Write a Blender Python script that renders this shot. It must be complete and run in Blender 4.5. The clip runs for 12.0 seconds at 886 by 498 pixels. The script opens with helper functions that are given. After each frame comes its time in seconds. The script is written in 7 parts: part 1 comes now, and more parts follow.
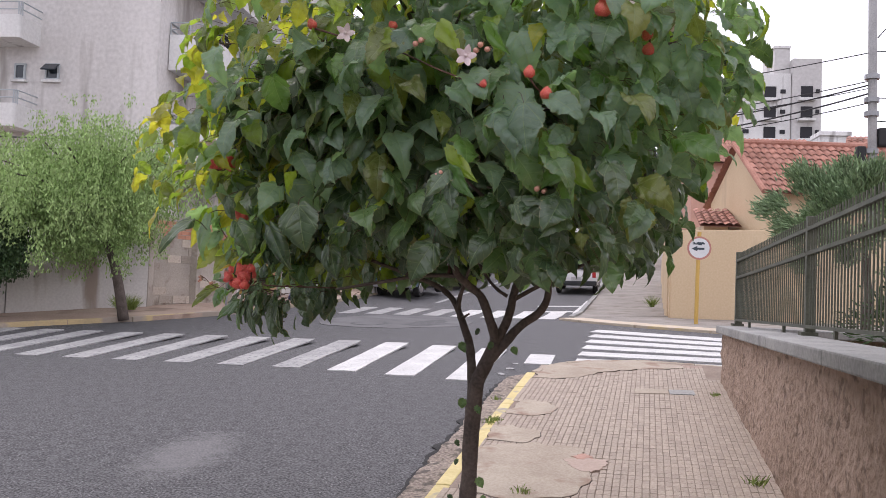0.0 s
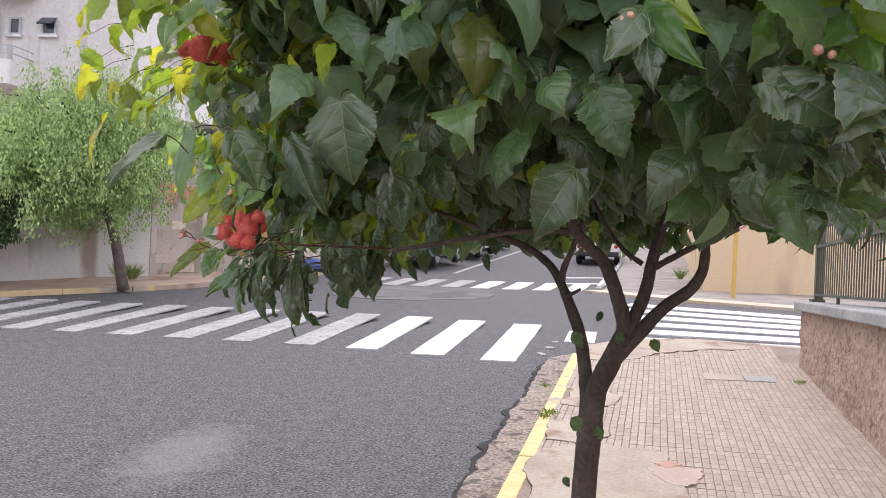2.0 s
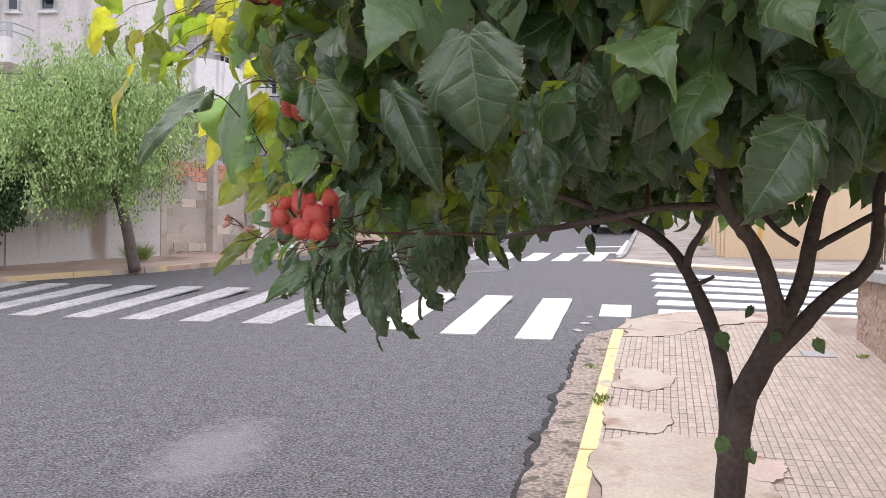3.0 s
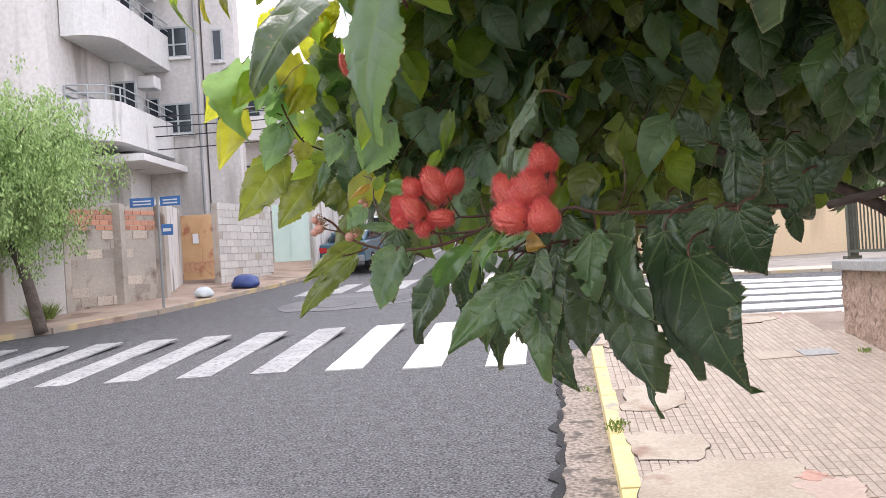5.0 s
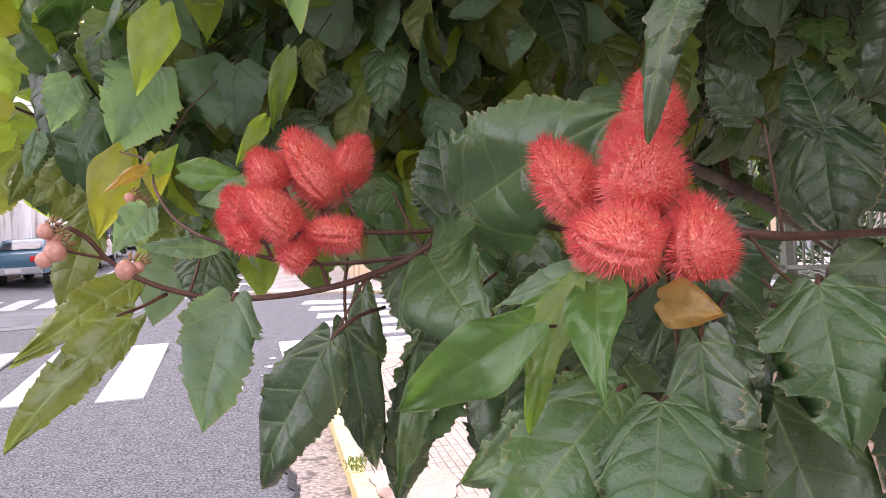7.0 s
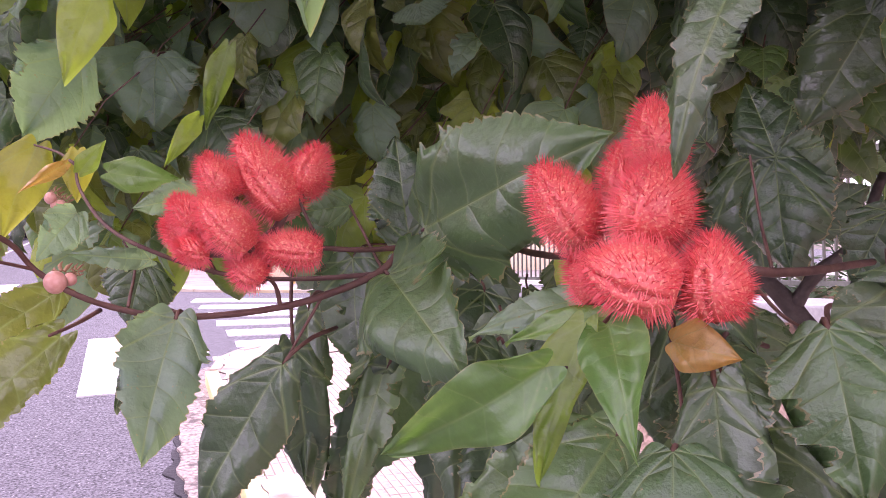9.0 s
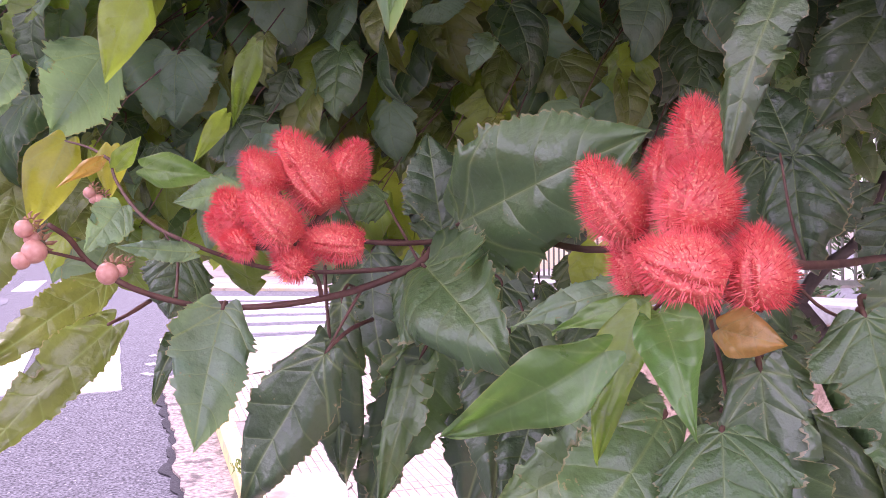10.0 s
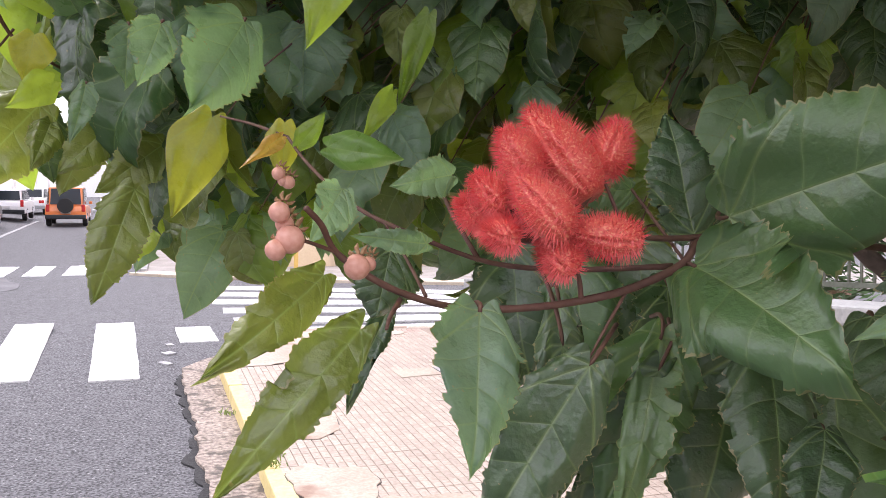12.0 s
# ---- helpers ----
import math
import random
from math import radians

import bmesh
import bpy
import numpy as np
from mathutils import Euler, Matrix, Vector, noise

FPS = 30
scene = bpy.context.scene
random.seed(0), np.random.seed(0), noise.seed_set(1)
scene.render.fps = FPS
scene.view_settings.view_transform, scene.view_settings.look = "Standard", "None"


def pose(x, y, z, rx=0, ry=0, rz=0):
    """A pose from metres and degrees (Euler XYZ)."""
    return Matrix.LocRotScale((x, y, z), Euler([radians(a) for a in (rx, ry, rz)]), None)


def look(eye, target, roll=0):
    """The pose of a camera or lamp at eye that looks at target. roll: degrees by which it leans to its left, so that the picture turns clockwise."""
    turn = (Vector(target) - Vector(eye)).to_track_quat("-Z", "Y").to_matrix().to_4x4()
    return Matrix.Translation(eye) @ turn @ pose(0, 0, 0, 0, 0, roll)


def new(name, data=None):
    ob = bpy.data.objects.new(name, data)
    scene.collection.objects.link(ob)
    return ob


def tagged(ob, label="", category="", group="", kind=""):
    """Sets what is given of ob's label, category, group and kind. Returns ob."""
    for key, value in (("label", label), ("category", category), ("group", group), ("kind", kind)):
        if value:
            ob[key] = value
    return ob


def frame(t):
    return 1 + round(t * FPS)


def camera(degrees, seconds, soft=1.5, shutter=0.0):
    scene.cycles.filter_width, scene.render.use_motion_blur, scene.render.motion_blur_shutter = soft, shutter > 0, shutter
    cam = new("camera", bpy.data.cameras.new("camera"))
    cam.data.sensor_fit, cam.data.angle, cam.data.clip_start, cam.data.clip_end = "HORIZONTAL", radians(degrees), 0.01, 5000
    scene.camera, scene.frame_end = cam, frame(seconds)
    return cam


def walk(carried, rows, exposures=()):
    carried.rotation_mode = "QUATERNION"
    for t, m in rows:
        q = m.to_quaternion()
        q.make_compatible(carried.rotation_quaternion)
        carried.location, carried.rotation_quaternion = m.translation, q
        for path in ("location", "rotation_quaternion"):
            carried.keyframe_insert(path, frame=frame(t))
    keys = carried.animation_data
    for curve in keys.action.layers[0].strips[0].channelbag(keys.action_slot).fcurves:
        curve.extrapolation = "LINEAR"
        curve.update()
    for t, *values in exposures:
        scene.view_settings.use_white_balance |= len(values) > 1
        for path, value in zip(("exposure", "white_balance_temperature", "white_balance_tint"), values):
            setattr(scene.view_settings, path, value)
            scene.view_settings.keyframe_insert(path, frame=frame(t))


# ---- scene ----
# The street rises away from the first eye and falls to its left: SLOPE turns street coordinates upright.
SLOPE = pose(0, 0, 0, 4.0, -1.5, 0)
cam = camera(54.5, 12.0, soft=0.6)
PATH = [
    (0, (0.656, 0.861, 1.876), (0.422, 2.846, 1.828), 0.3),
    (0.5, (0.589, 1.168, 1.846), (0.369, 3.155, 1.79), 0.1),
    (1, (0.523, 1.482, 1.838), (0.279, 3.466, 1.785), -0.1),
    (1.5, (0.342, 1.851, 1.784), (0.091, 3.835, 1.727), 1.2),
    (2, (0.223, 2.107, 1.759), (-0.030, 4.087, 1.643), 0.6),
    (2.5, (0.087, 2.373, 1.773), (-0.171, 4.350, 1.617), -0.6),
    (3, (-0.081, 2.578, 1.761), (-0.349, 4.552, 1.578), -0.8),
    (3.5, (-0.241, 2.738, 1.751), (-0.506, 4.711, 1.566), -1.4),
    (5.5, (-0.741, 3.466, 1.659), (-0.657, 5.461, 1.538), -6.2),
    (6, (-0.795, 3.656, 1.669), (-0.535, 5.635, 1.531), -6.1),
    (6.5, (-0.779, 3.826, 1.669), (-0.299, 5.762, 1.53), -4.2),
    (8.5, (-0.821, 3.958, 1.688), (-0.012, 5.781, 1.529), -1.0),
    (9, (-0.816, 3.95, 1.683), (0.043, 5.75, 1.539), -0.3),
    (9.5, (-0.832, 3.945, 1.684), (0.05, 5.733, 1.525), -0.6),
    (10, (-0.851, 3.947, 1.681), (0.027, 5.738, 1.534), -0.1),
    (10.5, (-0.87, 3.961, 1.687), (0.012, 5.749, 1.531), 0.4),
    (11, (-0.894, 3.959, 1.672), (-0.012, 5.749, 1.547), 0.8),
    (11.5, (-0.955, 3.982, 1.666), (-0.082, 5.775, 1.505), 1.6),
    (12, (-0.958, 4.086, 1.674), (-0.09, 5.88, 1.513), 1.1),
]
EXPOSURES = [(0.0, 0.12, 6450, 22), (1.0, 0.42, 6450, 22), (2.0, 0.52, 6450, 22), (3.5, 0.64, 6450, 21), (5.5, 0.74, 6450, 18), (6.0, 0.76, 6450, 21), (6.5, 0.98, 6450, 26), (8.5, 1.35, 6250, 53),
             (9.0, 1.42, 6250, 61), (9.5, 1.53, 6080, 61), (10.0, 1.52, 6060, 60), (10.5, 1.58, 6350, 42), (11.0, 1.58, 6400, 28), (11.5, 1.28, 6400, 24), (12.0, 1.08, 6400, 24)]
walk(cam, [(t, SLOPE @ look(eye, target, roll)) for t, eye, target, roll in PATH], EXPOSURES)

# ---- light: an overcast sky, a wide weak sun ----
world = bpy.data.worlds.new("overcast_sky")
scene.world = world
world.use_nodes = True
wn, wl = world.node_tree.nodes, world.node_tree.links
sky = wn.new("ShaderNodeTexSky")
sky.sky_type, sky.sun_disc = "NISHITA", False
sky.sun_elevation, sky.sun_rotation = radians(57), radians(-29)
cloud = wn.new("ShaderNodeTexNoise")
cloud.inputs["Scale"].default_value, cloud.inputs["Detail"].default_value = 2.2, 6
cloud_ramp = wn.new("ShaderNodeValToRGB")
cloud_ramp.color_ramp.elements[0].position, cloud_ramp.color_ramp.elements[0].color = 0.3, (8.2, 8.5, 9.0, 1)
cloud_ramp.color_ramp.elements[1].position, cloud_ramp.color_ramp.elements[1].color = 0.7, (10.6, 10.7, 10.9, 1)
veil = wn.new("ShaderNodeMixRGB")
veil.inputs[0].default_value = 0.85
wl.new(cloud.outputs["Fac"], cloud_ramp.inputs[0])
wl.new(sky.outputs[0], veil.inputs[1])
wl.new(cloud_ramp.outputs[0], veil.inputs[2])
wl.new(veil.outputs[0], wn["Background"].inputs[0])
wn["Background"].inputs[1].default_value = 0.145
sun_data = bpy.data.lights.new("sun", "SUN")
sun_data.energy, sun_data.angle, sun_data.color = 1.0, radians(25), (1.0, 0.97, 0.92)
sun = new("sun", sun_data)
sun.matrix_world = look((-5, 9, 16), (0, 0, 0))


# ---- materials ----
def material(name):
    m = bpy.data.materials.new(name)
    m.use_nodes = True
    return m, m.node_tree.nodes, m.node_tree.links, m.node_tree.nodes["Principled BSDF"]


def ramp_of(n, stops):
    r = n.new("ShaderNodeValToRGB")
    e = r.color_ramp.elements
    while len(e) < len(stops):
        e.new(0.5)
    for k, (p, c) in zip(e, stops):
        k.position, k.color = p, (*c, 1)
    return r


def surface(name, dark, light, rough=0.8, big=1.2, fine=40.0, bump=0.2, depth=0.01, metal=0.0, grain=0.45, spots=None, spot_scale=6.0, spot_edge=0.62, each=0.0, streaks=False, edges=(0.36, 0.64)):
    """A weathered surface: two colours by a large and a fine noise, spots of a third, fine relief, and a change from piece to piece."""
    m, n, l, b = material(name)
    co = n.new("ShaderNodeTexCoord")
    where = co.outputs["Object"]
    if streaks:
        mp = n.new("ShaderNodeMapping")
        mp.inputs["Scale"].default_value = (1.0, 1.0, 0.18)
        l.new(where, mp.inputs[0])
        where = mp.outputs[0]
    n1, n2 = n.new("ShaderNodeTexNoise"), n.new("ShaderNodeTexNoise")
    for t, s in ((n1, big), (n2, fine)):
        t.inputs["Scale"].default_value, t.inputs["Detail"].default_value = s, 6
    l.new(where, n1.inputs[0])
    l.new(co.outputs["Object"], n2.inputs[0])
    mix = n.new("ShaderNodeMath")
    mix.operation = "MULTIPLY_ADD"
    mix.inputs[1].default_value = grain
    half = n.new("ShaderNodeMath")
    half.operation, half.inputs[1].default_value = "MULTIPLY", 1 - grain
    l.new(n1.outputs["Fac"], half.inputs[0])
    l.new(n2.outputs["Fac"], mix.inputs[0])
    l.new(half.outputs[0], mix.inputs[2])
    r = ramp_of(n, [(edges[0], dark), (edges[1], light)])
    l.new(mix.outputs[0], r.inputs[0])
    out = r.outputs[0]
    if spots:
        n3 = n.new("ShaderNodeTexNoise")
        n3.inputs["Scale"].default_value, n3.inputs["Detail"].default_value = spot_scale, 8
        l.new(where, n3.inputs[0])
        r3 = ramp_of(n, [(spot_edge - 0.04, (0, 0, 0)), (spot_edge + 0.06, (1, 1, 1))])
        l.new(n3.outputs["Fac"], r3.inputs[0])
        mm = n.new("ShaderNodeMixRGB")
        mm.inputs[2].default_value = (*spots, 1)
        l.new(r3.outputs[0], mm.inputs[0])
        l.new(out, mm.inputs[1])
        out = mm.outputs[0]
    if each:
        oi = n.new("ShaderNodeObjectInfo")
        gi = n.new("ShaderNodeNewGeometry")
        add = n.new("ShaderNodeMath")
        add.operation = "ADD"
        fr = n.new("ShaderNodeMath")
        fr.operation = "FRACT"
        l.new(oi.outputs["Random"], add.inputs[0])
        l.new(gi.outputs["Random Per Island"], add.inputs[1])
        l.new(add.outputs[0], fr.inputs[0])
        mr = n.new("ShaderNodeMapRange")
        mr.inputs[3].default_value, mr.inputs[4].default_value = 1 - each, 1 + each
        l.new(fr.outputs[0], mr.inputs[0])
        hv = n.new("ShaderNodeHueSaturation")
        l.new(mr.outputs[0], hv.inputs["Value"])
        l.new(out, hv.inputs["Color"])
        out = hv.outputs[0]
    l.new(out, b.inputs["Base Color"])
    b.inputs["Roughness"].default_value, b.inputs["Metallic"].default_value = rough, metal
    bp = n.new("ShaderNodeBump")
    bp.inputs["Strength"].default_value, bp.inputs["Distance"].default_value = bump, depth
    l.new(n2.outputs["Fac"], bp.inputs["Height"])
    l.new(bp.outputs[0], b.inputs["Normal"])
    return m


def leaf_material(name="leaf_blade", ribs=1.0, relief=1.0):
    """Leaf blade: its tint from the mesh, pale veins along midrib and side ribs, gloss, and light let through."""
    m, n, l, b = material(name)
    at = n.new("ShaderNodeAttribute")
    at.attribute_name = "tint"
    uv = n.new("ShaderNodeUVMap")
    uv.uv_map = "blade"
    sep = n.new("ShaderNodeSeparateXYZ")
    l.new(uv.outputs[0], sep.inputs[0])

    def calc(op, a, c=None, d=None):
        q = n.new("ShaderNodeMath")
        q.operation = op
        for k, v in enumerate((a, c, d)):
            if v is None:
                continue
            if isinstance(v, (int, float)):
                q.inputs[k].default_value = v
            else:
                l.new(v, q.inputs[k])
        return q.outputs[0]
    ax, y = calc("ABSOLUTE", calc("ADD", sep.outputs[0], -0.5)), sep.outputs[1]

    def near(d, far):
        q = n.new("ShaderNodeMapRange")
        q.interpolation_type = "SMOOTHSTEP"
        q.inputs[1].default_value, q.inputs[2].default_value, q.inputs[3].default_value, q.inputs[4].default_value = 0.0, far, 1.0, 0.0
        l.new(d, q.inputs[0])
        return q.outputs[0]
    # five main veins from the stalk, side ribs from the midrib
    low_x = calc("MULTIPLY", y, calc("MULTIPLY_ADD", y, -0.30, 0.86))
    low = calc("MULTIPLY", calc("ABSOLUTE", calc("SUBTRACT", ax, low_x)), 0.75)
    base = calc("MULTIPLY", calc("ABSOLUTE", calc("MULTIPLY_ADD", ax, -0.22, calc("ADD", y, 0.01))), 0.95)
    run = calc("FRACT", calc("MULTIPLY", calc("ADD", calc("MULTIPLY_ADD", ax, -0.62, y), calc("MULTIPLY", calc("MULTIPLY", ax, ax), 0.45)), 4.8))
    rib = calc("ADD", calc("MULTIPLY", calc("ABSOLUTE", calc("ADD", run, -0.5)), 0.17), calc("MULTIPLY", calc("GREATER_THAN", ax, low_x), 1.0))
    out_run = calc("FRACT", calc("MULTIPLY", calc("SUBTRACT", calc("MULTIPLY", ax, 0.9), y), 5.5))
    out_rib = calc("ADD", calc("MULTIPLY", calc("ABSOLUTE", calc("ADD", out_run, -0.5)), 0.11), calc("MULTIPLY", calc("LESS_THAN", ax, low_x), 1.0))
    main = calc("MINIMUM", calc("MINIMUM", ax, low), base)
    side = calc("MINIMUM", rib, out_rib)
    gap = calc("MINIMUM", main, side)
    vein = calc("MAXIMUM", near(main, 0.013), calc("MULTIPLY", near(side, 0.009), 0.48))
    soft = calc("MULTIPLY", vein, 0.75 * ribs)
    oi, gi = n.new("ShaderNodeObjectInfo"), n.new("ShaderNodeNewGeometry")
    fr = calc("FRACT", calc("ADD", oi.outputs["Random"], gi.outputs["Random Per Island"]))
    no = n.new("ShaderNodeTexNoise")
    no.inputs["Scale"].default_value, no.inputs["Detail"].default_value = 4, 5
    fine = n.new("ShaderNodeTexNoise")
    fine.inputs["Scale"].default_value, fine.inputs["Detail"].default_value = 34, 4
    shift = n.new("ShaderNodeVectorMath")
    shift.operation = "ADD"
    whirl = n.new("ShaderNodeCombineXYZ")
    l.new(calc("MULTIPLY", fr, 37.0), whirl.inputs[0])
    l.new(calc("MULTIPLY", fr, 91.0), whirl.inputs[1])
    l.new(uv.outputs[0], shift.inputs[0])
    l.new(whirl.outputs[0], shift.inputs[1])
    l.new(shift.outputs[0], no.inputs[0])
    l.new(shift.outputs[0], fine.inputs[0])
    hv = n.new("ShaderNodeHueSaturation")
    l.new(at.outputs["Color"], hv.inputs["Color"])
    l.new(calc("ADD", calc("MULTIPLY_ADD", fr, 0.45, 0.40), calc("MULTIPLY_ADD", no.outputs["Fac"], 0.55, calc("MULTIPLY", fine.outputs["Fac"], 0.2))), hv.inputs["Value"])
    l.new(calc("MULTIPLY_ADD", fr, -0.03, 0.515), hv.inputs["Hue"])
    mv = n.new("ShaderNodeMixRGB")
    pale = n.new("ShaderNodeMixRGB")
    pale.inputs[0].default_value = 0.55
    pale.inputs[2].default_value = (0.30, 0.40, 0.17, 1)
    l.new(hv.outputs[0], pale.inputs[1])
    l.new(pale.outputs[0], mv.inputs[2])
    l.new(soft, mv.inputs[0])
    l.new(hv.outputs[0], mv.inputs[1])
    # dry tan rim, and rusty specks
    dry = n.new("ShaderNodeMixRGB")
    dry.inputs[2].default_value = (0.33, 0.27, 0.14, 1)
    specks = calc("MULTIPLY", calc("GREATER_THAN", calc("ADD", fine.outputs["Fac"], calc("MULTIPLY", no.outputs["Fac"], 0.6)), 1.03), 0.6)
    rim = calc("GREATER_THAN", calc("MULTIPLY_ADD", fine.outputs["Fac"], 0.11, at.outputs["Alpha"]), 1.03)
    l.new(calc("MAXIMUM", calc("MULTIPLY", rim, 0.6 * ribs), calc("MULTIPLY", specks, ribs)), dry.inputs[0])
    l.new(mv.outputs[0], dry.inputs[1])
    mv = dry
    l.new(mv.outputs[0], b.inputs["Base Color"])
    l.new(calc("MULTIPLY_ADD", no.outputs["Fac"], 0.22, 0.19), b.inputs["Roughness"])
    b.inputs["Specular IOR Level"].default_value = 0.9
    bp = n.new("ShaderNodeBump")
    bp.inputs["Strength"].default_value, bp.inputs["Distance"].default_value = 0.8 * relief, 0.0035
    pillow = calc("POWER", calc("MINIMUM", calc("MULTIPLY", gap, 18.0), 1.0), 0.6)
    l.new(calc("ADD", calc("MULTIPLY_ADD", pillow, 0.55, calc("MULTIPLY", fine.outputs["Fac"], 0.28)), calc("MULTIPLY", no.outputs["Fac"], 1.0)), bp.inputs["Height"])
    l.new(bp.outputs[0], b.inputs["Normal"])
    tr = n.new("ShaderNodeBsdfTranslucent")
    th = n.new("ShaderNodeMixRGB")
    th.blend_type = "MULTIPLY"
    th.inputs[0].default_value = 1.0
    th.inputs[2].default_value = (1.75, 1.8, 0.95, 1)
    l.new(mv.outputs[0], th.inputs[1])
    l.new(th.outputs[0], tr.inputs[0])
    ms = n.new("ShaderNodeMixShader")
    ts = n.new("ShaderNodeSeparateColor")
    l.new(at.outputs["Color"], ts.inputs[0])
    l.new(calc("MULTIPLY_ADD", ts.outputs[1], 1.3, 0.12), ms.inputs[0])
    l.new(b.outputs[0], ms.inputs[1])
    l.new(tr.outputs[0], ms.inputs[2])
    l.new(ms.outputs[0], n["Material Output"].inputs[0])
    return m


def glass_material():
    m, n, l, b = material("window_glass")
    b.inputs["Base Color"].default_value = (0.03, 0.04, 0.05, 1)
    b.inputs["Roughness"].default_value = 0.08
    return m


def plain(name, colour, rough=0.5, metal=0.0, coat=0.0):
    m = surface(name, tuple(c * 0.85 for c in colour), colour, rough, 3.0, 60.0, 0.05, 0.002, metal)
    m.node_tree.nodes["Principled BSDF"].inputs["Coat Weight"].default_value = coat
    return m


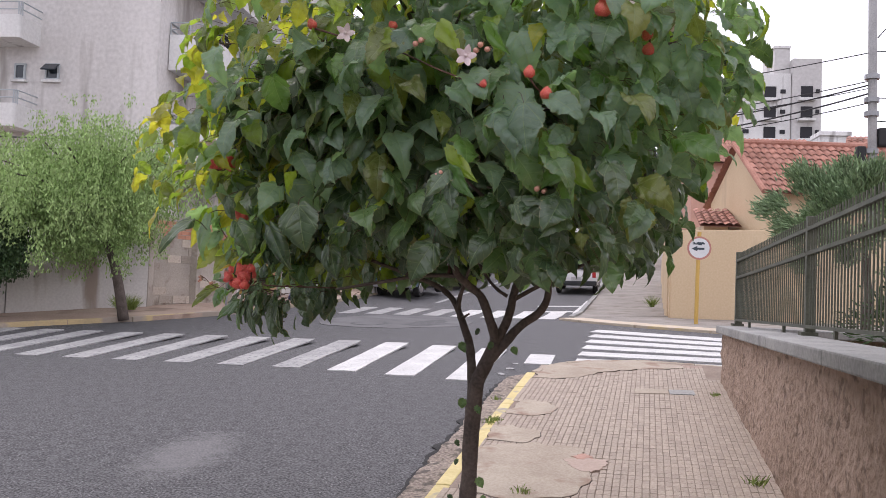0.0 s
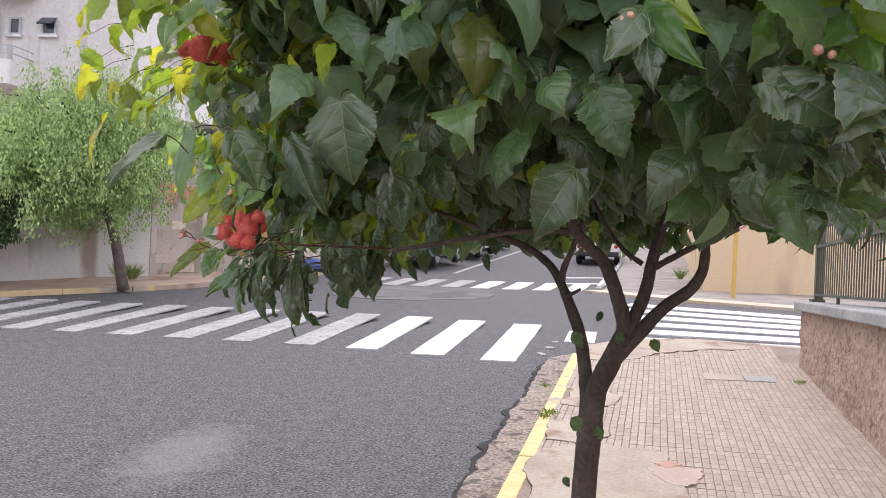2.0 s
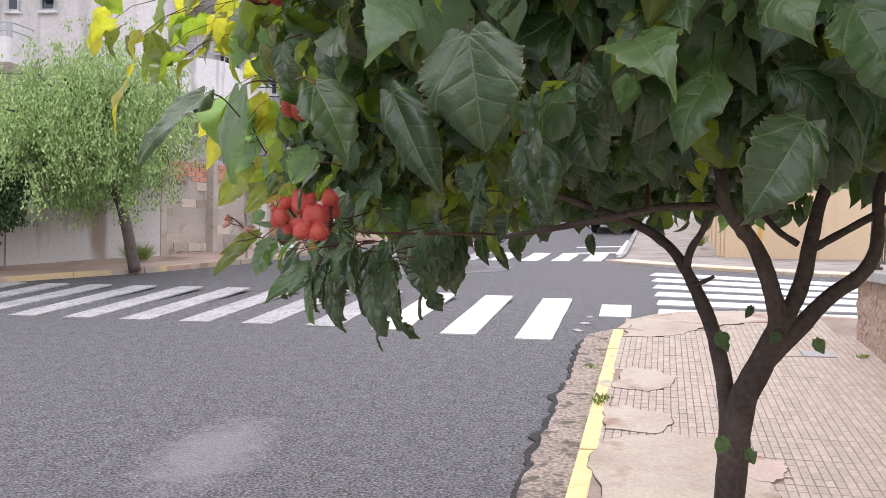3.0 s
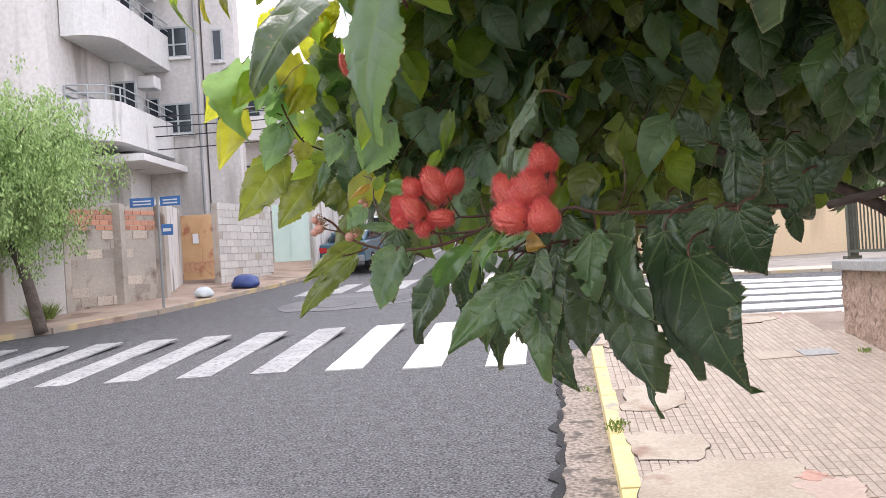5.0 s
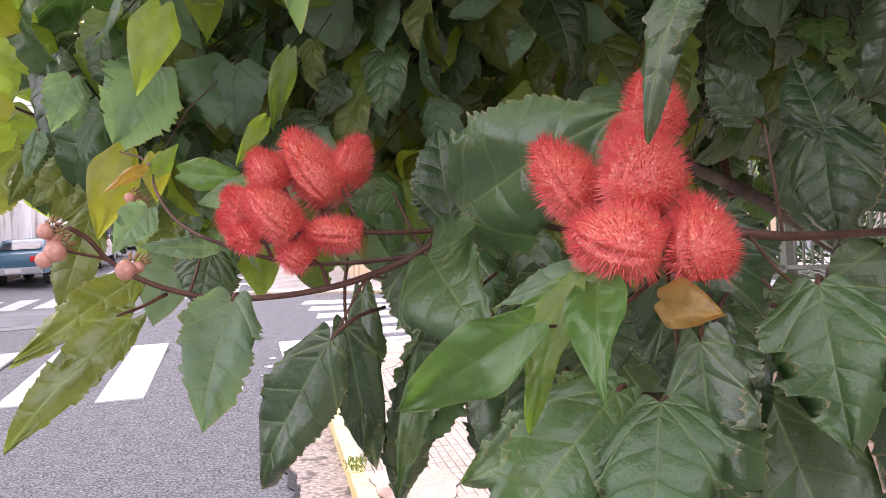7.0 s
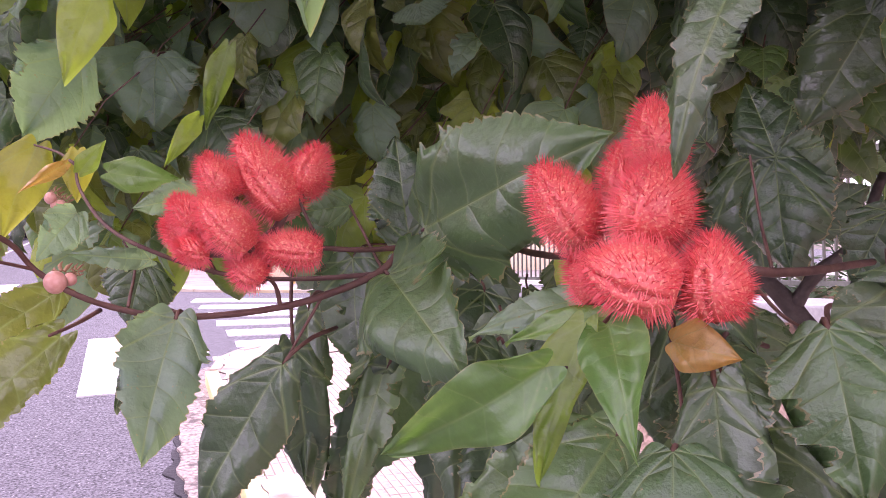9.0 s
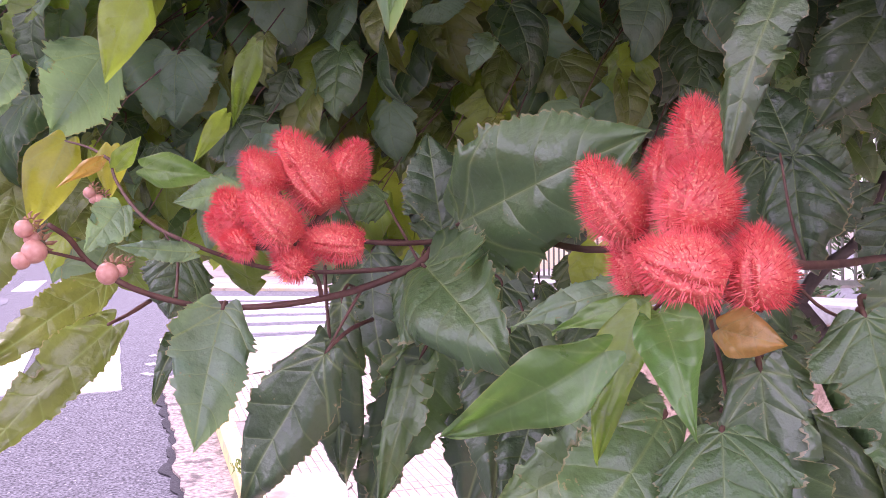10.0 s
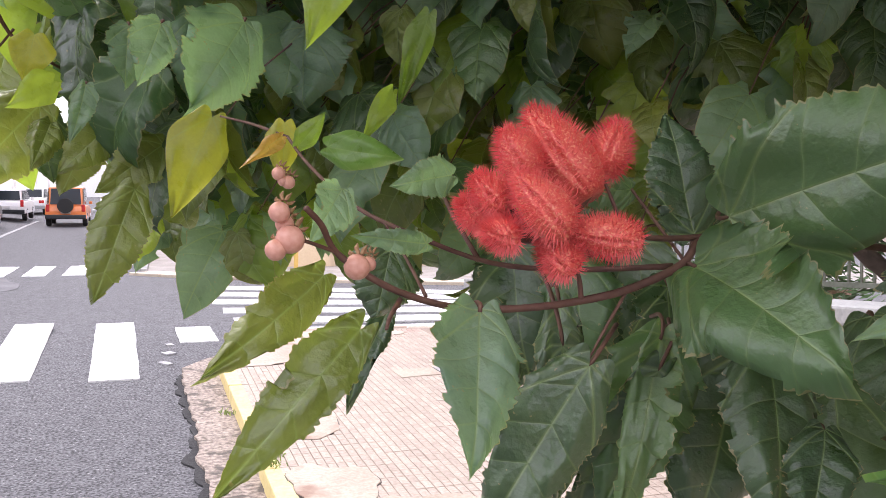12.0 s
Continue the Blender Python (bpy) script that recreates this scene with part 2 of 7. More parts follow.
M = dict(
    asphalt=surface("asphalt", (0.018, 0.018, 0.019), (0.125, 0.125, 0.131), 0.8, 9.0, 52, 0.5, 0.012, grain=0.8, spots=(0.27, 0.27, 0.265), spot_scale=42, spot_edge=0.645, edges=(0.41, 0.585)),
    asphalt_edge=surface("broken_asphalt", (0.015, 0.015, 0.015), (0.04, 0.04, 0.04), 0.95, 3, 60, 0.8, 0.01),
    asphalt_pale=surface("pale_asphalt_patch", (0.090, 0.089, 0.092), (0.165, 0.164, 0.167), 0.85, 1.2, 40, 0.6, 0.01),
    earth=surface("earth", (0.10, 0.08, 0.06), (0.2, 0.17, 0.13), 0.95, 0.3, 20, 0.5, 0.02),
    gutter=surface("gutter_concrete", (0.13, 0.105, 0.085), (0.43, 0.36, 0.30), 0.9, 2.5, 34, 1.0, 0.02, grain=0.8, spots=(0.10, 0.085, 0.07), spot_scale=9, spot_edge=0.58),
    worn_yellow=surface("worn_yellow_kerb", (0.42, 0.33, 0.19), (0.56, 0.43, 0.23), 0.8, 2, 40, 0.3, 0.004, spots=(0.33, 0.28, 0.23), spot_scale=1.6, spot_edge=0.46),
    yellow_paint=surface("yellow_kerb_paint", (0.56, 0.45, 0.18), (0.70, 0.60, 0.29), 0.7, 4, 40, 0.3, 0.004, spots=(0.33, 0.30, 0.25), spot_scale=5, spot_edge=0.62),
    road_white=surface("road_marking", (0.50, 0.50, 0.49), (0.70, 0.70, 0.685), 0.7, 3, 60, 0.4, 0.003, spots=(0.36, 0.36, 0.36), spot_scale=40, spot_edge=0.60),
    road_worn=surface("worn_road_marking", (0.26, 0.26, 0.26), (0.42, 0.42, 0.41), 0.75, 3, 60, 0.4, 0.003, spots=(0.20, 0.20, 0.205), spot_scale=16, spot_edge=0.57),
    tile=surface("pavement_tile", (0.31, 0.25, 0.20), (0.50, 0.43, 0.355), 0.85, 0.9, 50, 0.4, 0.004, spots=(0.37, 0.27, 0.22), spot_scale=2.6, spot_edge=0.57, each=0.10),
    joint=surface("pavement_joint", (0.22, 0.165, 0.13), (0.33, 0.265, 0.215), 0.95, 3, 50, 0.5, 0.006),
    screed=surface("pavement_screed", (0.32, 0.26, 0.20), (0.47, 0.41, 0.33), 0.9, 2, 50, 0.5, 0.006, spots=(0.28, 0.19, 0.14), spot_scale=3, spot_edge=0.6),
    pavement_grey=surface("worn_grey_pavement", (0.21, 0.19, 0.17), (0.34, 0.315, 0.285), 0.9, 1.2, 40, 0.5, 0.006, spots=(0.20, 0.175, 0.15), spot_scale=1.8, spot_edge=0.6),
    pavement_left=surface("earthy_pavement", (0.30, 0.215, 0.165), (0.46, 0.355, 0.285), 0.9, 0.8, 30, 0.5, 0.006, spots=(0.24, 0.17, 0.13), spot_scale=1.1, spot_edge=0.58),
    joint_dark=surface("open_joint", (0.05, 0.042, 0.035), (0.11, 0.09, 0.075), 0.95, 4, 50, 0.5, 0.006),
    faint_stain=surface("faint_red_stain", (0.40, 0.305, 0.25), (0.52, 0.41, 0.345), 0.85, 3, 40, 0.3, 0.003),
    kerb_beige=surface("beige_kerb", (0.46, 0.39, 0.30), (0.62, 0.53, 0.42), 0.85, 1.5, 40, 0.3, 0.004, spots=(0.62, 0.46, 0.16), spot_scale=0.7, spot_edge=0.6),
    stain=surface("red_stain", (0.40, 0.21, 0.155), (0.50, 0.31, 0.245), 0.8, 5, 40, 0.3, 0.003),
    roughcast=surface("roughcast_plaster", (0.26, 0.18, 0.13), (0.43, 0.315, 0.245), 0.95, 1.2, 17, 1.0, 0.05, grain=0.5, spots=(0.20, 0.14, 0.105), spot_scale=11, spot_edge=0.60),
    coping=surface("coping_concrete", (0.20, 0.205, 0.20), (0.37, 0.37, 0.355), 0.85, 1.2, 40, 0.3, 0.006, spots=(0.18, 0.18, 0.18), spot_scale=3, spot_edge=0.63),
    fence=surface("fence_paint", (0.075, 0.082, 0.062), (0.14, 0.148, 0.115), 0.55, 3, 50, 0.2, 0.002, metal=0.3),
    ochre=surface("ochre_plaster", (0.60, 0.455, 0.29), (0.70, 0.555, 0.375), 0.9, 0.6, 30, 0.2, 0.006, spots=(0.50, 0.385, 0.26), spot_scale=1.2, spot_edge=0.66, streaks=True),
    rooftile=surface("clay_roof_tile", (0.29, 0.125, 0.085), (0.46, 0.235, 0.18), 0.9, 2, 20, 0.4, 0.01, each=0.2),
    facade=surface("stained_concrete_render", (0.49, 0.475, 0.46), (0.68, 0.66, 0.645), 0.95, 0.5, 9, 0.08, 0.006, spots=(0.34, 0.32, 0.30), spot_scale=1.1, spot_edge=0.57, streaks=True),
    facade_white=surface("dirty_white_render", (0.60, 0.60, 0.59), (0.76, 0.76, 0.75), 0.9, 0.5, 12, 0.1, 0.006, spots=(0.36, 0.35, 0.34), spot_scale=1.8, spot_edge=0.62, streaks=True),
    graffiti_wall=surface("pale_garden_wall", (0.52, 0.50, 0.48), (0.68, 0.66, 0.63), 0.9, 0.6, 20, 0.3, 0.008, spots=(0.32, 0.26, 0.22), spot_scale=1.4, spot_edge=0.62, streaks=True),
    block=surface("concrete_block", (0.33, 0.28, 0.23), (0.58, 0.52, 0.45), 0.95, 1.5, 40, 0.5, 0.01, spots=(0.20, 0.15, 0.115), spot_scale=2.5, spot_edge=0.58, each=0.35),
    grey_block=surface("grey_concrete_block", (0.44, 0.425, 0.405), (0.62, 0.60, 0.575), 0.95, 1.1, 30, 0.5, 0.01, spots=(0.28, 0.26, 0.235), spot_scale=2.2, spot_edge=0.6, each=0.12),
    rough_plaster=surface("grey_stained_plaster", (0.46, 0.445, 0.43), (0.64, 0.62, 0.60), 0.95, 0.8, 25, 0.4, 0.008, spots=(0.25, 0.225, 0.20), spot_scale=2.2, spot_edge=0.58, streaks=True),
    brick=surface("red_brick", (0.44, 0.19, 0.12), (0.60, 0.34, 0.24), 0.9, 2, 30, 0.4, 0.008, each=0.2),
    mortar=surface("mortar", (0.33, 0.295, 0.255), (0.48, 0.43, 0.375), 0.95, 1.5, 40, 0.5, 0.01, spots=(0.2, 0.15, 0.12), spot_scale=2, spot_edge=0.6),
    tan_gate=surface("tan_painted_gate", (0.46, 0.27, 0.13), (0.60, 0.40, 0.22), 0.6, 1.5, 30, 0.2, 0.004, spots=(0.36, 0.15, 0.08), spot_scale=3, spot_edge=0.6),
    green_gate=surface("pale_green_gate", (0.42, 0.56, 0.50), (0.56, 0.68, 0.62), 0.5, 1.5, 30, 0.1, 0.004),
    blue_sign=plain("blue_sign_paint", (0.05, 0.16, 0.42), 0.45),
    blue_bag=plain("blue_plastic", (0.03, 0.06, 0.22), 0.4),
    white_bag=plain("white_plastic", (0.62, 0.68, 0.70), 0.4),
    steel=plain("galvanised_steel", (0.33, 0.34, 0.35), 0.5, 0.6),
    post_yellow=plain("ochre_post_paint", (0.62, 0.40, 0.10), 0.6),
    sign_white=plain("sign_white", (0.72, 0.74, 0.76), 0.5),
    sign_red=plain("faded_sign_red", (0.50, 0.22, 0.18), 0.5),
    sign_black=plain("sign_black", (0.04, 0.06, 0.08), 0.5),
    writing=plain("dark_spray_paint", (0.13, 0.12, 0.13), 0.8),
    glass=glass_material(),
    frame_grey=plain("window_frame_paint", (0.42, 0.46, 0.48), 0.5),
    frame_dark=plain("dark_opening", (0.03, 0.03, 0.035), 0.9),
    cable=plain("black_cable", (0.02, 0.02, 0.022), 0.7),
    pole=surface("pole_concrete", (0.26, 0.26, 0.26), (0.40, 0.40, 0.40), 0.9, 2, 40, 0.2, 0.004),
    tower=surface("tower_render", (0.46, 0.45, 0.44), (0.62, 0.61, 0.60), 0.95, 0.12, 3, 0.1, 0.02, spots=(0.28, 0.27, 0.26), spot_scale=0.35, spot_edge=0.6, streaks=True),
    pink=plain("pink_render", (0.62, 0.36, 0.28), 0.9),
    tyre=plain("tyre_rubber", (0.02, 0.02, 0.02), 0.85),
    rim=plain("wheel_rim", (0.45, 0.45, 0.46), 0.35, 0.8),
    teal_paint=plain("teal_car_paint", (0.018, 0.085, 0.13), 0.3, 0.0, 0.3),
    white_paint=plain("white_car_paint", (0.72, 0.72, 0.72), 0.3, 0.0, 0.5),
    orange_paint=plain("orange_car_paint", (0.75, 0.20, 0.04), 0.3, 0.0, 0.5),
    dark_paint=plain("dark_car_paint", (0.02, 0.022, 0.025), 0.3, 0.3, 0.5),
    red_lamp=plain("red_lamp_lens", (0.45, 0.02, 0.02), 0.25),
    clear_lamp=plain("clear_lamp_lens", (0.7, 0.7, 0.68), 0.2),
    plate=plain("number_plate", (0.5, 0.5, 0.5), 0.5),
    leaf=leaf_material(),
    young_leaf=leaf_material("young_leaf_blade", 0.5, 0.32),
    bark=surface("tree_bark", (0.060, 0.047, 0.041), (0.145, 0.115, 0.098), 0.95, 8, 70, 0.8, 0.006, spots=(0.16, 0.13, 0.11), spot_scale=14, spot_edge=0.64),
    twig=surface("young_twig", (0.075, 0.03, 0.022), (0.15, 0.075, 0.05), 0.7, 20, 120, 0.4, 0.001),
    pod=surface("red_pod_skin", (0.57, 0.046, 0.044), (0.75, 0.145, 0.108), 0.42, 45, 500, 0.5, 0.001, spots=(0.78, 0.30, 0.19), spot_scale=700, spot_edge=0.57),
    spine=surface("pod_spine", (0.69, 0.056, 0.062), (0.85, 0.19, 0.17), 0.4, 40, 300, 0.1, 0.001),
    bud=surface("pink_bud", (0.50, 0.20, 0.14), (0.66, 0.36, 0.28), 0.4, 60, 300, 0.1, 0.001),
    sepal=surface("dry_sepal", (0.26, 0.14, 0.07), (0.45, 0.28, 0.15), 0.9, 60, 300, 0.3, 0.001),
    petal=surface("pale_pink_petal", (0.70, 0.56, 0.56), (0.80, 0.70, 0.70), 0.6, 30, 200, 0.1, 0.001),
    grass=surface("kerb_grass", (0.12, 0.20, 0.04), (0.30, 0.36, 0.10), 0.8, 3, 60, 0.1, 0.002, each=0.3),
    feathery=surface("feathery_foliage", (0.23, 0.36, 0.11), (0.38, 0.52, 0.20), 0.7, 1.0, 20, 0.1, 0.002, each=0.25),
    conifer=surface("conifer_foliage", (0.15, 0.24, 0.12), (0.27, 0.37, 0.20), 0.7, 2, 20, 0.1, 0.002, each=0.4),
    street_leaf=surface("street_tree_foliage", (0.03, 0.07, 0.025), (0.07, 0.13, 0.04), 0.6, 2, 20, 0.1, 0.002, each=0.4),
    red_flower=plain("red_flower", (0.6, 0.05, 0.06), 0.6),
)


def pale_spot(m, x, y, rx, ry):
    """A pale spot mixed into the asphalt colour in the lane, with a ragged soft rim."""
    n, l = m.node_tree.nodes, m.node_tree.links
    b = n["Principled BSDF"]
    old = b.inputs["Base Color"].links[0].from_socket
    co, mp, ln = n.new("ShaderNodeTexCoord"), n.new("ShaderNodeMapping"), n.new("ShaderNodeVectorMath")
    mp.vector_type = "TEXTURE"
    mp.inputs["Location"].default_value, mp.inputs["Scale"].default_value = (x, y, 0), (rx, ry, 1000)
    ln.operation = "LENGTH"
    l.new(co.outputs["Object"], mp.inputs[0])
    l.new(mp.outputs[0], ln.inputs[0])
    no = n.new("ShaderNodeTexNoise")
    no.inputs["Scale"].default_value, no.inputs["Detail"].default_value = 7, 8
    l.new(co.outputs["Object"], no.inputs[0])
    add = n.new("ShaderNodeMath")
    add.operation, add.inputs[1].default_value = "MULTIPLY_ADD", 1.3
    l.new(no.outputs["Fac"], add.inputs[0])
    l.new(ln.outputs["Value"], add.inputs[2])
    r = ramp_of(n, [(0.62, (0.42, 0.42, 0.42)), (0.98, (0, 0, 0))])
    half = n.new("ShaderNodeMath")
    half.operation, half.inputs[1].default_value = "MULTIPLY", 0.55
    l.new(add.outputs[0], half.inputs[0])
    l.new(half.outputs[0], r.inputs[0])
    mix = n.new("ShaderNodeMixRGB")
    mix.inputs[2].default_value = (0.24, 0.235, 0.235, 1)
    l.new(r.outputs[0], mix.inputs[0])
    l.new(old, mix.inputs[1])
    l.new(mix.outputs[0], b.inputs["Base Color"])


pale_spot(M["asphalt"], -2.27, 7.65, 0.36, 0.75)


# ---- building helpers ----
def finish(name, bm, mat, parent=None, label="", smooth=False):
    me = bpy.data.meshes.new(name)
    bm.to_mesh(me)
    bm.free()
    if smooth:
        me.polygons.foreach_set("use_smooth", [True] * len(me.polygons))
    me.materials.append(mat)
    ob = new(name, me)
    ob.parent = parent
    if label:
        ob["label"] = label
    return ob


def part(name, bm, mat, parent, label="", smooth=False):
    return finish(name, bm, mat, parent, label, smooth)


def thing(name, m, label, category, group="", kind=""):
    ob = new(name)
    ob.matrix_basis = m
    return tagged(ob, label, category, group, kind)


def setting(ob):
    return tagged(ob, kind="structure")


def add_box(bm, x0, x1, y0, y1, z0, z1, bevel=0.0, m=None):
    g = bmesh.ops.create_cube(bm, size=1.0)
    vs = g["verts"]
    bmesh.ops.transform(bm, verts=vs, matrix=Matrix.Translation(((x0 + x1) / 2, (y0 + y1) / 2, (z0 + z1) / 2)) @ Matrix.Diagonal((x1 - x0, y1 - y0, z1 - z0, 1)))
    if bevel:
        es = list({e for v in vs for e in v.link_edges})
        r = bmesh.ops.bevel(bm, geom=es, offset=bevel, segments=2, affect="EDGES", profile=0.6)
        vs = list({v for f in r["faces"] for v in f.verts} | {v for v in vs if v.is_valid})
    if m is not None:
        bmesh.ops.transform(bm, verts=vs, matrix=m)
    return vs


def box(x0, x1, y0, y1, z0, z1, bevel=0.0, m=None):
    bm = bmesh.new()
    add_box(bm, x0, x1, y0, y1, z0, z1, bevel, m)
    return bm


def add_tube(bm, pts, radii, seg=8, cap=True):
    """A tapered tube through the points."""
    pts = [Vector(p) for p in pts]
    rings, last = [], None
    for i, p in enumerate(pts):
        d = (pts[min(i + 1, len(pts) - 1)] - pts[max(i - 1, 0)]).normalized()
        side = last - d * last.dot(d) if last is not None else d.orthogonal()
        side.normalize()
        last = side
        up = d.cross(side)
        r = radii[i] if isinstance(radii, (list, tuple)) else radii
        rings.append([bm.verts.new(p + (side * math.cos(a) + up * math.sin(a)) * r) for a in [2 * math.pi * k / seg for k in range(seg)]])
    for a, b in zip(rings, rings[1:]):
        for k in range(seg):
            bm.faces.new((a[k], a[(k + 1) % seg], b[(k + 1) % seg], b[k]))
    if cap:
        bm.faces.new(rings[0][::-1])
        bm.faces.new(rings[-1])


def tube(pts, radii, seg=8):
    bm = bmesh.new()
    add_tube(bm, pts, radii, seg)
    return bm


def curve_through(pts, steps=4):
    """A smooth line through the points."""
    p = [Vector(q) for q in pts]
    p = [p[0] * 2 - p[1]] + p + [p[-1] * 2 - p[-2]]
    out = []
    for i in range(1, len(p) - 2):
        for k in range(steps):
            t = k / steps
            out.append(0.5 * ((2 * p[i]) + (p[i + 1] - p[i - 1]) * t + (2 * p[i - 1] - 5 * p[i] + 4 * p[i + 1] - p[i + 2]) * t * t + (3 * p[i] - p[i - 1] - 3 * p[i + 1] + p[i + 2]) * t ** 3))
    out.append(p[-2])
    return out


def slab(outline, z0, z1):
    """A flat slab with the outline, from z0 to z1."""
    bm = bmesh.new()
    lo = [bm.verts.new((x, y, z0)) for x, y in outline]
    hi = [bm.verts.new((x, y, z1)) for x, y in outline]
    bm.faces.new(hi)
    bm.faces.new(lo[::-1])
    n = len(outline)
    for k in range(n):
        bm.faces.new((lo[k], lo[(k + 1) % n], hi[(k + 1) % n], hi[k]))
    bmesh.ops.recalc_face_normals(bm, faces=bm.faces)
    return bm


def dip(x, y):
    """The street levels off at the crossing: how far it lies under the plane of the near slope."""
    return -0.055 * max(0.0, min(13.5, y - 13.5)) * max(0.0, min(1.0, (x + 9) / 8))


def street(ob):
    """Lays a thing built in street coordinates on the sloping street."""
    ob.matrix_basis = SLOPE
    return ob


def laid(bm):
    """Bends a flat mesh in street coordinates down onto the street."""
    for v in bm.verts:
        v.co.z += dip(v.co.x, v.co.y)
    return bm


def foot(x, y, z=0.0, rz=0.0):
    """An upright pose that stands on the street at x, y."""
    p = SLOPE @ Vector((x, y, z + dip(x, y)))
    return pose(p.x, p.y, p.z, 0, 0, rz)


# The corner beyond the crossing is drawn at two thirds of its size; FAR sets it out full size, scaled about an early
# camera eye to fit the view from there.
FAR = SLOPE @ Matrix.Translation((0.55, 1.3, 1.845)) @ Matrix.Scale(1.5, 4) @ Matrix.Translation((-0.55, -1.3, -1.845)) @ SLOPE.inverted()


def wobble(x, y=0.0, z=0.0):
    return noise.noise(Vector((x, y, z)))


# ---- the street: one sloping sheet of ground, road, kerbs, pavements ----
KERB = 0.14


def kerb_x(y):
    return -0.05 + 0.112 * (y - 6.8)


def wall_x(y):
    return 2.23 + 0.104 * (y - 6.76)


def sheet(xs, ys, z):
    """One sheet of ground over the grid lines, bent like the street."""
    bm = bmesh.new()
    rows = [[bm.verts.new((x, y, z(x, y) + dip(x, y))) for x in xs] for y in ys]
    for r0, r1 in zip(rows, rows[1:]):
        for k in range(len(xs) - 1):
            bm.faces.new((r0[k], r0[k + 1], r1[k + 1], r1[k]))
    return bm


ground = street(setting(finish("ground", sheet((-900, -300, -100, -40, -20, -9, -7, -5, -3, -1, 5, 20, 40, 100, 300, 900), (-600, -200, -60, -12, 5, 13.5, 16, 20, 24, 27, 40, 70, 130, 300, 1200), lambda x, y: -0.09), M["earth"])))
road = street(setting(finish("road", sheet(np.linspace(-32, 26, 59), np.linspace(-12, 130, 143), lambda x, y: 0.006 * wobble(x * 0.4, y * 0.4)), M["asphalt"], smooth=True)))

# Near pavement: a bed of mortar between kerb and wall, rounded at the corner of the side street.
near_edge = [(kerb_x(y) + 0.1, y) for y in (-10, 0, 5, 9, 11.2)] + [(0.62, 11.75), (0.85, 12.05), (1.25, 12.3), (1.9, 12.45), (2.6, 12.2), (4.2, 11.6), (7.0, 10.4), (14, 7.4), (14, -10)]
pavement = street(setting(finish("pavement", slab(near_edge, -0.05, KERB - 0.0065), M["joint"])))


def kerb_run(name, pts, width, mat, gap=1.0, top=KERB):
    """A kerb of stones laid end to end along the line."""
    base = street(setting(new(name)))
    line = [Vector((*p, 0)) for p in pts]
    for a, b in zip(line, line[1:]):
        n = max(1, round((b - a).length / gap))
        for k in range(n):
            p, q = a.lerp(b, k / n), a.lerp(b, (k + 1) / n)
            mid, d = (p + q) / 2, q - p
            m = Matrix.Translation(mid) @ Matrix.Rotation(math.atan2(d.y, d.x) + 0.008 * wobble(mid.x * 9, mid.y * 9), 4, "Z")
            part("kerbstone", laid(box(-d.length / 2 + 0.006, d.length / 2 - 0.006, -width / 2, width / 2, -0.05, top + 0.006 * wobble(mid.x * 5, mid.y * 3, 2), 0.012, m)), mat, base)
    return base


kerb_run("kerb_near", [(kerb_x(y) + 0.055, y) for y in (0.5, 4.0, 7.5, 11.3)], 0.11, M["yellow_paint"])
kerb_run("kerb_corner", [(0.55, 11.35), (0.72, 11.85), (0.95, 12.15), (1.3, 12.34), (1.9, 12.48), (2.6, 12.24), (4.2, 11.64)], 0.1, M["screed"], 0.5)

# Gutter strip with a broken asphalt edge beside it.
edge_l = [(kerb_x(y) - 0.28 + 0.04 * wobble(y * 1.7) + 0.03 * wobble(y * 5, 3) + 0.018 * wobble(y * 14, 6) + 0.008 * wobble(y * 40, 2), y) for y in np.arange(0.0, 11.4, 0.045)]
gut = edge_l + [(0.2, 11.55), (0.42, 11.82), (0.66, 12.05), (0.62, 11.75), (kerb_x(11.2) + 0.02, 11.2), (kerb_x(0) + 0.02, 0)]
gutter = street(setting(finish("gutter", slab(gut, -0.03, 0.03), M["gutter"])))
crack = edge_l + [(x - 0.030 - 0.10 * abs(wobble(y * 3, 7)) - 0.012 * wobble(y * 17, 5), y) for x, y in edge_l[::-1]]
street(setting(finish("asphalt_edge", slab(crack, -0.03, 0.012), M["asphalt_edge"])))


def stripe(x, y, length, width, angle, z=0.012):
    a = radians(angle)
    d, s = Vector((math.sin(a), math.cos(a))), Vector((math.cos(a), -math.sin(a)))
    p = Vector((x, y))
    pts = []
    n = 8
    for k in range(n + 1):
        pts.append(p + d * (length * k / n) + s * 0.012 * wobble(x * 3, k * 1.7))
    for k in range(n, -1, -1):
        pts.append(p + d * (length * k / n) + s * (width + 0.012 * wobble(x * 5, k * 1.3, 4)))
    return slab([tuple(q) for q in pts], -0.01, z)


# Zebra crossing over the near road.
zebra = street(tagged(new("zebra_crossing"), "worn white zebra crossing painted on grey asphalt", "road marking", kind="structure"))
for k in range(15):
    x = -0.55 - 0.808 * k
    y = 11.4 + (0.235 * k if k < 3 else 0.47 + 0.15 + 0.10 * (k - 3))
    part("stripe", stripe(x, y, 2.83, 0.39, 5.2), M["road_white"] if k < 3 else M["road_worn"], zebra)
part("stripe", stripe(0.385, 12.80, 0.90, 0.37, 5), M["road_white"], zebra)
for k in range(3):
    part("stripe", stripe(0.05 + 0.09 * (k % 3), 11.95 + 0.42 * k, 0.07 + 0.03 * (k % 2), 0.15 - 0.03 * k, 62 + 9 * k), M["road_worn"], zebra)
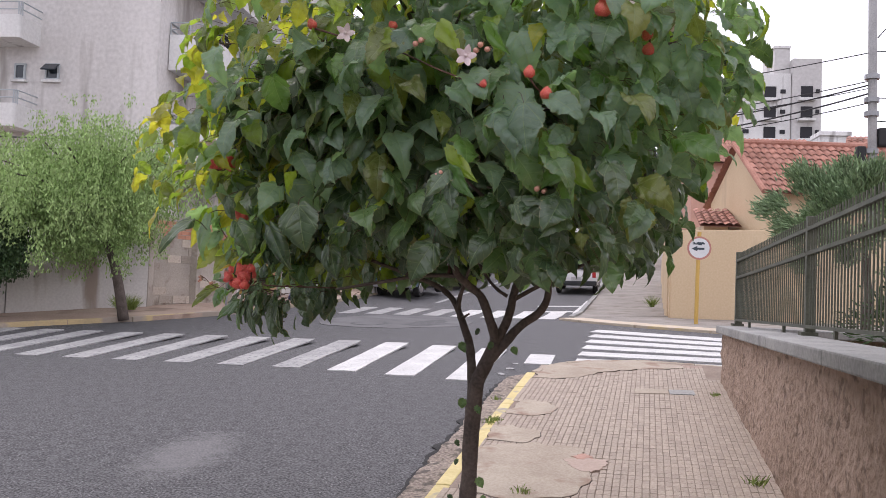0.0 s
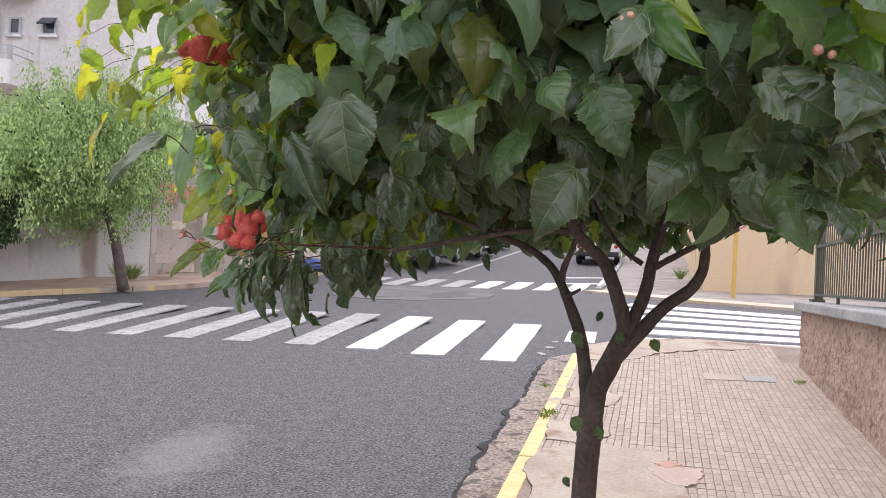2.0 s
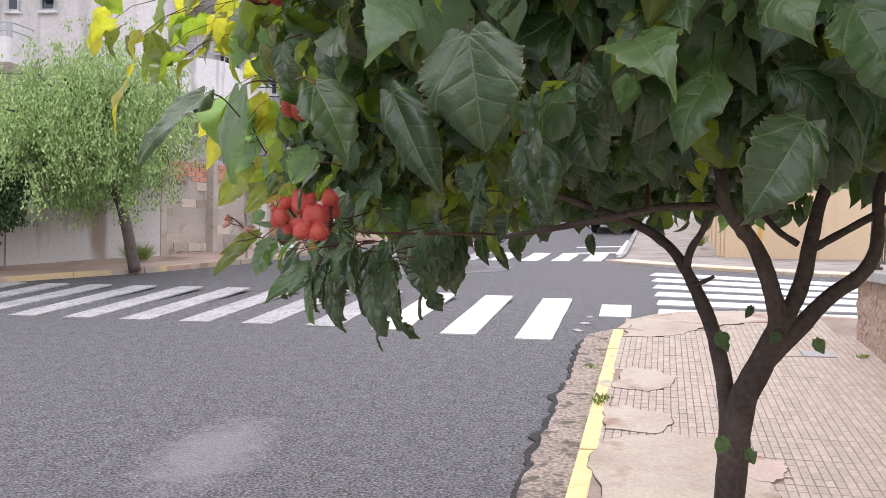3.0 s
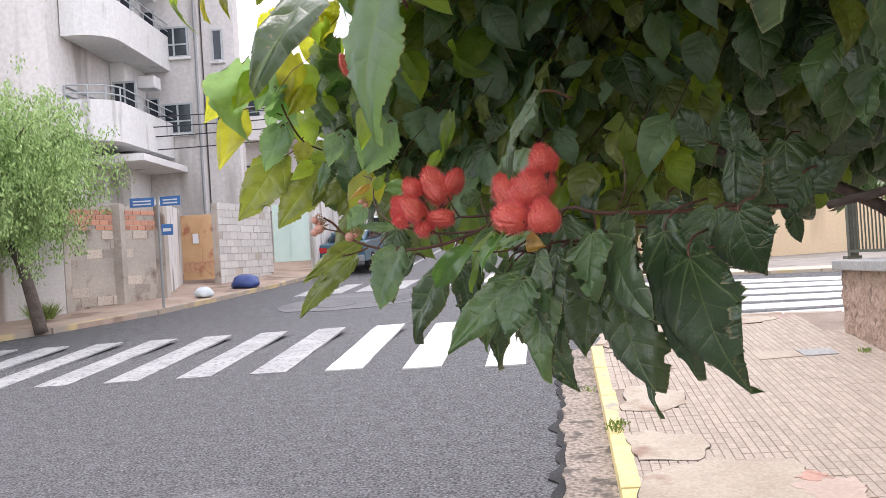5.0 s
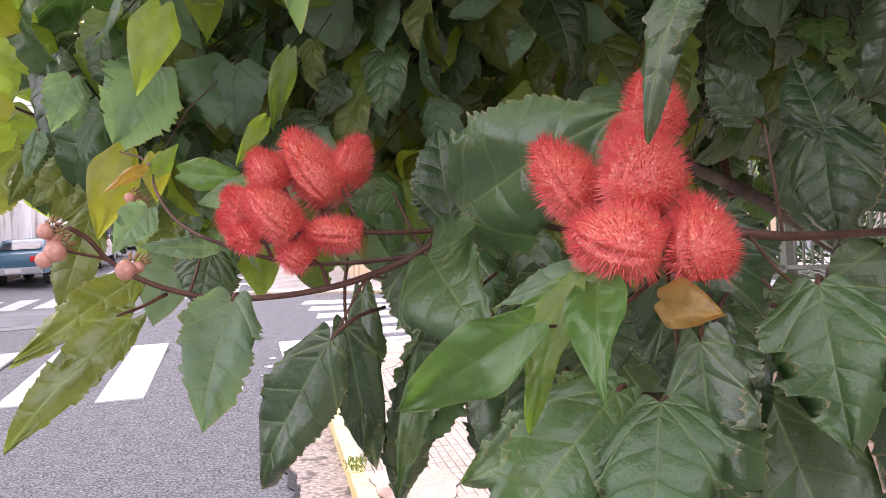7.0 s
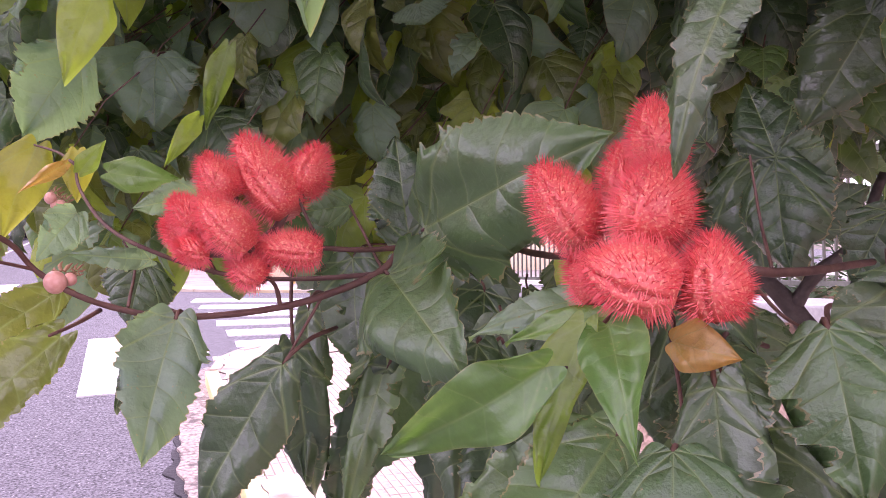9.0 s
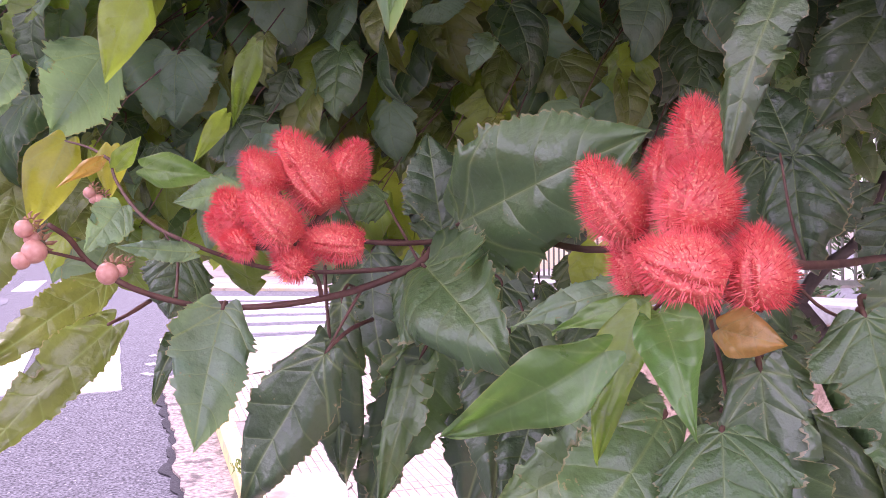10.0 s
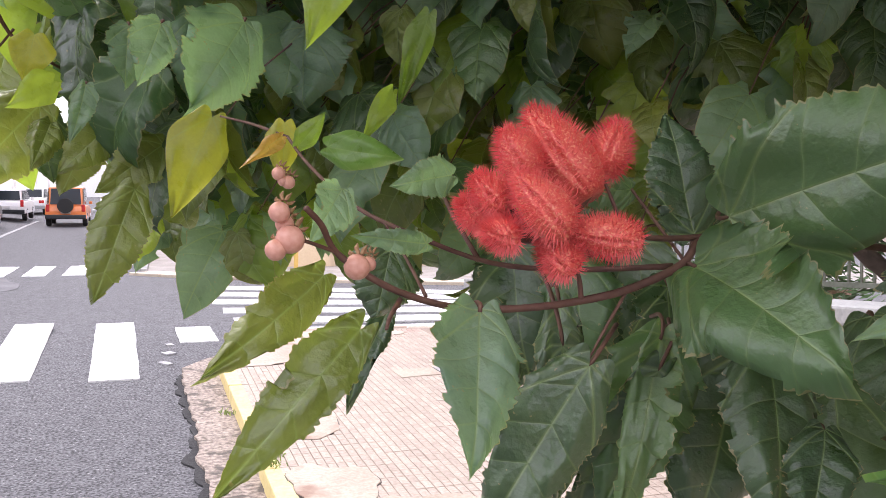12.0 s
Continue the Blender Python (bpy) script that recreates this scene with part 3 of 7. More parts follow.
def thrown(bm, eye):
    """Carries marks drawn on the plane of the near slope on to the street beyond the crossing, along the sight lines of
    a camera eye, to fit its view.
    """
    for v in bm.verts:
        d, lift = Vector((v.co.x, v.co.y, 0)) - eye, v.co.z
        u = 1.0
        for k in range(40):
            p = eye + d * u
            u += (p.z - dip(p.x, p.y)) / eye.z * 0.6
        p = eye + d * u
        v.co = Vector((p.x, p.y, p.z + lift))
    return bm


EYE_A, EYE_B = Vector((0.55, 1.3, 1.845)), Vector((-0.957, 4.05, 1.673))
# Zebra crossings over the side street and further up the road.
zebra2 = street(tagged(new("zebra_crossing"), "bright white zebra crossing over the side street", "road marking", kind="structure"))
for k in range(6):
    part("stripe", thrown(stripe(1.14 + 0.10 * k, 13.36 + 0.74 * k, 5.5, 0.40, 99 + 3.2 * k), EYE_A), M["road_white"], zebra2)
zebra3 = street(tagged(new("zebra_crossing"), "worn zebra crossing further up the road", "road marking", kind="structure"))
for k in range(8):
    part("stripe", thrown(stripe(0.10 - 0.585 * k, 19.15 + 0.05 * k, 1.55, 0.34, 8), EYE_B), M["road_white"] if k < 4 else M["road_worn"], zebra3)
lines = street(tagged(new("parking_lines"), "white lines of a parking bay beside the kerb", "road marking", kind="structure"))
for x, y, n, w, a in ((0.76, 20.4, 3.4, 0.13, 8), (-0.15, 20.75, 0.95, 0.2, 80), (0.0, 22.1, 1.0, 0.2, 80), (-2.4, 22.5, 14, 0.10, 7)):
    part("line", thrown(stripe(x, y, n, w, a), EYE_B), M["road_worn"] if n > 10 else M["road_white"], lines)

# Far corner pavement and the pavement on the other side.
def strip(front, back, z):
    """A pavement between two lines with the same number of points, as fine as the bends of the street need."""
    bm = bmesh.new()
    f, g = curve_through([(*p, 0) for p in front], 4), curve_through([(*p, 0) for p in back], 4)
    rows = []
    for p, q in zip(f, g):
        row = []
        for k in range(9):
            c = p.lerp(q, (k / 8) ** 1.6)
            row.append(bm.verts.new((c.x, c.y, z + dip(c.x, c.y))))
        rows.append([bm.verts.new((p.x, p.y, -0.05 + dip(p.x, p.y)))] + row)
    for r0, r1 in zip(rows, rows[1:]):
        for k in range(9):
            bm.faces.new((r0[k], r0[k + 1], r1[k + 1], r1[k]))
    bmesh.ops.recalc_face_normals(bm, faces=bm.faces)
    return bm


FAR_TOP = 0.05
FRONT = [(1.40, 24.6), (1.9, 23.55), (3.09, 21.7), (4.46, 20.06), (8.6, 16.2), (20, 6)]
SIDE = [(1.40, 24.6), (1.75, 27.2), (2.80, 35.6), (5.6, 66), (9.5, 120)]
street(setting(finish("pavement_far_1", strip(FRONT, [(4.2, 27.0), (4.4, 26.6), (5.6, 25.6), (7.5, 24.5), (12, 22), (24, 14)], FAR_TOP), M["pavement_grey"])))
street(setting(finish("pavement_far_2", strip(SIDE, [(4.2, 27.0), (9.5, 29), (10, 40), (12, 70), (16, 120)], FAR_TOP + 0.004), M["pavement_grey"])))
kerb_run("kerb_far", FRONT[:5], 0.75, M["kerb_beige"], 1.0, FAR_TOP + 0.012)
kerb_run("kerb_far_road", SIDE[:4], 0.14, M["coping"], 1.5, 0.12)
LEFT = [(-16, 8.5), (-11.5, 13.3), (-9.3, 15.5), (-7.6, 17.3), (-6.55, 19.3), (-6.0, 21.6), (-5.45, 25.0), (-5.05, 29.0), (-4.3, 36.6), (-1.9, 66), (4.5, 120)]
street(setting(finish("pavement_left", strip(LEFT, [(-34, 14), (-24, 22), (-22, 26), (-21, 30), (-20, 33), (-20, 36), (-19, 40), (-18, 44), (-16, 50), (-14, 70), (-10, 120)], 0.09), M["pavement_left"])))
kerb_run("kerb_left", LEFT[:-1], 0.10, M["worn_yellow"], 1.2, 0.10)

# ---- the annatto tree ----
tree = street(tagged(new("annatto_tree"), "small annatto tree with broad dark leaves and spiny red pods", "tree"))
# Leaf tints; D also stands for shade, G for sky sheen, Y for backlight.
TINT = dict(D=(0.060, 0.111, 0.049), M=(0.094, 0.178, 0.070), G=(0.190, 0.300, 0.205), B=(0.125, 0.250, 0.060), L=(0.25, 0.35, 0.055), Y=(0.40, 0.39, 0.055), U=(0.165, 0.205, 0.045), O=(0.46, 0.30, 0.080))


def leaf_grid(length, width, nu, nv, seed, rag=0.1, fold=0.15, curl=0.5, teeth=0.1, full=1.65):
    """Points and faces of a heart-shaped leaf with a long tip: base at 0, along +y, its face to +z. With each point its flat place on the blade and its nearness to the rim."""
    verts, uvs = [], []
    quilt = 0.008 if nv > 30 else 0.060 if nv > 20 else 0.020
    wave = 1.7 if 20 < nv < 30 else 1.0
    bites = [(noise.random() * 0.75 + 0.15, noise.random() * 0.055 + 0.02, -1 if noise.random() < 0.5 else 1, 0.45 + 0.4 * noise.random()) for _ in range(int(20 * rag + 0.5))]
    twist = 0.5 * (noise.random() - 0.5)
    lop = 0.12 * (noise.random() - 0.5)
    bow = 0.10 * (noise.random() - 0.5)
    rolls = {-1: 1.1 * noise.random() - 0.25, 1: 1.1 * noise.random() - 0.25}
    for j in range(nv + 1):
        v = j / nv
        if v < 0.27:
            f = 0.60 + 0.40 * math.sin(math.pi / 2 * v / 0.27)
        else:
            q = (v - 0.27) / 0.73
            f = (1 - q ** full) ** 1.05 if q < 0.84 else (1 - 0.84 ** full) ** 1.05 * ((1 - q) / 0.16) ** 0.85
        a = curl * v * v
        for i in range(nu + 1):
            u = -1 + 2 * i / nu
            side = 1 if u > 0 else -1
            au = abs(u)
            h = f * width / 2 * (1 + lop * side)
            if au > 0.99:
                h *= 1 + teeth * (0.45 * wobble(v * 15 + seed, side * 2.0) + 0.45 * wobble(v * 41, seed, side) + 0.40 * wobble(v * 97, seed, side * 4.0) + 0.16 * (0.5 - (v * 11 + 0.6 * wobble(v * 6, seed, side)) % 1.0)) + 0.28 * rag * wobble(v * 8 + seed, side * 3.1)
                if 20 < nv < 30 and 0 < j < nv - 2:
                    h *= 1.04 if j % 2 else 0.95
                for c, r, s, deep in bites:
                    if s == side and abs(v - c) < r:
                        h *= deep + 0.12 * wobble(v * 50, seed)
            x = u * h
            y = length * (v + (-0.30 * au * (1 - au) - 0.02 * au + 0.075 * au ** 4) * (1 - v) ** 5)
            uvs.append((0.5 + x / length, y / length, au))
            z = fold * abs(x) + quilt * length * math.sin(4.8 * 2 * math.pi * (y / length - 0.62 * abs(x) / length)) * au * (1.15 - au)
            z += 0.060 * length * wobble(u * 1.3 + seed, v * 2.2) + 0.030 * wave * length * wobble(u * 3.1 + seed, v * 6.0, 4.0) * au
            z += 0.035 * wave * length * math.sin(v * 9 + seed * 2 + side) * au ** 3
            z -= rolls[side] * max(0.0, au - 0.35) ** 2 * width * 0.75
            x *= 1 - 0.16 * max(0.0, rolls[side]) * max(0.0, au - 0.35)
            z += twist * x * v
            x += bow * length * v * v
            verts.append((x, y * math.cos(a * 0.6), z - y * math.sin(a * 0.6)))
    faces = []
    for j in range(nv):
        for i in range(nu):
            k = j * (nu + 1) + i
            faces.append((k, k + 1, k + nu + 2, k + nu + 1))
    return np.array(verts), np.array(faces), np.array(uvs)


def leaf_mesh(name, verts, faces, uvs, tints, mat="leaf"):
    me = bpy.data.meshes.new(name)
    me.from_pydata([tuple(v) for v in verts], [], [tuple(f) for f in faces])
    layer = me.uv_layers.new(name="blade")
    loops = np.array(faces).ravel()
    layer.data.foreach_set("uv", np.asarray(uvs)[loops, :2].astype(np.float32).ravel())
    col = me.color_attributes.new("tint", "FLOAT_COLOR", "POINT")
    rgba = np.ones((len(verts), 4), np.float32)
    rgba[:, :3] = tints
    rgba[:, 3] = np.asarray(uvs)[:, 2]
    col.data.foreach_set("color", rgba.ravel())
    me.polygons.foreach_set("use_smooth", [True] * len(me.polygons))
    me.materials.append(M[mat])
    return me


def blade_frame(base, tip, facing, roll=0.0):
    """The pose of a leaf from base to tip whose face looks along facing, as near as it can."""
    y = (tip - base).normalized()
    z = facing - y * facing.dot(y)
    if z.length < 1e-4:
        z = y.orthogonal()
    z.normalize()
    z = Matrix.Rotation(radians(roll), 3, y) @ z
    x = y.cross(z)
    m = Matrix((x, y, z)).transposed().to_4x4()
    m.translation = base
    return m


# Camera eyes that the near leaves and pods are turned to face.
LATE_EYE = Vector((-0.90, 3.88, 1.72))
EARLY_EYE = Vector((-0.10, 2.20, 1.80))
leaf_count = [0]


def hero_leaf(base, tip, width, roll, tint, rag, fold):
    base, tip = Vector(base), Vector(tip)
    length = (tip - base).length
    curl = 0.35
    v, f, uv = leaf_grid(length * 1.04, width * 1.0, 16, 84, leaf_count[0] * 1.7, rag, fold, curl, 0.012 if tint in "YOLB" else 0.25, 1.5 if tint in "YOLB" else 2.1)
    # bend so that base and tip stay where they are
    a = curl * 0.6
    rot = np.array([[1, 0, 0], [0, math.cos(a), -math.sin(a)], [0, math.sin(a), math.cos(a)]])
    v = v @ rot.T
    me = leaf_mesh("leaf", v, f, uv, TINT[tint], "young_leaf" if tint in "YOLB" else "leaf")
    ob = new("leaf", me)
    ob.parent = tree
    mid = (base + tip) / 2
    out = EARLY_EYE if base.y < 4.12 and (mid - LATE_EYE).length > 0.4 else LATE_EYE
    ob.matrix_basis = blade_frame(base, tip, out - mid, roll)
    # Y leaves have the glow of backlight put into their colour.
    if tint in "YOLB":
        ob["label"] = {"Y": "yellow leaf coloured as if backlit", "O": "young orange-brown leaf", "L": "young light green leaf", "B": "bright green glossy leaf"}[tint]
    leaf_count[0] += 1
    if length > 0.055 and tint in "DMG":
        w = 0.25 * wobble(leaf_count[0] * 1.9)
        stalk = curve_through([(0, 0.015 * length, -0.002), (w * 0.1 * length, -0.06 * length, -0.05 * length), (w * 0.4 * length, -0.14 * length, -0.24 * length), (w * length, -0.16 * length, -0.55 * length)], 3)
        part("petiole", tube(stalk, [0.0013 + 0.0004 * k / len(stalk) for k in range(len(stalk))], 5), M["twig"], ob, "reddish leaf stalk", smooth=True)


def twig(r, pts):
    line = curve_through(pts, 4)
    n = len(line)
    part("twig", tube(line, [r * (1.15 - 0.5 * k / n) * (1 + 0.12 * wobble(k * 1.3, r * 900)) for k in range(n)], 7), M["twig"] if r < 0.012 else M["bark"], tree, smooth=True)


def pod_mesh(length, width, seed, spines):
    """A heart-shaped pod with a seam, and its soft spines, along +y from its stalk."""
    bm = bmesh.new()
    nu, nv = 64, 20
    rings = []
    def at(th, v):
        r = width / 2 * 1.04 * (math.sin(math.pi * min(1.0, 0.06 + 0.94 * v) ** 0.78) ** 0.72 if v < 0.999 else 0.03)
        g = abs(math.sin(th))
        seam = 1 - 0.15 * math.exp(-(g / 0.085) ** 2) + 0.07 * math.exp(-((g - 0.24) / 0.12) ** 2)
        return Vector((r * seam * math.cos(th) * 1.06, length * v, r * seam * math.sin(th) * 0.86))
    for j in range(nv + 1):
        v = j / nv
        rings.append([bm.verts.new(at(2 * math.pi * k / nu, v)) for k in range(nu)])
    for a, b in zip(rings, rings[1:]):
        for k in range(nu):
            bm.faces.new((a[k], a[(k + 1) % nu], b[(k + 1) % nu], b[k]))
    bm.faces.new(rings[0][::-1])
    bm.faces.new(rings[-1])
    bmesh.ops.recalc_face_normals(bm, faces=bm.faces)
    sp = bmesh.new()
    rnd = random.Random(seed)
    for k in range(spines):
        v = (k + 0.5) / spines * 0.96 + 0.02
        th = k * 2.39996 + rnd.random() * 0.5
        p = at(th, v)
        q1, q2 = at(th + 0.05, v), at(th, min(1, v + 0.03))
        nrm = ((q1 - p).cross(q2 - p))
        c = Vector((0, length * 0.45, 0))
        nrm = nrm.normalized() if nrm.length > 1e-12 else (p - c).normalized()
        if nrm.dot(p - c) < 0:
            nrm = -nrm
        d = (nrm + Vector((rnd.uniform(-1, 1), rnd.uniform(-0.6, 1.2), rnd.uniform(-1, 1))) * 0.17).normalized()
        ln = max(width, 0.034) * rnd.uniform(0.10, 0.20)
        s = d.orthogonal().normalized() * max(width, 0.03) * 0.0105
        t = d.cross(s)
        base = [sp.verts.new(p - d * 0.0005 + s * math.cos(a) + t * math.sin(a)) for a in (0, 2.09, 4.19)]
        tipv = sp.verts.new(p + d * ln + Vector((0, 0, -0.1 * ln)))
        for i in range(3):
            sp.faces.new((base[i], base[(i + 1) % 3], tipv))
    return bm, sp


def pod_cluster(pods):
    """A cluster of spiny pods: each pod from stalk end to tip, with its width."""
    ends = [Vector(b) for b, t, w in pods]
    heart = sum(ends, Vector()) / len(ends) + Vector((0.012, 0.03, -0.008))
    bm = bmesh.new()
    for b, t, w in pods:
        b, t = Vector(b), Vector(t)
        add_tube(bm, [heart, (heart + b) / 2 + Vector((0, 0, -0.004)), b.lerp(t, 0.06)], [0.0032, 0.0028, 0.004], 6)
    cluster = part("pod_stalk", bm, M["twig"], tree, "branched twig carrying spiny red seed pods", True)
    for i, (b, t, w) in enumerate(pods):
        b, t = Vector(b), Vector(t)
        near = w > 0.0 and (b - LATE_EYE).length < 0.9
        m = blade_frame(b, t, LATE_EYE - b, 70 + 25 * wobble(i * 3.3, w * 100))
        bm, sp = pod_mesh((t - b).length * 1.02, w * 0.97, i + 7, 850 if near else 260)
        pod = part("seed_pod", bm, M["pod"], cluster, smooth=True)
        pod.matrix_basis = m
        s = part("spine_coat", sp, M["spine"], cluster, "soft red spines")
        s.matrix_basis = m


def bud(p, r):
    bm = bmesh.new()
    bmesh.ops.create_uvsphere(bm, u_segments=16, v_segments=10, radius=r)
    for v in bm.verts:
        v.co *= 1 + 0.06 * wobble(v.co.x / r, v.co.y / r, v.co.z / r)
    b = part("flower_bud", bm, M["bud"], tree, "round pink flower bud", True)
    b.location = p
    if r > 0.003:
        bm = bmesh.new()
        for k in range(7):
            a = k * 0.9
            c = Vector((math.cos(a), 0.6, math.sin(a))) * r * 0.75
            add_tube(bm, [c * 0.4, c, c * 1.25 + Vector((0.002, 0.002, 0.001))], [r * 0.16, r * 0.2, r * 0.05], 5)
        q = part("sepal", bm, M["sepal"], tree)
        q.location = Vector(p) + Vector((0.004, 0.006, 0.004))


def flower(p):
    p = Vector(p)
    bm = bmesh.new()
    for k in range(5):
        a = k * 2 * math.pi / 5
        d = Vector((math.cos(a), -0.25, math.sin(a)))
        s = d.cross(Vector((0, 1, 0))).normalized()
        row = []
        for j in range(5):
            t = j / 4
            w = 0.011 * math.sin(math.pi * (0.12 + 0.8 * t))
            row.append([bm.verts.new(d * 0.034 * t + s * w * u + Vector((0, -0.006 * t * t + 0.003 * abs(u), 0))) for u in (-1, 0, 1)])
        for r0, r1 in zip(row, row[1:]):
            for i in range(2):
                bm.faces.new((r0[i], r0[i + 1], r1[i + 1], r1[i]))
    add_tube(bm, [(0, 0.01, 0), (0, -0.008, 0)], [0.004, 0.006], 7)
    f = part("flower", bm, M["petal"], tree, "pale pink five-petalled flower", True)
    f.location = p


# Trunk and stems
def limb(name, pts, r0, r1, mat=None, seg=10):
    line = [q + Vector((0.03, -0.13, 0)) * max(0.0, min(1.0, (2.0 - q.z) / 0.6)) for q in curve_through(pts, 4)]
    n = len(line) - 1
    bm = tube(line, [0.88 * (r0 + (r1 - r0) * k / n) * (1 + 0.14 * wobble(k * 0.7, r0 * 70)) for k in range(n + 1)], seg)
    for v in bm.verts:
        v.co += Vector((wobble(v.co.x * 30, v.co.y * 30, v.co.z * 18), wobble(v.co.y * 30, v.co.z * 18, v.co.x * 30), 0)) * r0 * 0.12
    return part(name, bm, mat or M["bark"], tree, smooth=True)


limb("trunk", [(0.272, 4.840, 0.120), (0.280, 4.840, 0.420), (0.296, 4.842, 0.770), (0.308, 4.844, 1.000), (0.322, 4.848, 1.130), (0.338, 4.850, 1.205), (0.380, 4.850, 1.290), (0.414, 4.850, 1.361)], 0.045, 0.034, seg=14)
limb("stem", [(0.300, 4.855, 1.040), (0.306, 4.880, 1.130), (0.300, 4.910, 1.220), (0.286, 4.970, 1.320), (0.256, 5.000, 1.412), (0.223, 5.030, 1.495), (0.186, 5.060, 1.551), (0.110, 5.060, 1.604), (0.000, 5.020, 1.650), (-0.180, 4.980, 1.720)], 0.030, 0.009)
limb("stem", [(0.225, 5.030, 1.490), (0.240, 4.980, 1.550), (0.262, 4.920, 1.600), (0.300, 4.880, 1.700)], 0.014, 0.008, seg=8)
limb("stem_stub", [(0.240, 5.000, 1.450), (0.270, 4.960, 1.470), (0.285, 4.950, 1.480)], 0.008, 0.005, seg=6)
limb("stem", [(0.395, 4.850, 1.320), (0.408, 4.840, 1.380), (0.394, 4.805, 1.456), (0.376, 4.785, 1.520), (0.350, 4.770, 1.581), (0.302, 4.690, 1.633), (0.267, 4.620, 1.680), (0.259, 4.600, 1.743), (0.230, 4.680, 2.000), (0.200, 4.760, 2.400)], 0.028, 0.012)
limb("stem", [(0.405, 4.850, 1.350), (0.435, 4.845, 1.404), (0.473, 4.840, 1.483), (0.499, 4.840, 1.576), (0.531, 4.845, 1.669), (0.552, 4.850, 1.730), (0.600, 4.880, 2.000), (0.620, 4.920, 2.400)], 0.027, 0.012)
limb("stem", [(0.470, 4.840, 1.570), (0.419, 4.830, 1.608), (0.373, 4.820, 1.671), (0.330, 4.800, 1.760)], 0.010, 0.006, seg=7)
limb("stem", [(0.385, 4.850, 1.285), (0.428, 4.845, 1.333), (0.518, 4.840, 1.436), (0.607, 4.840, 1.498), (0.648, 4.840, 1.560), (0.660, 4.838, 1.637), (0.671, 4.835, 1.713), (0.760, 4.810, 1.950), (0.890, 4.730, 2.220)], 0.027, 0.010)
limb("stem", [(0.505, 4.840, 1.560), (0.560, 4.840, 1.590), (0.620, 4.840, 1.622), (0.708, 4.850, 1.667), (0.890, 4.980, 1.740), (1.140, 5.030, 1.870)], 0.012, 0.008)
limb("branch", [(0.272, 4.640, 1.672), (0.120, 4.520, 1.675), (-0.020, 4.420, 1.655), (-0.216, 4.416, 1.622)], 0.011, 0.006, seg=8)
CROWN, RAD = Vector((0.26, 4.85, 2.28)), Vector((1.38, 1.34, 1.16))
rng = random.Random(11)
for k in range(40):
    a = 2 * math.pi * (k * 0.382 + 0.05 * rng.random())
    e = rng.uniform(-0.28, 1.1)
    d = Vector((math.cos(a) * math.cos(e), math.sin(a) * math.cos(e), math.sin(e)))
    end = CROWN + Vector((d.x * RAD.x, d.y * RAD.y, d.z * RAD.z)) * rng.uniform(0.75, 0.92)
    if (end - LATE_EYE).length < 0.75:
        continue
    root = [Vector((0.040, 4.730, 1.650)), Vector((0.660, 4.810, 1.770)), Vector((0.290, 4.920, 1.870)), Vector((0.240, 4.930, 2.370)), Vector((0.890, 4.980, 1.730)), Vector((-0.260, 4.560, 1.690))]
    s = min(root, key=lambda q: (q - end).length + 0.8 * abs(q.z - end.z) + 0.3 * rng.random())
    mid = s.lerp(end, 0.5) + Vector((rng.uniform(-0.1, 0.1), rng.uniform(-0.1, 0.1), rng.uniform(0.0, 0.14)))
    limb("branch", [s, mid, end], rng.uniform(0.012, 0.02), 0.004, seg=6)

# Twigs, leaves, pods, buds and flowers of the near side, placed to fit the camera's view
# Some leaves carry the crown's shade as the dark tint D.
hero_leaf((-0.578, 4.477, 1.655), (-0.527, 4.35, 1.712), 0.100, 0, "M", .25, .1)
hero_leaf((-0.608, 4.474, 1.628), (-0.605, 4.366, 1.586), 0.086, 0, "M", .3, .1)
hero_leaf((-0.573, 4.514, 1.642), (-0.573, 4.549, 1.718), 0.055, 10, "D", .1, .15)
hero_leaf((-0.614, 4.525, 1.67), (-0.644, 4.538, 1.667), 0.030, 0, "M", .1, .1)
hero_leaf((-0.639, 4.23, 1.613), (-0.679, 4.293, 1.566), 0.033, -15, "B", 0, .45)
hero_leaf((-0.61, 4.245, 1.626), (-0.639, 4.236, 1.567), 0.024, 15, "L", 0, .2)
hero_leaf((-0.602, 4.24, 1.626), (-0.624, 4.189, 1.589), 0.030, 0, "B", 0, .2)
hero_leaf((-0.573, 4.234, 1.617), (-0.556, 4.213, 1.611), 0.024, 0, "O", 0, .1)
hero_leaf((-0.574, 4.279, 1.622), (-0.606, 4.316, 1.608), 0.020, 30, "B", .1, .1)
hero_leaf((-0.739, 4.49, 1.605), (-0.769, 4.449, 1.534), 0.053, 0, "G", .2, .1)
hero_leaf((-0.678, 4.475, 1.572), (-0.726, 4.512, 1.471), 0.058, 10, "D", .1, .4)
hero_leaf((-0.804, 4.499, 1.597), (-0.879, 4.485, 1.523), 0.035, 10, "U", .1, .2)
hero_leaf((-0.801, 4.573, 1.616), (-0.875, 4.528, 1.569), 0.035, 0, "U", .1, .2)
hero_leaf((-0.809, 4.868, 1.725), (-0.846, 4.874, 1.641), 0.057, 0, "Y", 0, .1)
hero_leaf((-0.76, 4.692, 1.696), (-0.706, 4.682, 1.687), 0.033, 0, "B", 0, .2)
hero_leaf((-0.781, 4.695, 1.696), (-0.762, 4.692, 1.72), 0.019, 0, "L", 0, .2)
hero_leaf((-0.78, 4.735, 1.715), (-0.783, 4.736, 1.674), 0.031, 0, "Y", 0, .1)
hero_leaf((-0.79, 4.706, 1.703), (-0.824, 4.679, 1.682), 0.014, 0, "O", 0, .1)
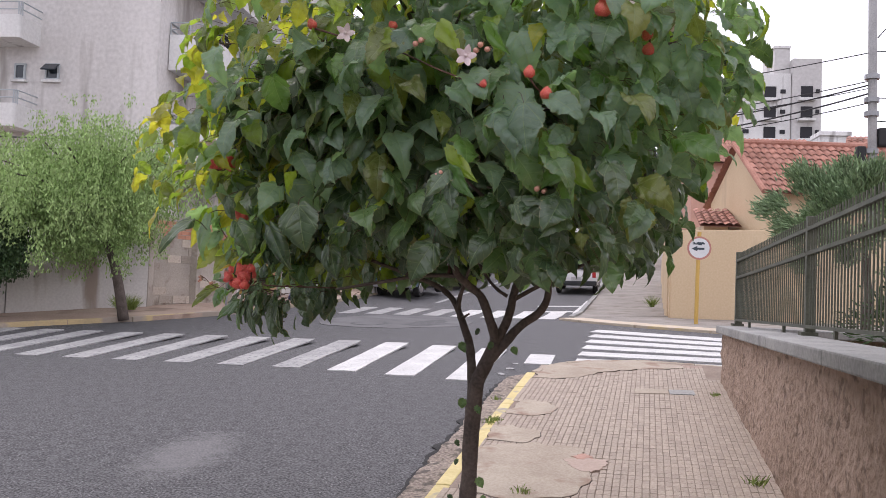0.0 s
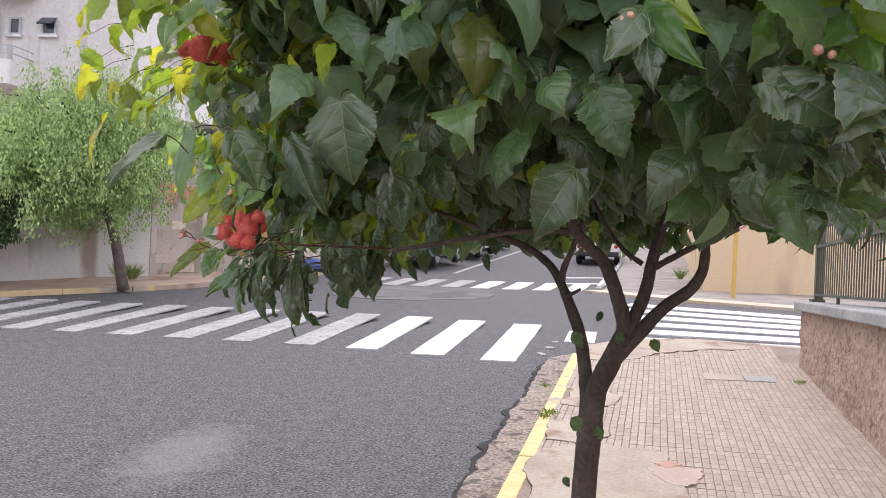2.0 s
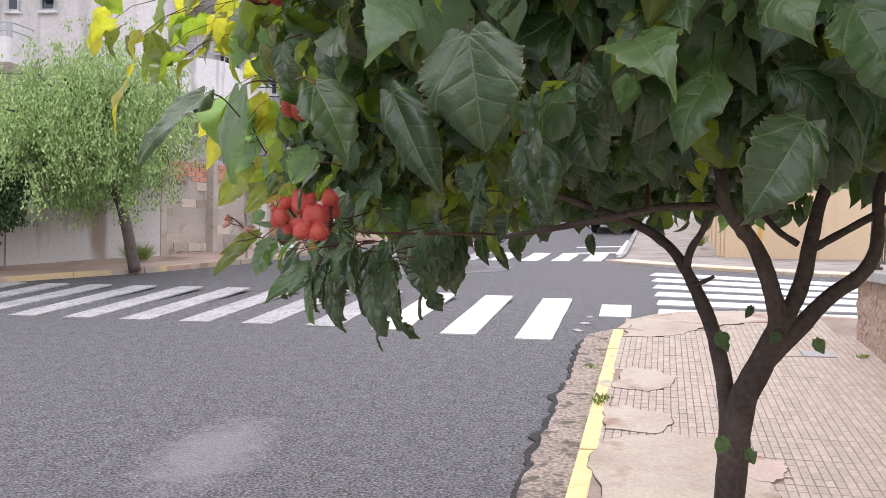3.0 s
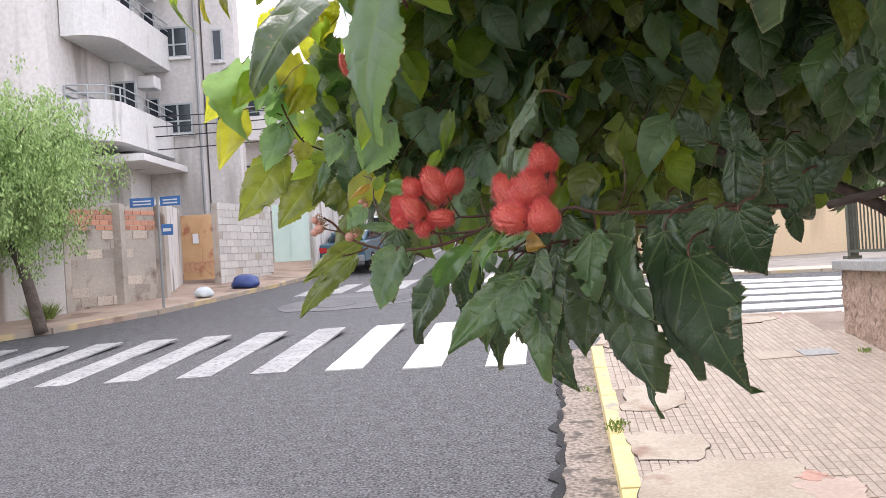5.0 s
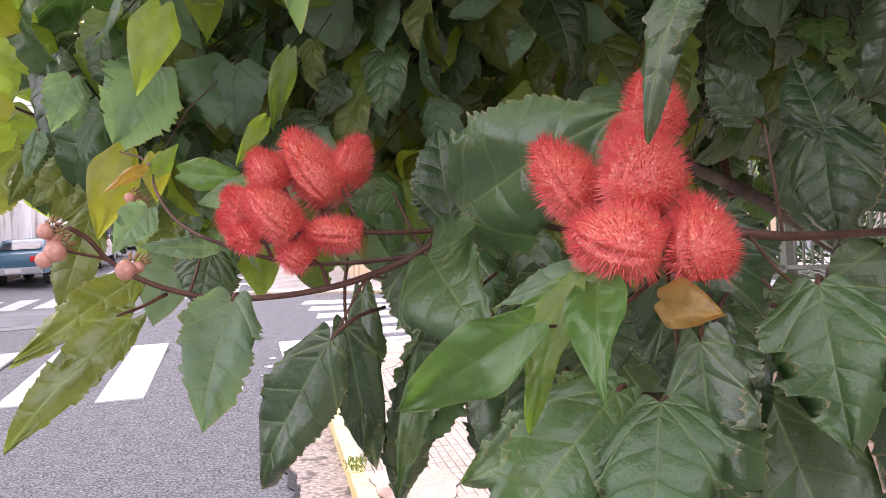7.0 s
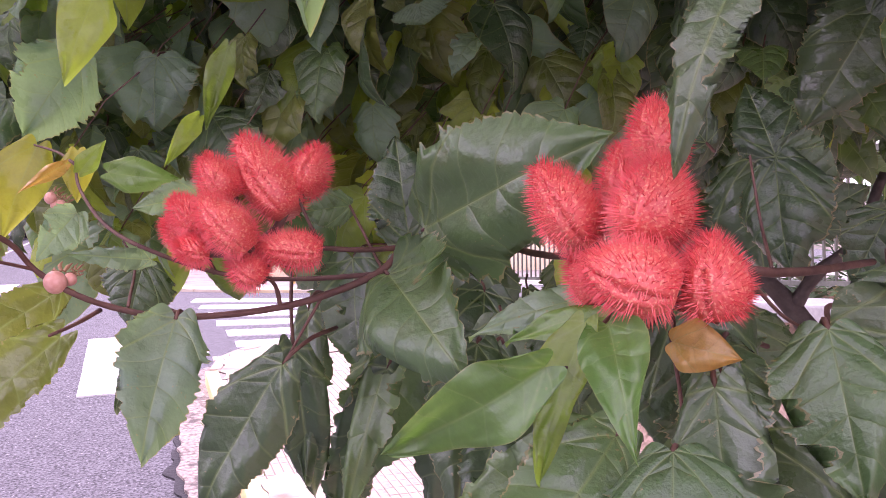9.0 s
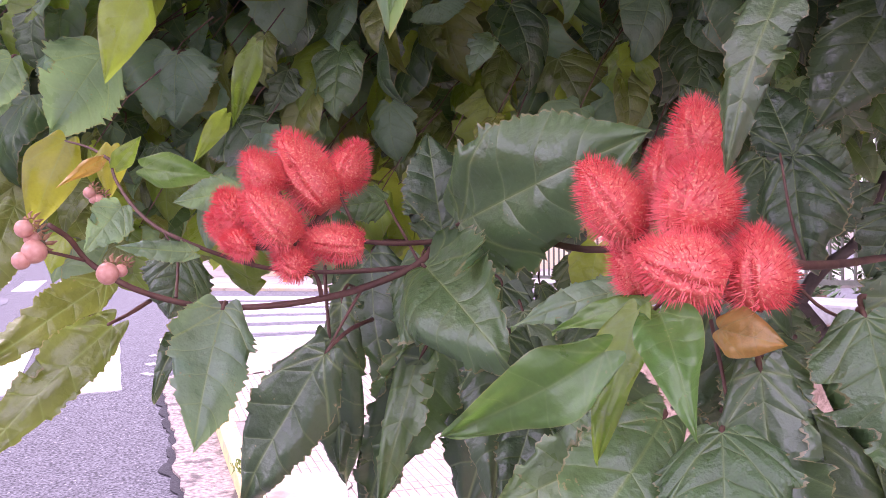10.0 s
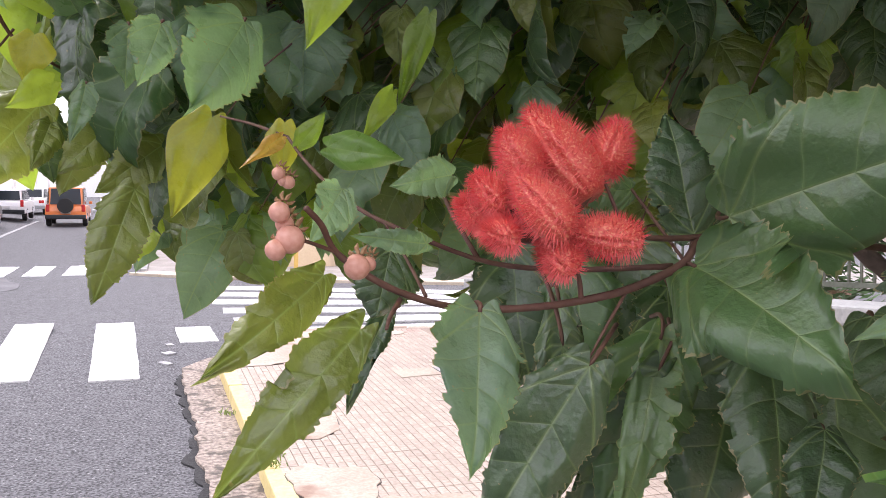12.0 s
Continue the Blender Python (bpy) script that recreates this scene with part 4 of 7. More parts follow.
hero_leaf((-0.768, 4.638, 1.829), (-0.792, 4.639, 1.762), 0.043, 0, "L", 0, .1)
hero_leaf((-0.768, 4.926, 1.821), (-0.82, 4.908, 1.738), 0.095, 0, "G", .15, .1)
hero_leaf((-0.675, 5.033, 1.839), (-0.679, 5.021, 1.757), 0.118, 25, "G", .1, .2)
hero_leaf((-0.645, 4.77, 1.815), (-0.668, 4.784, 1.742), 0.028, 0, "L", 0, .2)
hero_leaf((-0.671, 4.785, 1.75), (-0.707, 4.774, 1.705), 0.021, 0, "L", 0, .2)
hero_leaf((-0.613, 5.027, 1.77), (-0.583, 4.97, 1.707), 0.106, 0, "D", .1, .1)
hero_leaf((-0.744, 4.606, 1.629), (-0.757, 4.603, 1.587), 0.056, 0, "D", .1, .1)
hero_leaf((-0.552, 4.22, 1.775), (-0.59, 4.218, 1.692), 0.029, 10, "D", .5, .1)
hero_leaf((-0.26, 4.477, 1.704), (-0.267, 4.45, 1.616), 0.085, 20, "D", .1, .1)
hero_leaf((-0.527, 4.255, 1.606), (-0.548, 4.212, 1.553), 0.044, 20, "D", .1, .2)
hero_leaf((-0.534, 4.325, 1.626), (-0.597, 4.37, 1.601), 0.030, 20, "G", .2, .1)
hero_leaf((-0.746, 4.545, 1.636), (-0.795, 4.534, 1.641), 0.017, 0, "G", .4, .3)
hero_leaf((-0.789, 4.575, 1.667), (-0.815, 4.556, 1.639), 0.030, 0, "G", .3, .2)
hero_leaf((-0.704, 4.599, 1.677), (-0.751, 4.589, 1.67), 0.028, 0, "G", .1, .2)
hero_leaf((-0.283, 4.532, 1.72), (-0.313, 4.557, 1.768), 0.048, 0, "D", .1, .1)
hero_leaf((-0.259, 4.477, 1.707), (-0.249, 4.52, 1.77), 0.059, 0, "D", .1, .1)
hero_leaf((-0.259, 4.477, 1.707), (-0.23, 4.44, 1.686), 0.058, 0, "D", .1, .1)
hero_leaf((-0.854, 4.853, 1.801), (-0.874, 4.838, 1.749), 0.041, 0, "G", .1, .1)
hero_leaf((-0.559, 4.235, 1.566), (-0.566, 4.198, 1.472), 0.053, 0, "M", .1, .15)
hero_leaf((-0.584, 4.258, 1.571), (-0.67, 4.241, 1.503), 0.054, -10, "M", .3, .25)
hero_leaf((-0.481, 4.23, 1.617), (-0.464, 4.139, 1.535), 0.099, 10, "D", .25, .15)
hero_leaf((-0.588, 4.524, 1.551), (-0.598, 4.599, 1.4), 0.044, 15, "D", .5, .2)
hero_leaf((-0.652, 4.54, 1.569), (-0.623, 4.585, 1.446), 0.046, 0, "D", .6, .2)
hero_leaf((-0.498, 4.309, 1.6), (-0.492, 4.294, 1.528), 0.028, 40, "M", .2, .3)
hero_leaf((-0.499, 4.343, 1.603), (-0.493, 4.328, 1.527), 0.044, 10, "D", .1, .1)
hero_leaf((-0.357, 4.422, 1.49), (-0.345, 4.407, 1.458), 0.053, 0, "D", .3, .1)
hero_leaf((-0.362, 4.31, 1.508), (-0.363, 4.297, 1.458), 0.031, 10, "D", .5, .1)
hero_leaf((-0.292, 4.898, 1.585), (-0.273, 4.89, 1.503), 0.055, 0, "D", .2, .2)
hero_leaf((-0.245, 4.894, 1.551), (-0.219, 4.888, 1.492), 0.034, 0, "D", .3, .2)
hero_leaf((-0.191, 4.895, 1.584), (-0.192, 4.889, 1.516), 0.062, 0, "D", .1, .2)
hero_leaf((0.005, 4.977, 1.575), (0.015, 4.971, 1.522), 0.036, 0, "D", .1, .2)
hero_leaf((-0.452, 3.878, 1.896), (-0.408, 3.895, 1.781), 0.101, -25, "D", .25, .25)
hero_leaf((-0.335, 3.891, 1.879), (-0.26, 3.902, 1.731), 0.094, 20, "D", .25, .25)
hero_leaf((-0.209, 3.825, 1.953), (-0.182, 3.844, 1.795), 0.165, 10, "D", .25, .25)
hero_leaf((-0.123, 3.937, 1.806), (-0.102, 3.936, 1.695), 0.094, -15, "D", .25, .25)
hero_leaf((-0.051, 4.023, 1.847), (-0.014, 4.021, 1.759), 0.102, 28, "D", .25, .25)
hero_leaf((-0.043, 3.961, 1.918), (-0.058, 3.973, 1.846), 0.067, 0, "D", .25, .25)
hero_leaf((0.028, 3.946, 1.899), (0.015, 3.956, 1.845), 0.047, 0, "B", 0, .1)
hero_leaf((-0.708, 4.231, 1.923), (-0.736, 4.235, 1.749), 0.074, 0, "G", .1, .2)
hero_leaf((-0.714, 4.073, 1.904), (-0.8, 3.998, 1.782), 0.096, 0, "D", .1, .2)
hero_leaf((-0.824, 4.025, 1.943), (-0.835, 3.979, 1.834), 0.052, 0, "Y", 0, .2)
hero_leaf((-0.589, 4.145, 1.994), (-0.577, 4.161, 1.914), 0.064, 0, "D", .1, .2)
hero_leaf((-0.629, 4.58, 1.589), (-0.637, 4.555, 1.468), 0.038, 10, "D", .5, .15)
hero_leaf((-0.58, 4.531, 1.573), (-0.624, 4.519, 1.449), 0.035, 0, "M", .4, .15)
hero_leaf((-0.509, 4.603, 1.552), (-0.513, 4.564, 1.414), 0.050, 0, "D", .6, .1)
hero_leaf((-0.537, 4.48, 1.572), (-0.576, 4.429, 1.476), 0.067, 0, "D", .3, .15)
hero_leaf((-0.568, 4.278, 1.561), (-0.64, 4.31, 1.517), 0.052, 0, "M", .3, .15)
hero_leaf((-0.582, 4.222, 1.573), (-0.605, 4.192, 1.523), 0.062, 0, "M", .2, .15)
hero_leaf((-0.503, 4.214, 1.619), (-0.512, 4.184, 1.556), 0.056, 0, "M", .2, .12)
hero_leaf((-0.47, 4.306, 1.592), (-0.488, 4.269, 1.521), 0.038, 25, "D", .3, .2)
hero_leaf((-0.132, 4.63, 1.71), (-0.128, 4.62, 1.596), 0.103, 0, "D", .1, .1)
hero_leaf((-0.124, 4.576, 1.642), (-0.083, 4.529, 1.68), 0.059, 0, "D", .1, .1)
hero_leaf((-0.052, 4.543, 1.866), (-0.081, 4.602, 1.742), 0.098, 0, "D", .1, .1)
hero_leaf((-0.191, 4.423, 1.661), (-0.209, 4.44, 1.604), 0.058, 0, "D", .1, .1)
hero_leaf((-0.547, 4.427, 1.534), (-0.583, 4.403, 1.48), 0.039, 0, "D", .3, .15)
hero_leaf((-0.547, 4.564, 1.563), (-0.611, 4.551, 1.456), 0.074, 0, "M", .4, .15)
hero_leaf((-0.483, 4.557, 1.55), (-0.541, 4.536, 1.431), 0.105, 0, "D", .3, .15)
hero_leaf((-0.458, 4.497, 1.543), (-0.491, 4.457, 1.442), 0.119, 0, "D", .3, .15)
hero_leaf((-0.485, 4.447, 1.594), (-0.496, 4.41, 1.54), 0.062, 0, "D", .3, .1)
hero_leaf((-0.414, 4.661, 1.558), (-0.403, 4.619, 1.456), 0.100, 0, "D", .4, .1)
hero_leaf((-0.791, 5.036, 1.845), (-0.798, 5.018, 1.761), 0.085, 0, "G", .2, .1)
hero_leaf((-0.863, 5.019, 1.822), (-0.871, 5.008, 1.762), 0.044, 0, "G", .2, .1)
hero_leaf((-0.905, 5.0, 1.759), (-0.917, 4.984, 1.706), 0.027, 0, "G", .1, .2)
hero_leaf((-0.933, 5.001, 1.762), (-0.971, 4.984, 1.733), 0.036, 0, "L", 0, .1)
hero_leaf((-0.828, 5.221, 1.804), (-0.802, 5.173, 1.73), 0.070, 0, "D", .1, .1)
hero_leaf((-0.949, 5.026, 1.807), (-0.96, 5.032, 1.763), 0.044, 0, "Y", 0, .1)
hero_leaf((-0.724, 5.157, 1.764), (-0.749, 5.166, 1.681), 0.079, 0, "D", .1, .1)
hero_leaf((-0.895, 5.168, 1.858), (-0.846, 5.171, 1.817), 0.058, 0, "M", .1, .1)
hero_leaf((-0.415, 4.85, 1.889), (-0.408, 4.851, 1.868), 0.072, 0, "G", .3, .1)
hero_leaf((-0.503, 4.999, 1.85), (-0.469, 4.997, 1.771), 0.050, 0, "G", .1, .2)
hero_leaf((-0.677, 5.057, 1.848), (-0.704, 5.029, 1.767), 0.126, 0, "G", .15, .1)
hero_leaf((-0.344, 4.217, 1.629), (-0.324, 4.2, 1.562), 0.111, 0, "D", .3, .1)
hero_leaf((-0.351, 4.277, 1.631), (-0.371, 4.282, 1.567), 0.089, 0, "D", .3, .1)
hero_leaf((-1.033, 5.092, 1.965), (-1.085, 5.063, 1.894), 0.066, 0, "L", 0, .1)
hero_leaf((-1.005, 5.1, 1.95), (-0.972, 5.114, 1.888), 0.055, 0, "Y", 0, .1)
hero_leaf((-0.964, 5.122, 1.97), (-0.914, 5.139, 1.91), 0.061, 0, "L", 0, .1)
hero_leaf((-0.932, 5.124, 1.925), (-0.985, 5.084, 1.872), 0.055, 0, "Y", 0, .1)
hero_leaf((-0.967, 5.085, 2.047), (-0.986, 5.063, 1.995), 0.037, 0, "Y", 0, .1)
hero_leaf((-1.004, 5.084, 1.846), (-1.037, 5.066, 1.76), 0.067, 0, "G", .1, .1)
hero_leaf((-0.951, 5.215, 1.916), (-0.891, 5.201, 1.835), 0.081, 0, "L", 0, .1)
hero_leaf((-0.881, 5.271, 1.986), (-0.922, 5.24, 1.905), 0.090, 0, "G", .1, .1)
hero_leaf((-0.843, 5.285, 1.914), (-0.888, 5.254, 1.81), 0.101, 0, "M", .1, .1)
hero_leaf((-0.805, 5.212, 2.001), (-0.774, 5.203, 1.873), 0.104, 0, "B", 0, .15)
hero_leaf((-0.891, 5.218, 2.045), (-0.943, 5.206, 1.975), 0.070, 0, "M", .1, .1)
hero_leaf((-0.98, 5.235, 1.887), (-0.967, 5.227, 1.794), 0.070, 0, "L", 0, .1)
hero_leaf((-0.778, 5.255, 1.857), (-0.825, 5.242, 1.745), 0.094, 0, "G", .1, .1)
hero_leaf((-0.897, 5.288, 1.861), (-0.846, 5.26, 1.771), 0.072, 0, "U", 0, .1)
hero_leaf((-0.883, 5.239, 1.739), (-0.917, 5.237, 1.65), 0.070, 0, "U", 0, .1)
hero_leaf((-0.949, 5.231, 1.758), (-0.932, 5.236, 1.664), 0.064, 0, "D", .1, .1)
hero_leaf((-0.718, 5.279, 1.971), (-0.699, 5.258, 1.826), 0.101, 0, "D", .1, .1)
hero_leaf((-0.641, 5.266, 2.03), (-0.68, 5.25, 1.893), 0.101, 0, "M", .1, .1)
hero_leaf((0.36, 3.518, 2.06), (0.299, 3.454, 1.97), 0.063, 0, "D", .1, .1)
hero_leaf((0.36, 3.518, 2.06), (0.44, 3.47, 1.967), 0.070, 0, "B", .1, .1)
hero_leaf((0.367, 3.536, 2.1), (0.446, 3.488, 2.02), 0.056, 0, "L", .1, .1)
hero_leaf((0.35, 3.531, 2.128), (0.413, 3.503, 2.055), 0.053, 0, "L", .1, .1)
hero_leaf((0.367, 3.539, 2.053), (0.373, 3.485, 1.937), 0.067, 0, "D", .1, .1)
hero_leaf((0.719, 3.631, 2.102), (0.798, 3.574, 1.996), 0.079, 0, "L", .1, .1)
hero_leaf((0.705, 3.634, 2.067), (0.623, 3.578, 1.983), 0.072, 0, "B", .1, .1)
hero_leaf((0.72, 3.654, 2.05), (0.733, 3.579, 1.931), 0.083, 0, "B", .1, .1)
hero_leaf((0.692, 3.649, 2.122), (0.63, 3.614, 2.066), 0.055, 0, "L", .1, .1)
hero_leaf((0.32, 3.612, 2.536), (0.381, 3.589, 2.44), 0.067, 0, "L", .1, .1)
hero_leaf((0.464, 3.628, 2.528), (0.538, 3.602, 2.431), 0.067, 0, "B", .1, .1)
hero_leaf((0.719, 3.791, 2.513), (0.802, 3.755, 2.429), 0.070, 0, "B", .1, .1)
hero_leaf((0.611, 3.583, 2.258), (0.551, 3.543, 2.166), 0.064, 0, "G", .1, .1)
hero_leaf((0.866, 3.728, 2.257), (0.926, 3.685, 2.142), 0.075, 0, "G", .1, .1)
hero_leaf((-0.973, 5.417, 1.898), (-0.94, 5.376, 1.831), 0.078, 0, "L", 0, .1)
hero_leaf((-0.908, 5.465, 1.909), (-0.946, 5.425, 1.841), 0.081, 0, "U", .1, .1)
hero_leaf((-0.98, 5.376, 1.832), (-1.0, 5.333, 1.747), 0.092, 0, "U", .1, .1)
hero_leaf((-0.948, 5.283, 1.76), (-0.975, 5.285, 1.704), 0.063, 0, "U", .1, .1)
hero_leaf((-0.866, 5.418, 1.87), (-0.898, 5.379, 1.793), 0.070, 0, "M", .1, .1)
hero_leaf((-0.979, 5.585, 1.72), (-0.948, 5.586, 1.65), 0.069, 0, "L", 0, .1)
hero_leaf((-0.822, 5.076, 1.707), (-0.891, 5.063, 1.656), 0.055, 0, "U", .1, .1)
hero_leaf((-0.872, 5.101, 1.73), (-0.924, 5.085, 1.676), 0.053, 0, "U", .1, .1)
hero_leaf((-0.933, 5.134, 1.729), (-0.951, 5.086, 1.682), 0.040, 0, "U", .1, .1)
hero_leaf((-0.96, 5.181, 1.778), (-0.908, 5.18, 1.775), 0.043, 0, "L", 0, .1)
hero_leaf((-0.858, 5.03, 1.657), (-0.9, 5.025, 1.546), 0.062, 0, "U", .1, .15)
hero_leaf((-0.725, 4.653, 1.583), (-0.765, 4.632, 1.519), 0.022, 20, "D", .2, .2)
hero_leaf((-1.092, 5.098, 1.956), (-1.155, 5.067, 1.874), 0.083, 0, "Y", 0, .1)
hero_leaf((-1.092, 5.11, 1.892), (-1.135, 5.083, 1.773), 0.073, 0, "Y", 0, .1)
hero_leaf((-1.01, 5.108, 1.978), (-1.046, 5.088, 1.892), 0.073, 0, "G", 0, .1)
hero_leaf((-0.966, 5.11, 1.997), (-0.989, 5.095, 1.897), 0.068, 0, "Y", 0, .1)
hero_leaf((-1.0, 5.13, 1.857), (-1.04, 5.101, 1.783), 0.058, 0, "G", 0, .1)
hero_leaf((-1.02, 5.135, 1.787), (-1.108, 5.093, 1.662), 0.093, 0, "U", .1, .1)
hero_leaf((-0.943, 5.147, 1.749), (-1.033, 5.107, 1.648), 0.093, 0, "U", .1, .1)
hero_leaf((-0.465, 4.296, 1.547), (-0.443, 4.252, 1.435), 0.093, 0, "D", .4, .15)
hero_leaf((-0.44, 4.267, 1.481), (-0.436, 4.247, 1.404), 0.020, 20, "D", .5, .1)
hero_leaf((-0.568, 4.327, 1.537), (-0.522, 4.302, 1.43), 0.062, 0, "D", .4, .15)
hero_leaf((-0.407, 4.19, 1.586), (-0.36, 4.161, 1.449), 0.138, 0, "D", .5, .15)
hero_leaf((-0.4, 4.241, 1.578), (-0.405, 4.225, 1.476), 0.072, 20, "D", .5, .15)
hero_leaf((-0.541, 4.239, 1.599), (-0.545, 4.224, 1.493), 0.037, 0, "D", .5, .15)
hero_leaf((-0.42, 4.242, 1.613), (-0.393, 4.223, 1.453), 0.076, 0, "D", .5, .15)
hero_leaf((-0.381, 4.394, 1.59), (-0.348, 4.388, 1.525), 0.079, -20, "D", .5, .15)
hero_leaf((-0.527, 4.281, 1.631), (-0.508, 4.275, 1.543), 0.084, -25, "D", .25, .25)
hero_leaf((-0.561, 4.221, 1.598), (-0.557, 4.208, 1.489), 0.048, 0, "D", .5, .15)
hero_leaf((-0.352, 4.499, 1.636), (-0.32, 4.494, 1.558), 0.089, 10, "D", .4, .15)
pod_cluster([((-0.576, 4.227, 1.639), (-0.604, 4.256, 1.651), 0.036),
             ((-0.553, 4.229, 1.625), (-0.553, 4.234, 1.662), 0.034),
             ((-0.565, 4.261, 1.654), (-0.56, 4.258, 1.696), 0.040),
             ((-0.577, 4.287, 1.655), (-0.596, 4.305, 1.693), 0.034),
             ((-0.544, 4.298, 1.665), (-0.548, 4.302, 1.704), 0.031),
             ((-0.54, 4.28, 1.691), (-0.546, 4.284, 1.724), 0.030),
             ((-0.572, 4.291, 1.626), (-0.573, 4.298, 1.665), 0.025)])
pod_cluster([((-0.667, 4.493, 1.666), (-0.687, 4.531, 1.717), 0.040),
             ((-0.657, 4.5, 1.679), (-0.64, 4.504, 1.71), 0.029),
             ((-0.7, 4.504, 1.676), (-0.717, 4.509, 1.703), 0.028),
             ((-0.697, 4.471, 1.646), (-0.725, 4.481, 1.678), 0.031),
             ((-0.719, 4.499, 1.658), (-0.737, 4.504, 1.677), 0.023),
             ((-0.718, 4.487, 1.644), (-0.738, 4.493, 1.648), 0.020),
             ((-0.726, 4.511, 1.649), (-0.74, 4.515, 1.664), 0.019),
             ((-0.654, 4.464, 1.643), (-0.693, 4.48, 1.647), 0.025),
             ((-0.688, 4.476, 1.626), (-0.706, 4.484, 1.642), 0.024)])
pod_cluster([((-0.791, 4.934, 1.909), (-0.822, 4.926, 1.947), 0.036),
             ((-0.822, 4.933, 1.916), (-0.845, 4.923, 1.959), 0.034)])
pod_cluster([((-0.721, 4.34, 2.12), (-0.711, 4.338, 2.196), 0.064),
             ((-0.689, 4.384, 2.123), (-0.662, 4.391, 2.172), 0.059),
             ((-0.758, 4.356, 2.141), (-0.774, 4.347, 2.178), 0.050)])
pod_cluster([((0.604, 3.54, 2.343), (0.607, 3.533, 2.379), 0.034),
             ((0.656, 3.551, 2.278), (0.66, 3.545, 2.315), 0.034)])
pod_cluster([((0.837, 3.722, 2.569), (0.843, 3.708, 2.623), 0.050),
             ((0.847, 3.711, 2.613), (0.835, 3.7, 2.654), 0.039)])
pod_cluster([((1.001, 3.883, 2.473), (1.007, 3.874, 2.513), 0.037),
             ((1.007, 3.872, 2.524), (0.987, 3.866, 2.558), 0.033)])
pod_cluster([((1.469, 4.841, 2.43), (1.534, 4.827, 2.427), 0.043)])
pod_cluster([((0.143, 3.788, 2.559), (0.124, 3.78, 2.581), 0.028),
             ((-0.166, 3.871, 2.585), (-0.179, 3.859, 2.618), 0.029),
             ((0.461, 3.538, 2.315), (0.468, 3.535, 2.337), 0.021)])
twig(0.0025, [(-0.216, 4.416, 1.622), (-0.465, 4.282, 1.637), (-0.504, 4.327, 1.647), (-0.527, 4.4, 1.64), (-0.546, 4.464, 1.647), (-0.59, 4.489, 1.642), (-0.623, 4.483, 1.642), (-0.648, 4.484, 1.644)])
twig(0.0023, [(-0.59, 4.489, 1.641), (-0.611, 4.481, 1.626), (-0.649, 4.481, 1.613), (-0.677, 4.491, 1.606), (-0.71, 4.496, 1.603), (-0.745, 4.5, 1.604), (-0.776, 4.502, 1.612), (-0.799, 4.502, 1.623), (-0.816, 4.506, 1.636), (-0.826, 4.498, 1.65), (-0.837, 4.489, 1.659)])
twig(0.0017, [(-0.604, 4.495, 1.624), (-0.651, 4.537, 1.619), (-0.694, 4.562, 1.622), (-0.741, 4.575, 1.639), (-0.768, 4.612, 1.656), (-0.782, 4.665, 1.682), (-0.783, 4.716, 1.703)])
twig(0.0013, [(-0.783, 4.716, 1.703), (-0.794, 4.777, 1.715), (-0.812, 4.818, 1.723)])
twig(0.0013, [(-0.668, 4.492, 1.65), (-0.669, 4.491, 1.632), (-0.646, 4.488, 1.644)])
twig(0.0013, [(-0.646, 4.488, 1.644), (-0.654, 4.487, 1.658), (-0.661, 4.491, 1.676)])
twig(0.0015, [(-0.674, 4.49, 1.606), (-0.678, 4.488, 1.621), (-0.688, 4.482, 1.63)])
twig(0.0013, [(-0.781, 4.503, 1.61), (-0.796, 4.479, 1.606), (-0.81, 4.45, 1.605)])
twig(0.0010, [(-0.816, 4.506, 1.636), (-0.837, 4.493, 1.643), (-0.845, 4.488, 1.644)])
twig(0.0010, [(-0.607, 4.48, 1.627), (-0.614, 4.525, 1.67), (-0.614, 4.525, 1.669)])
twig(0.0017, [(-0.539, 4.292, 1.651), (-0.569, 4.265, 1.649), (-0.561, 4.241, 1.643), (-0.553, 4.231, 1.638)])
twig(0.0017, [(-0.541, 4.294, 1.651), (-0.552, 4.291, 1.66), (-0.546, 4.286, 1.686)])
twig(0.0013, [(-0.546, 4.284, 1.646), (-0.553, 4.258, 1.624), (-0.573, 4.234, 1.617)])
twig(0.0013, [(-0.555, 4.279, 1.644), (-0.574, 4.267, 1.63), (-0.594, 4.256, 1.622)])
twig(0.0010, [(-0.541, 4.273, 1.613), (-0.554, 4.25, 1.588), (-0.562, 4.237, 1.566)])
twig(0.0010, [(-0.556, 4.262, 1.624), (-0.594, 4.252, 1.607), (-0.633, 4.236, 1.611)])
twig(0.0010, [(-0.465, 4.282, 1.637), (-0.446, 4.31, 1.663), (-0.443, 4.322, 1.7)])
twig(0.0010, [(-0.489, 4.281, 1.641), (-0.493, 4.25, 1.621), (-0.498, 4.221, 1.615)])
twig(0.0013, [(-0.745, 4.5, 1.604), (-0.738, 4.499, 1.607), (-0.737, 4.498, 1.603)])
twig(0.0010, [(-0.649, 4.481, 1.613), (-0.664, 4.483, 1.588), (-0.675, 4.483, 1.57)])
twig(0.0010, [(-0.765, 4.505, 1.611), (-0.754, 4.567, 1.632), (-0.76, 4.58, 1.647)])
twig(0.0015, [(-0.701, 4.564, 1.623), (-0.713, 4.591, 1.662), (-0.704, 4.599, 1.677)])
twig(0.0021, [(-1.011, 5.096, 1.935), (-0.996, 5.119, 1.874), (-0.973, 5.138, 1.823), (-0.944, 5.143, 1.802), (-0.904, 5.208, 1.788), (-0.84, 5.332, 1.778), (-0.64, 5.449, 1.732), (-0.392, 5.513, 1.66)])
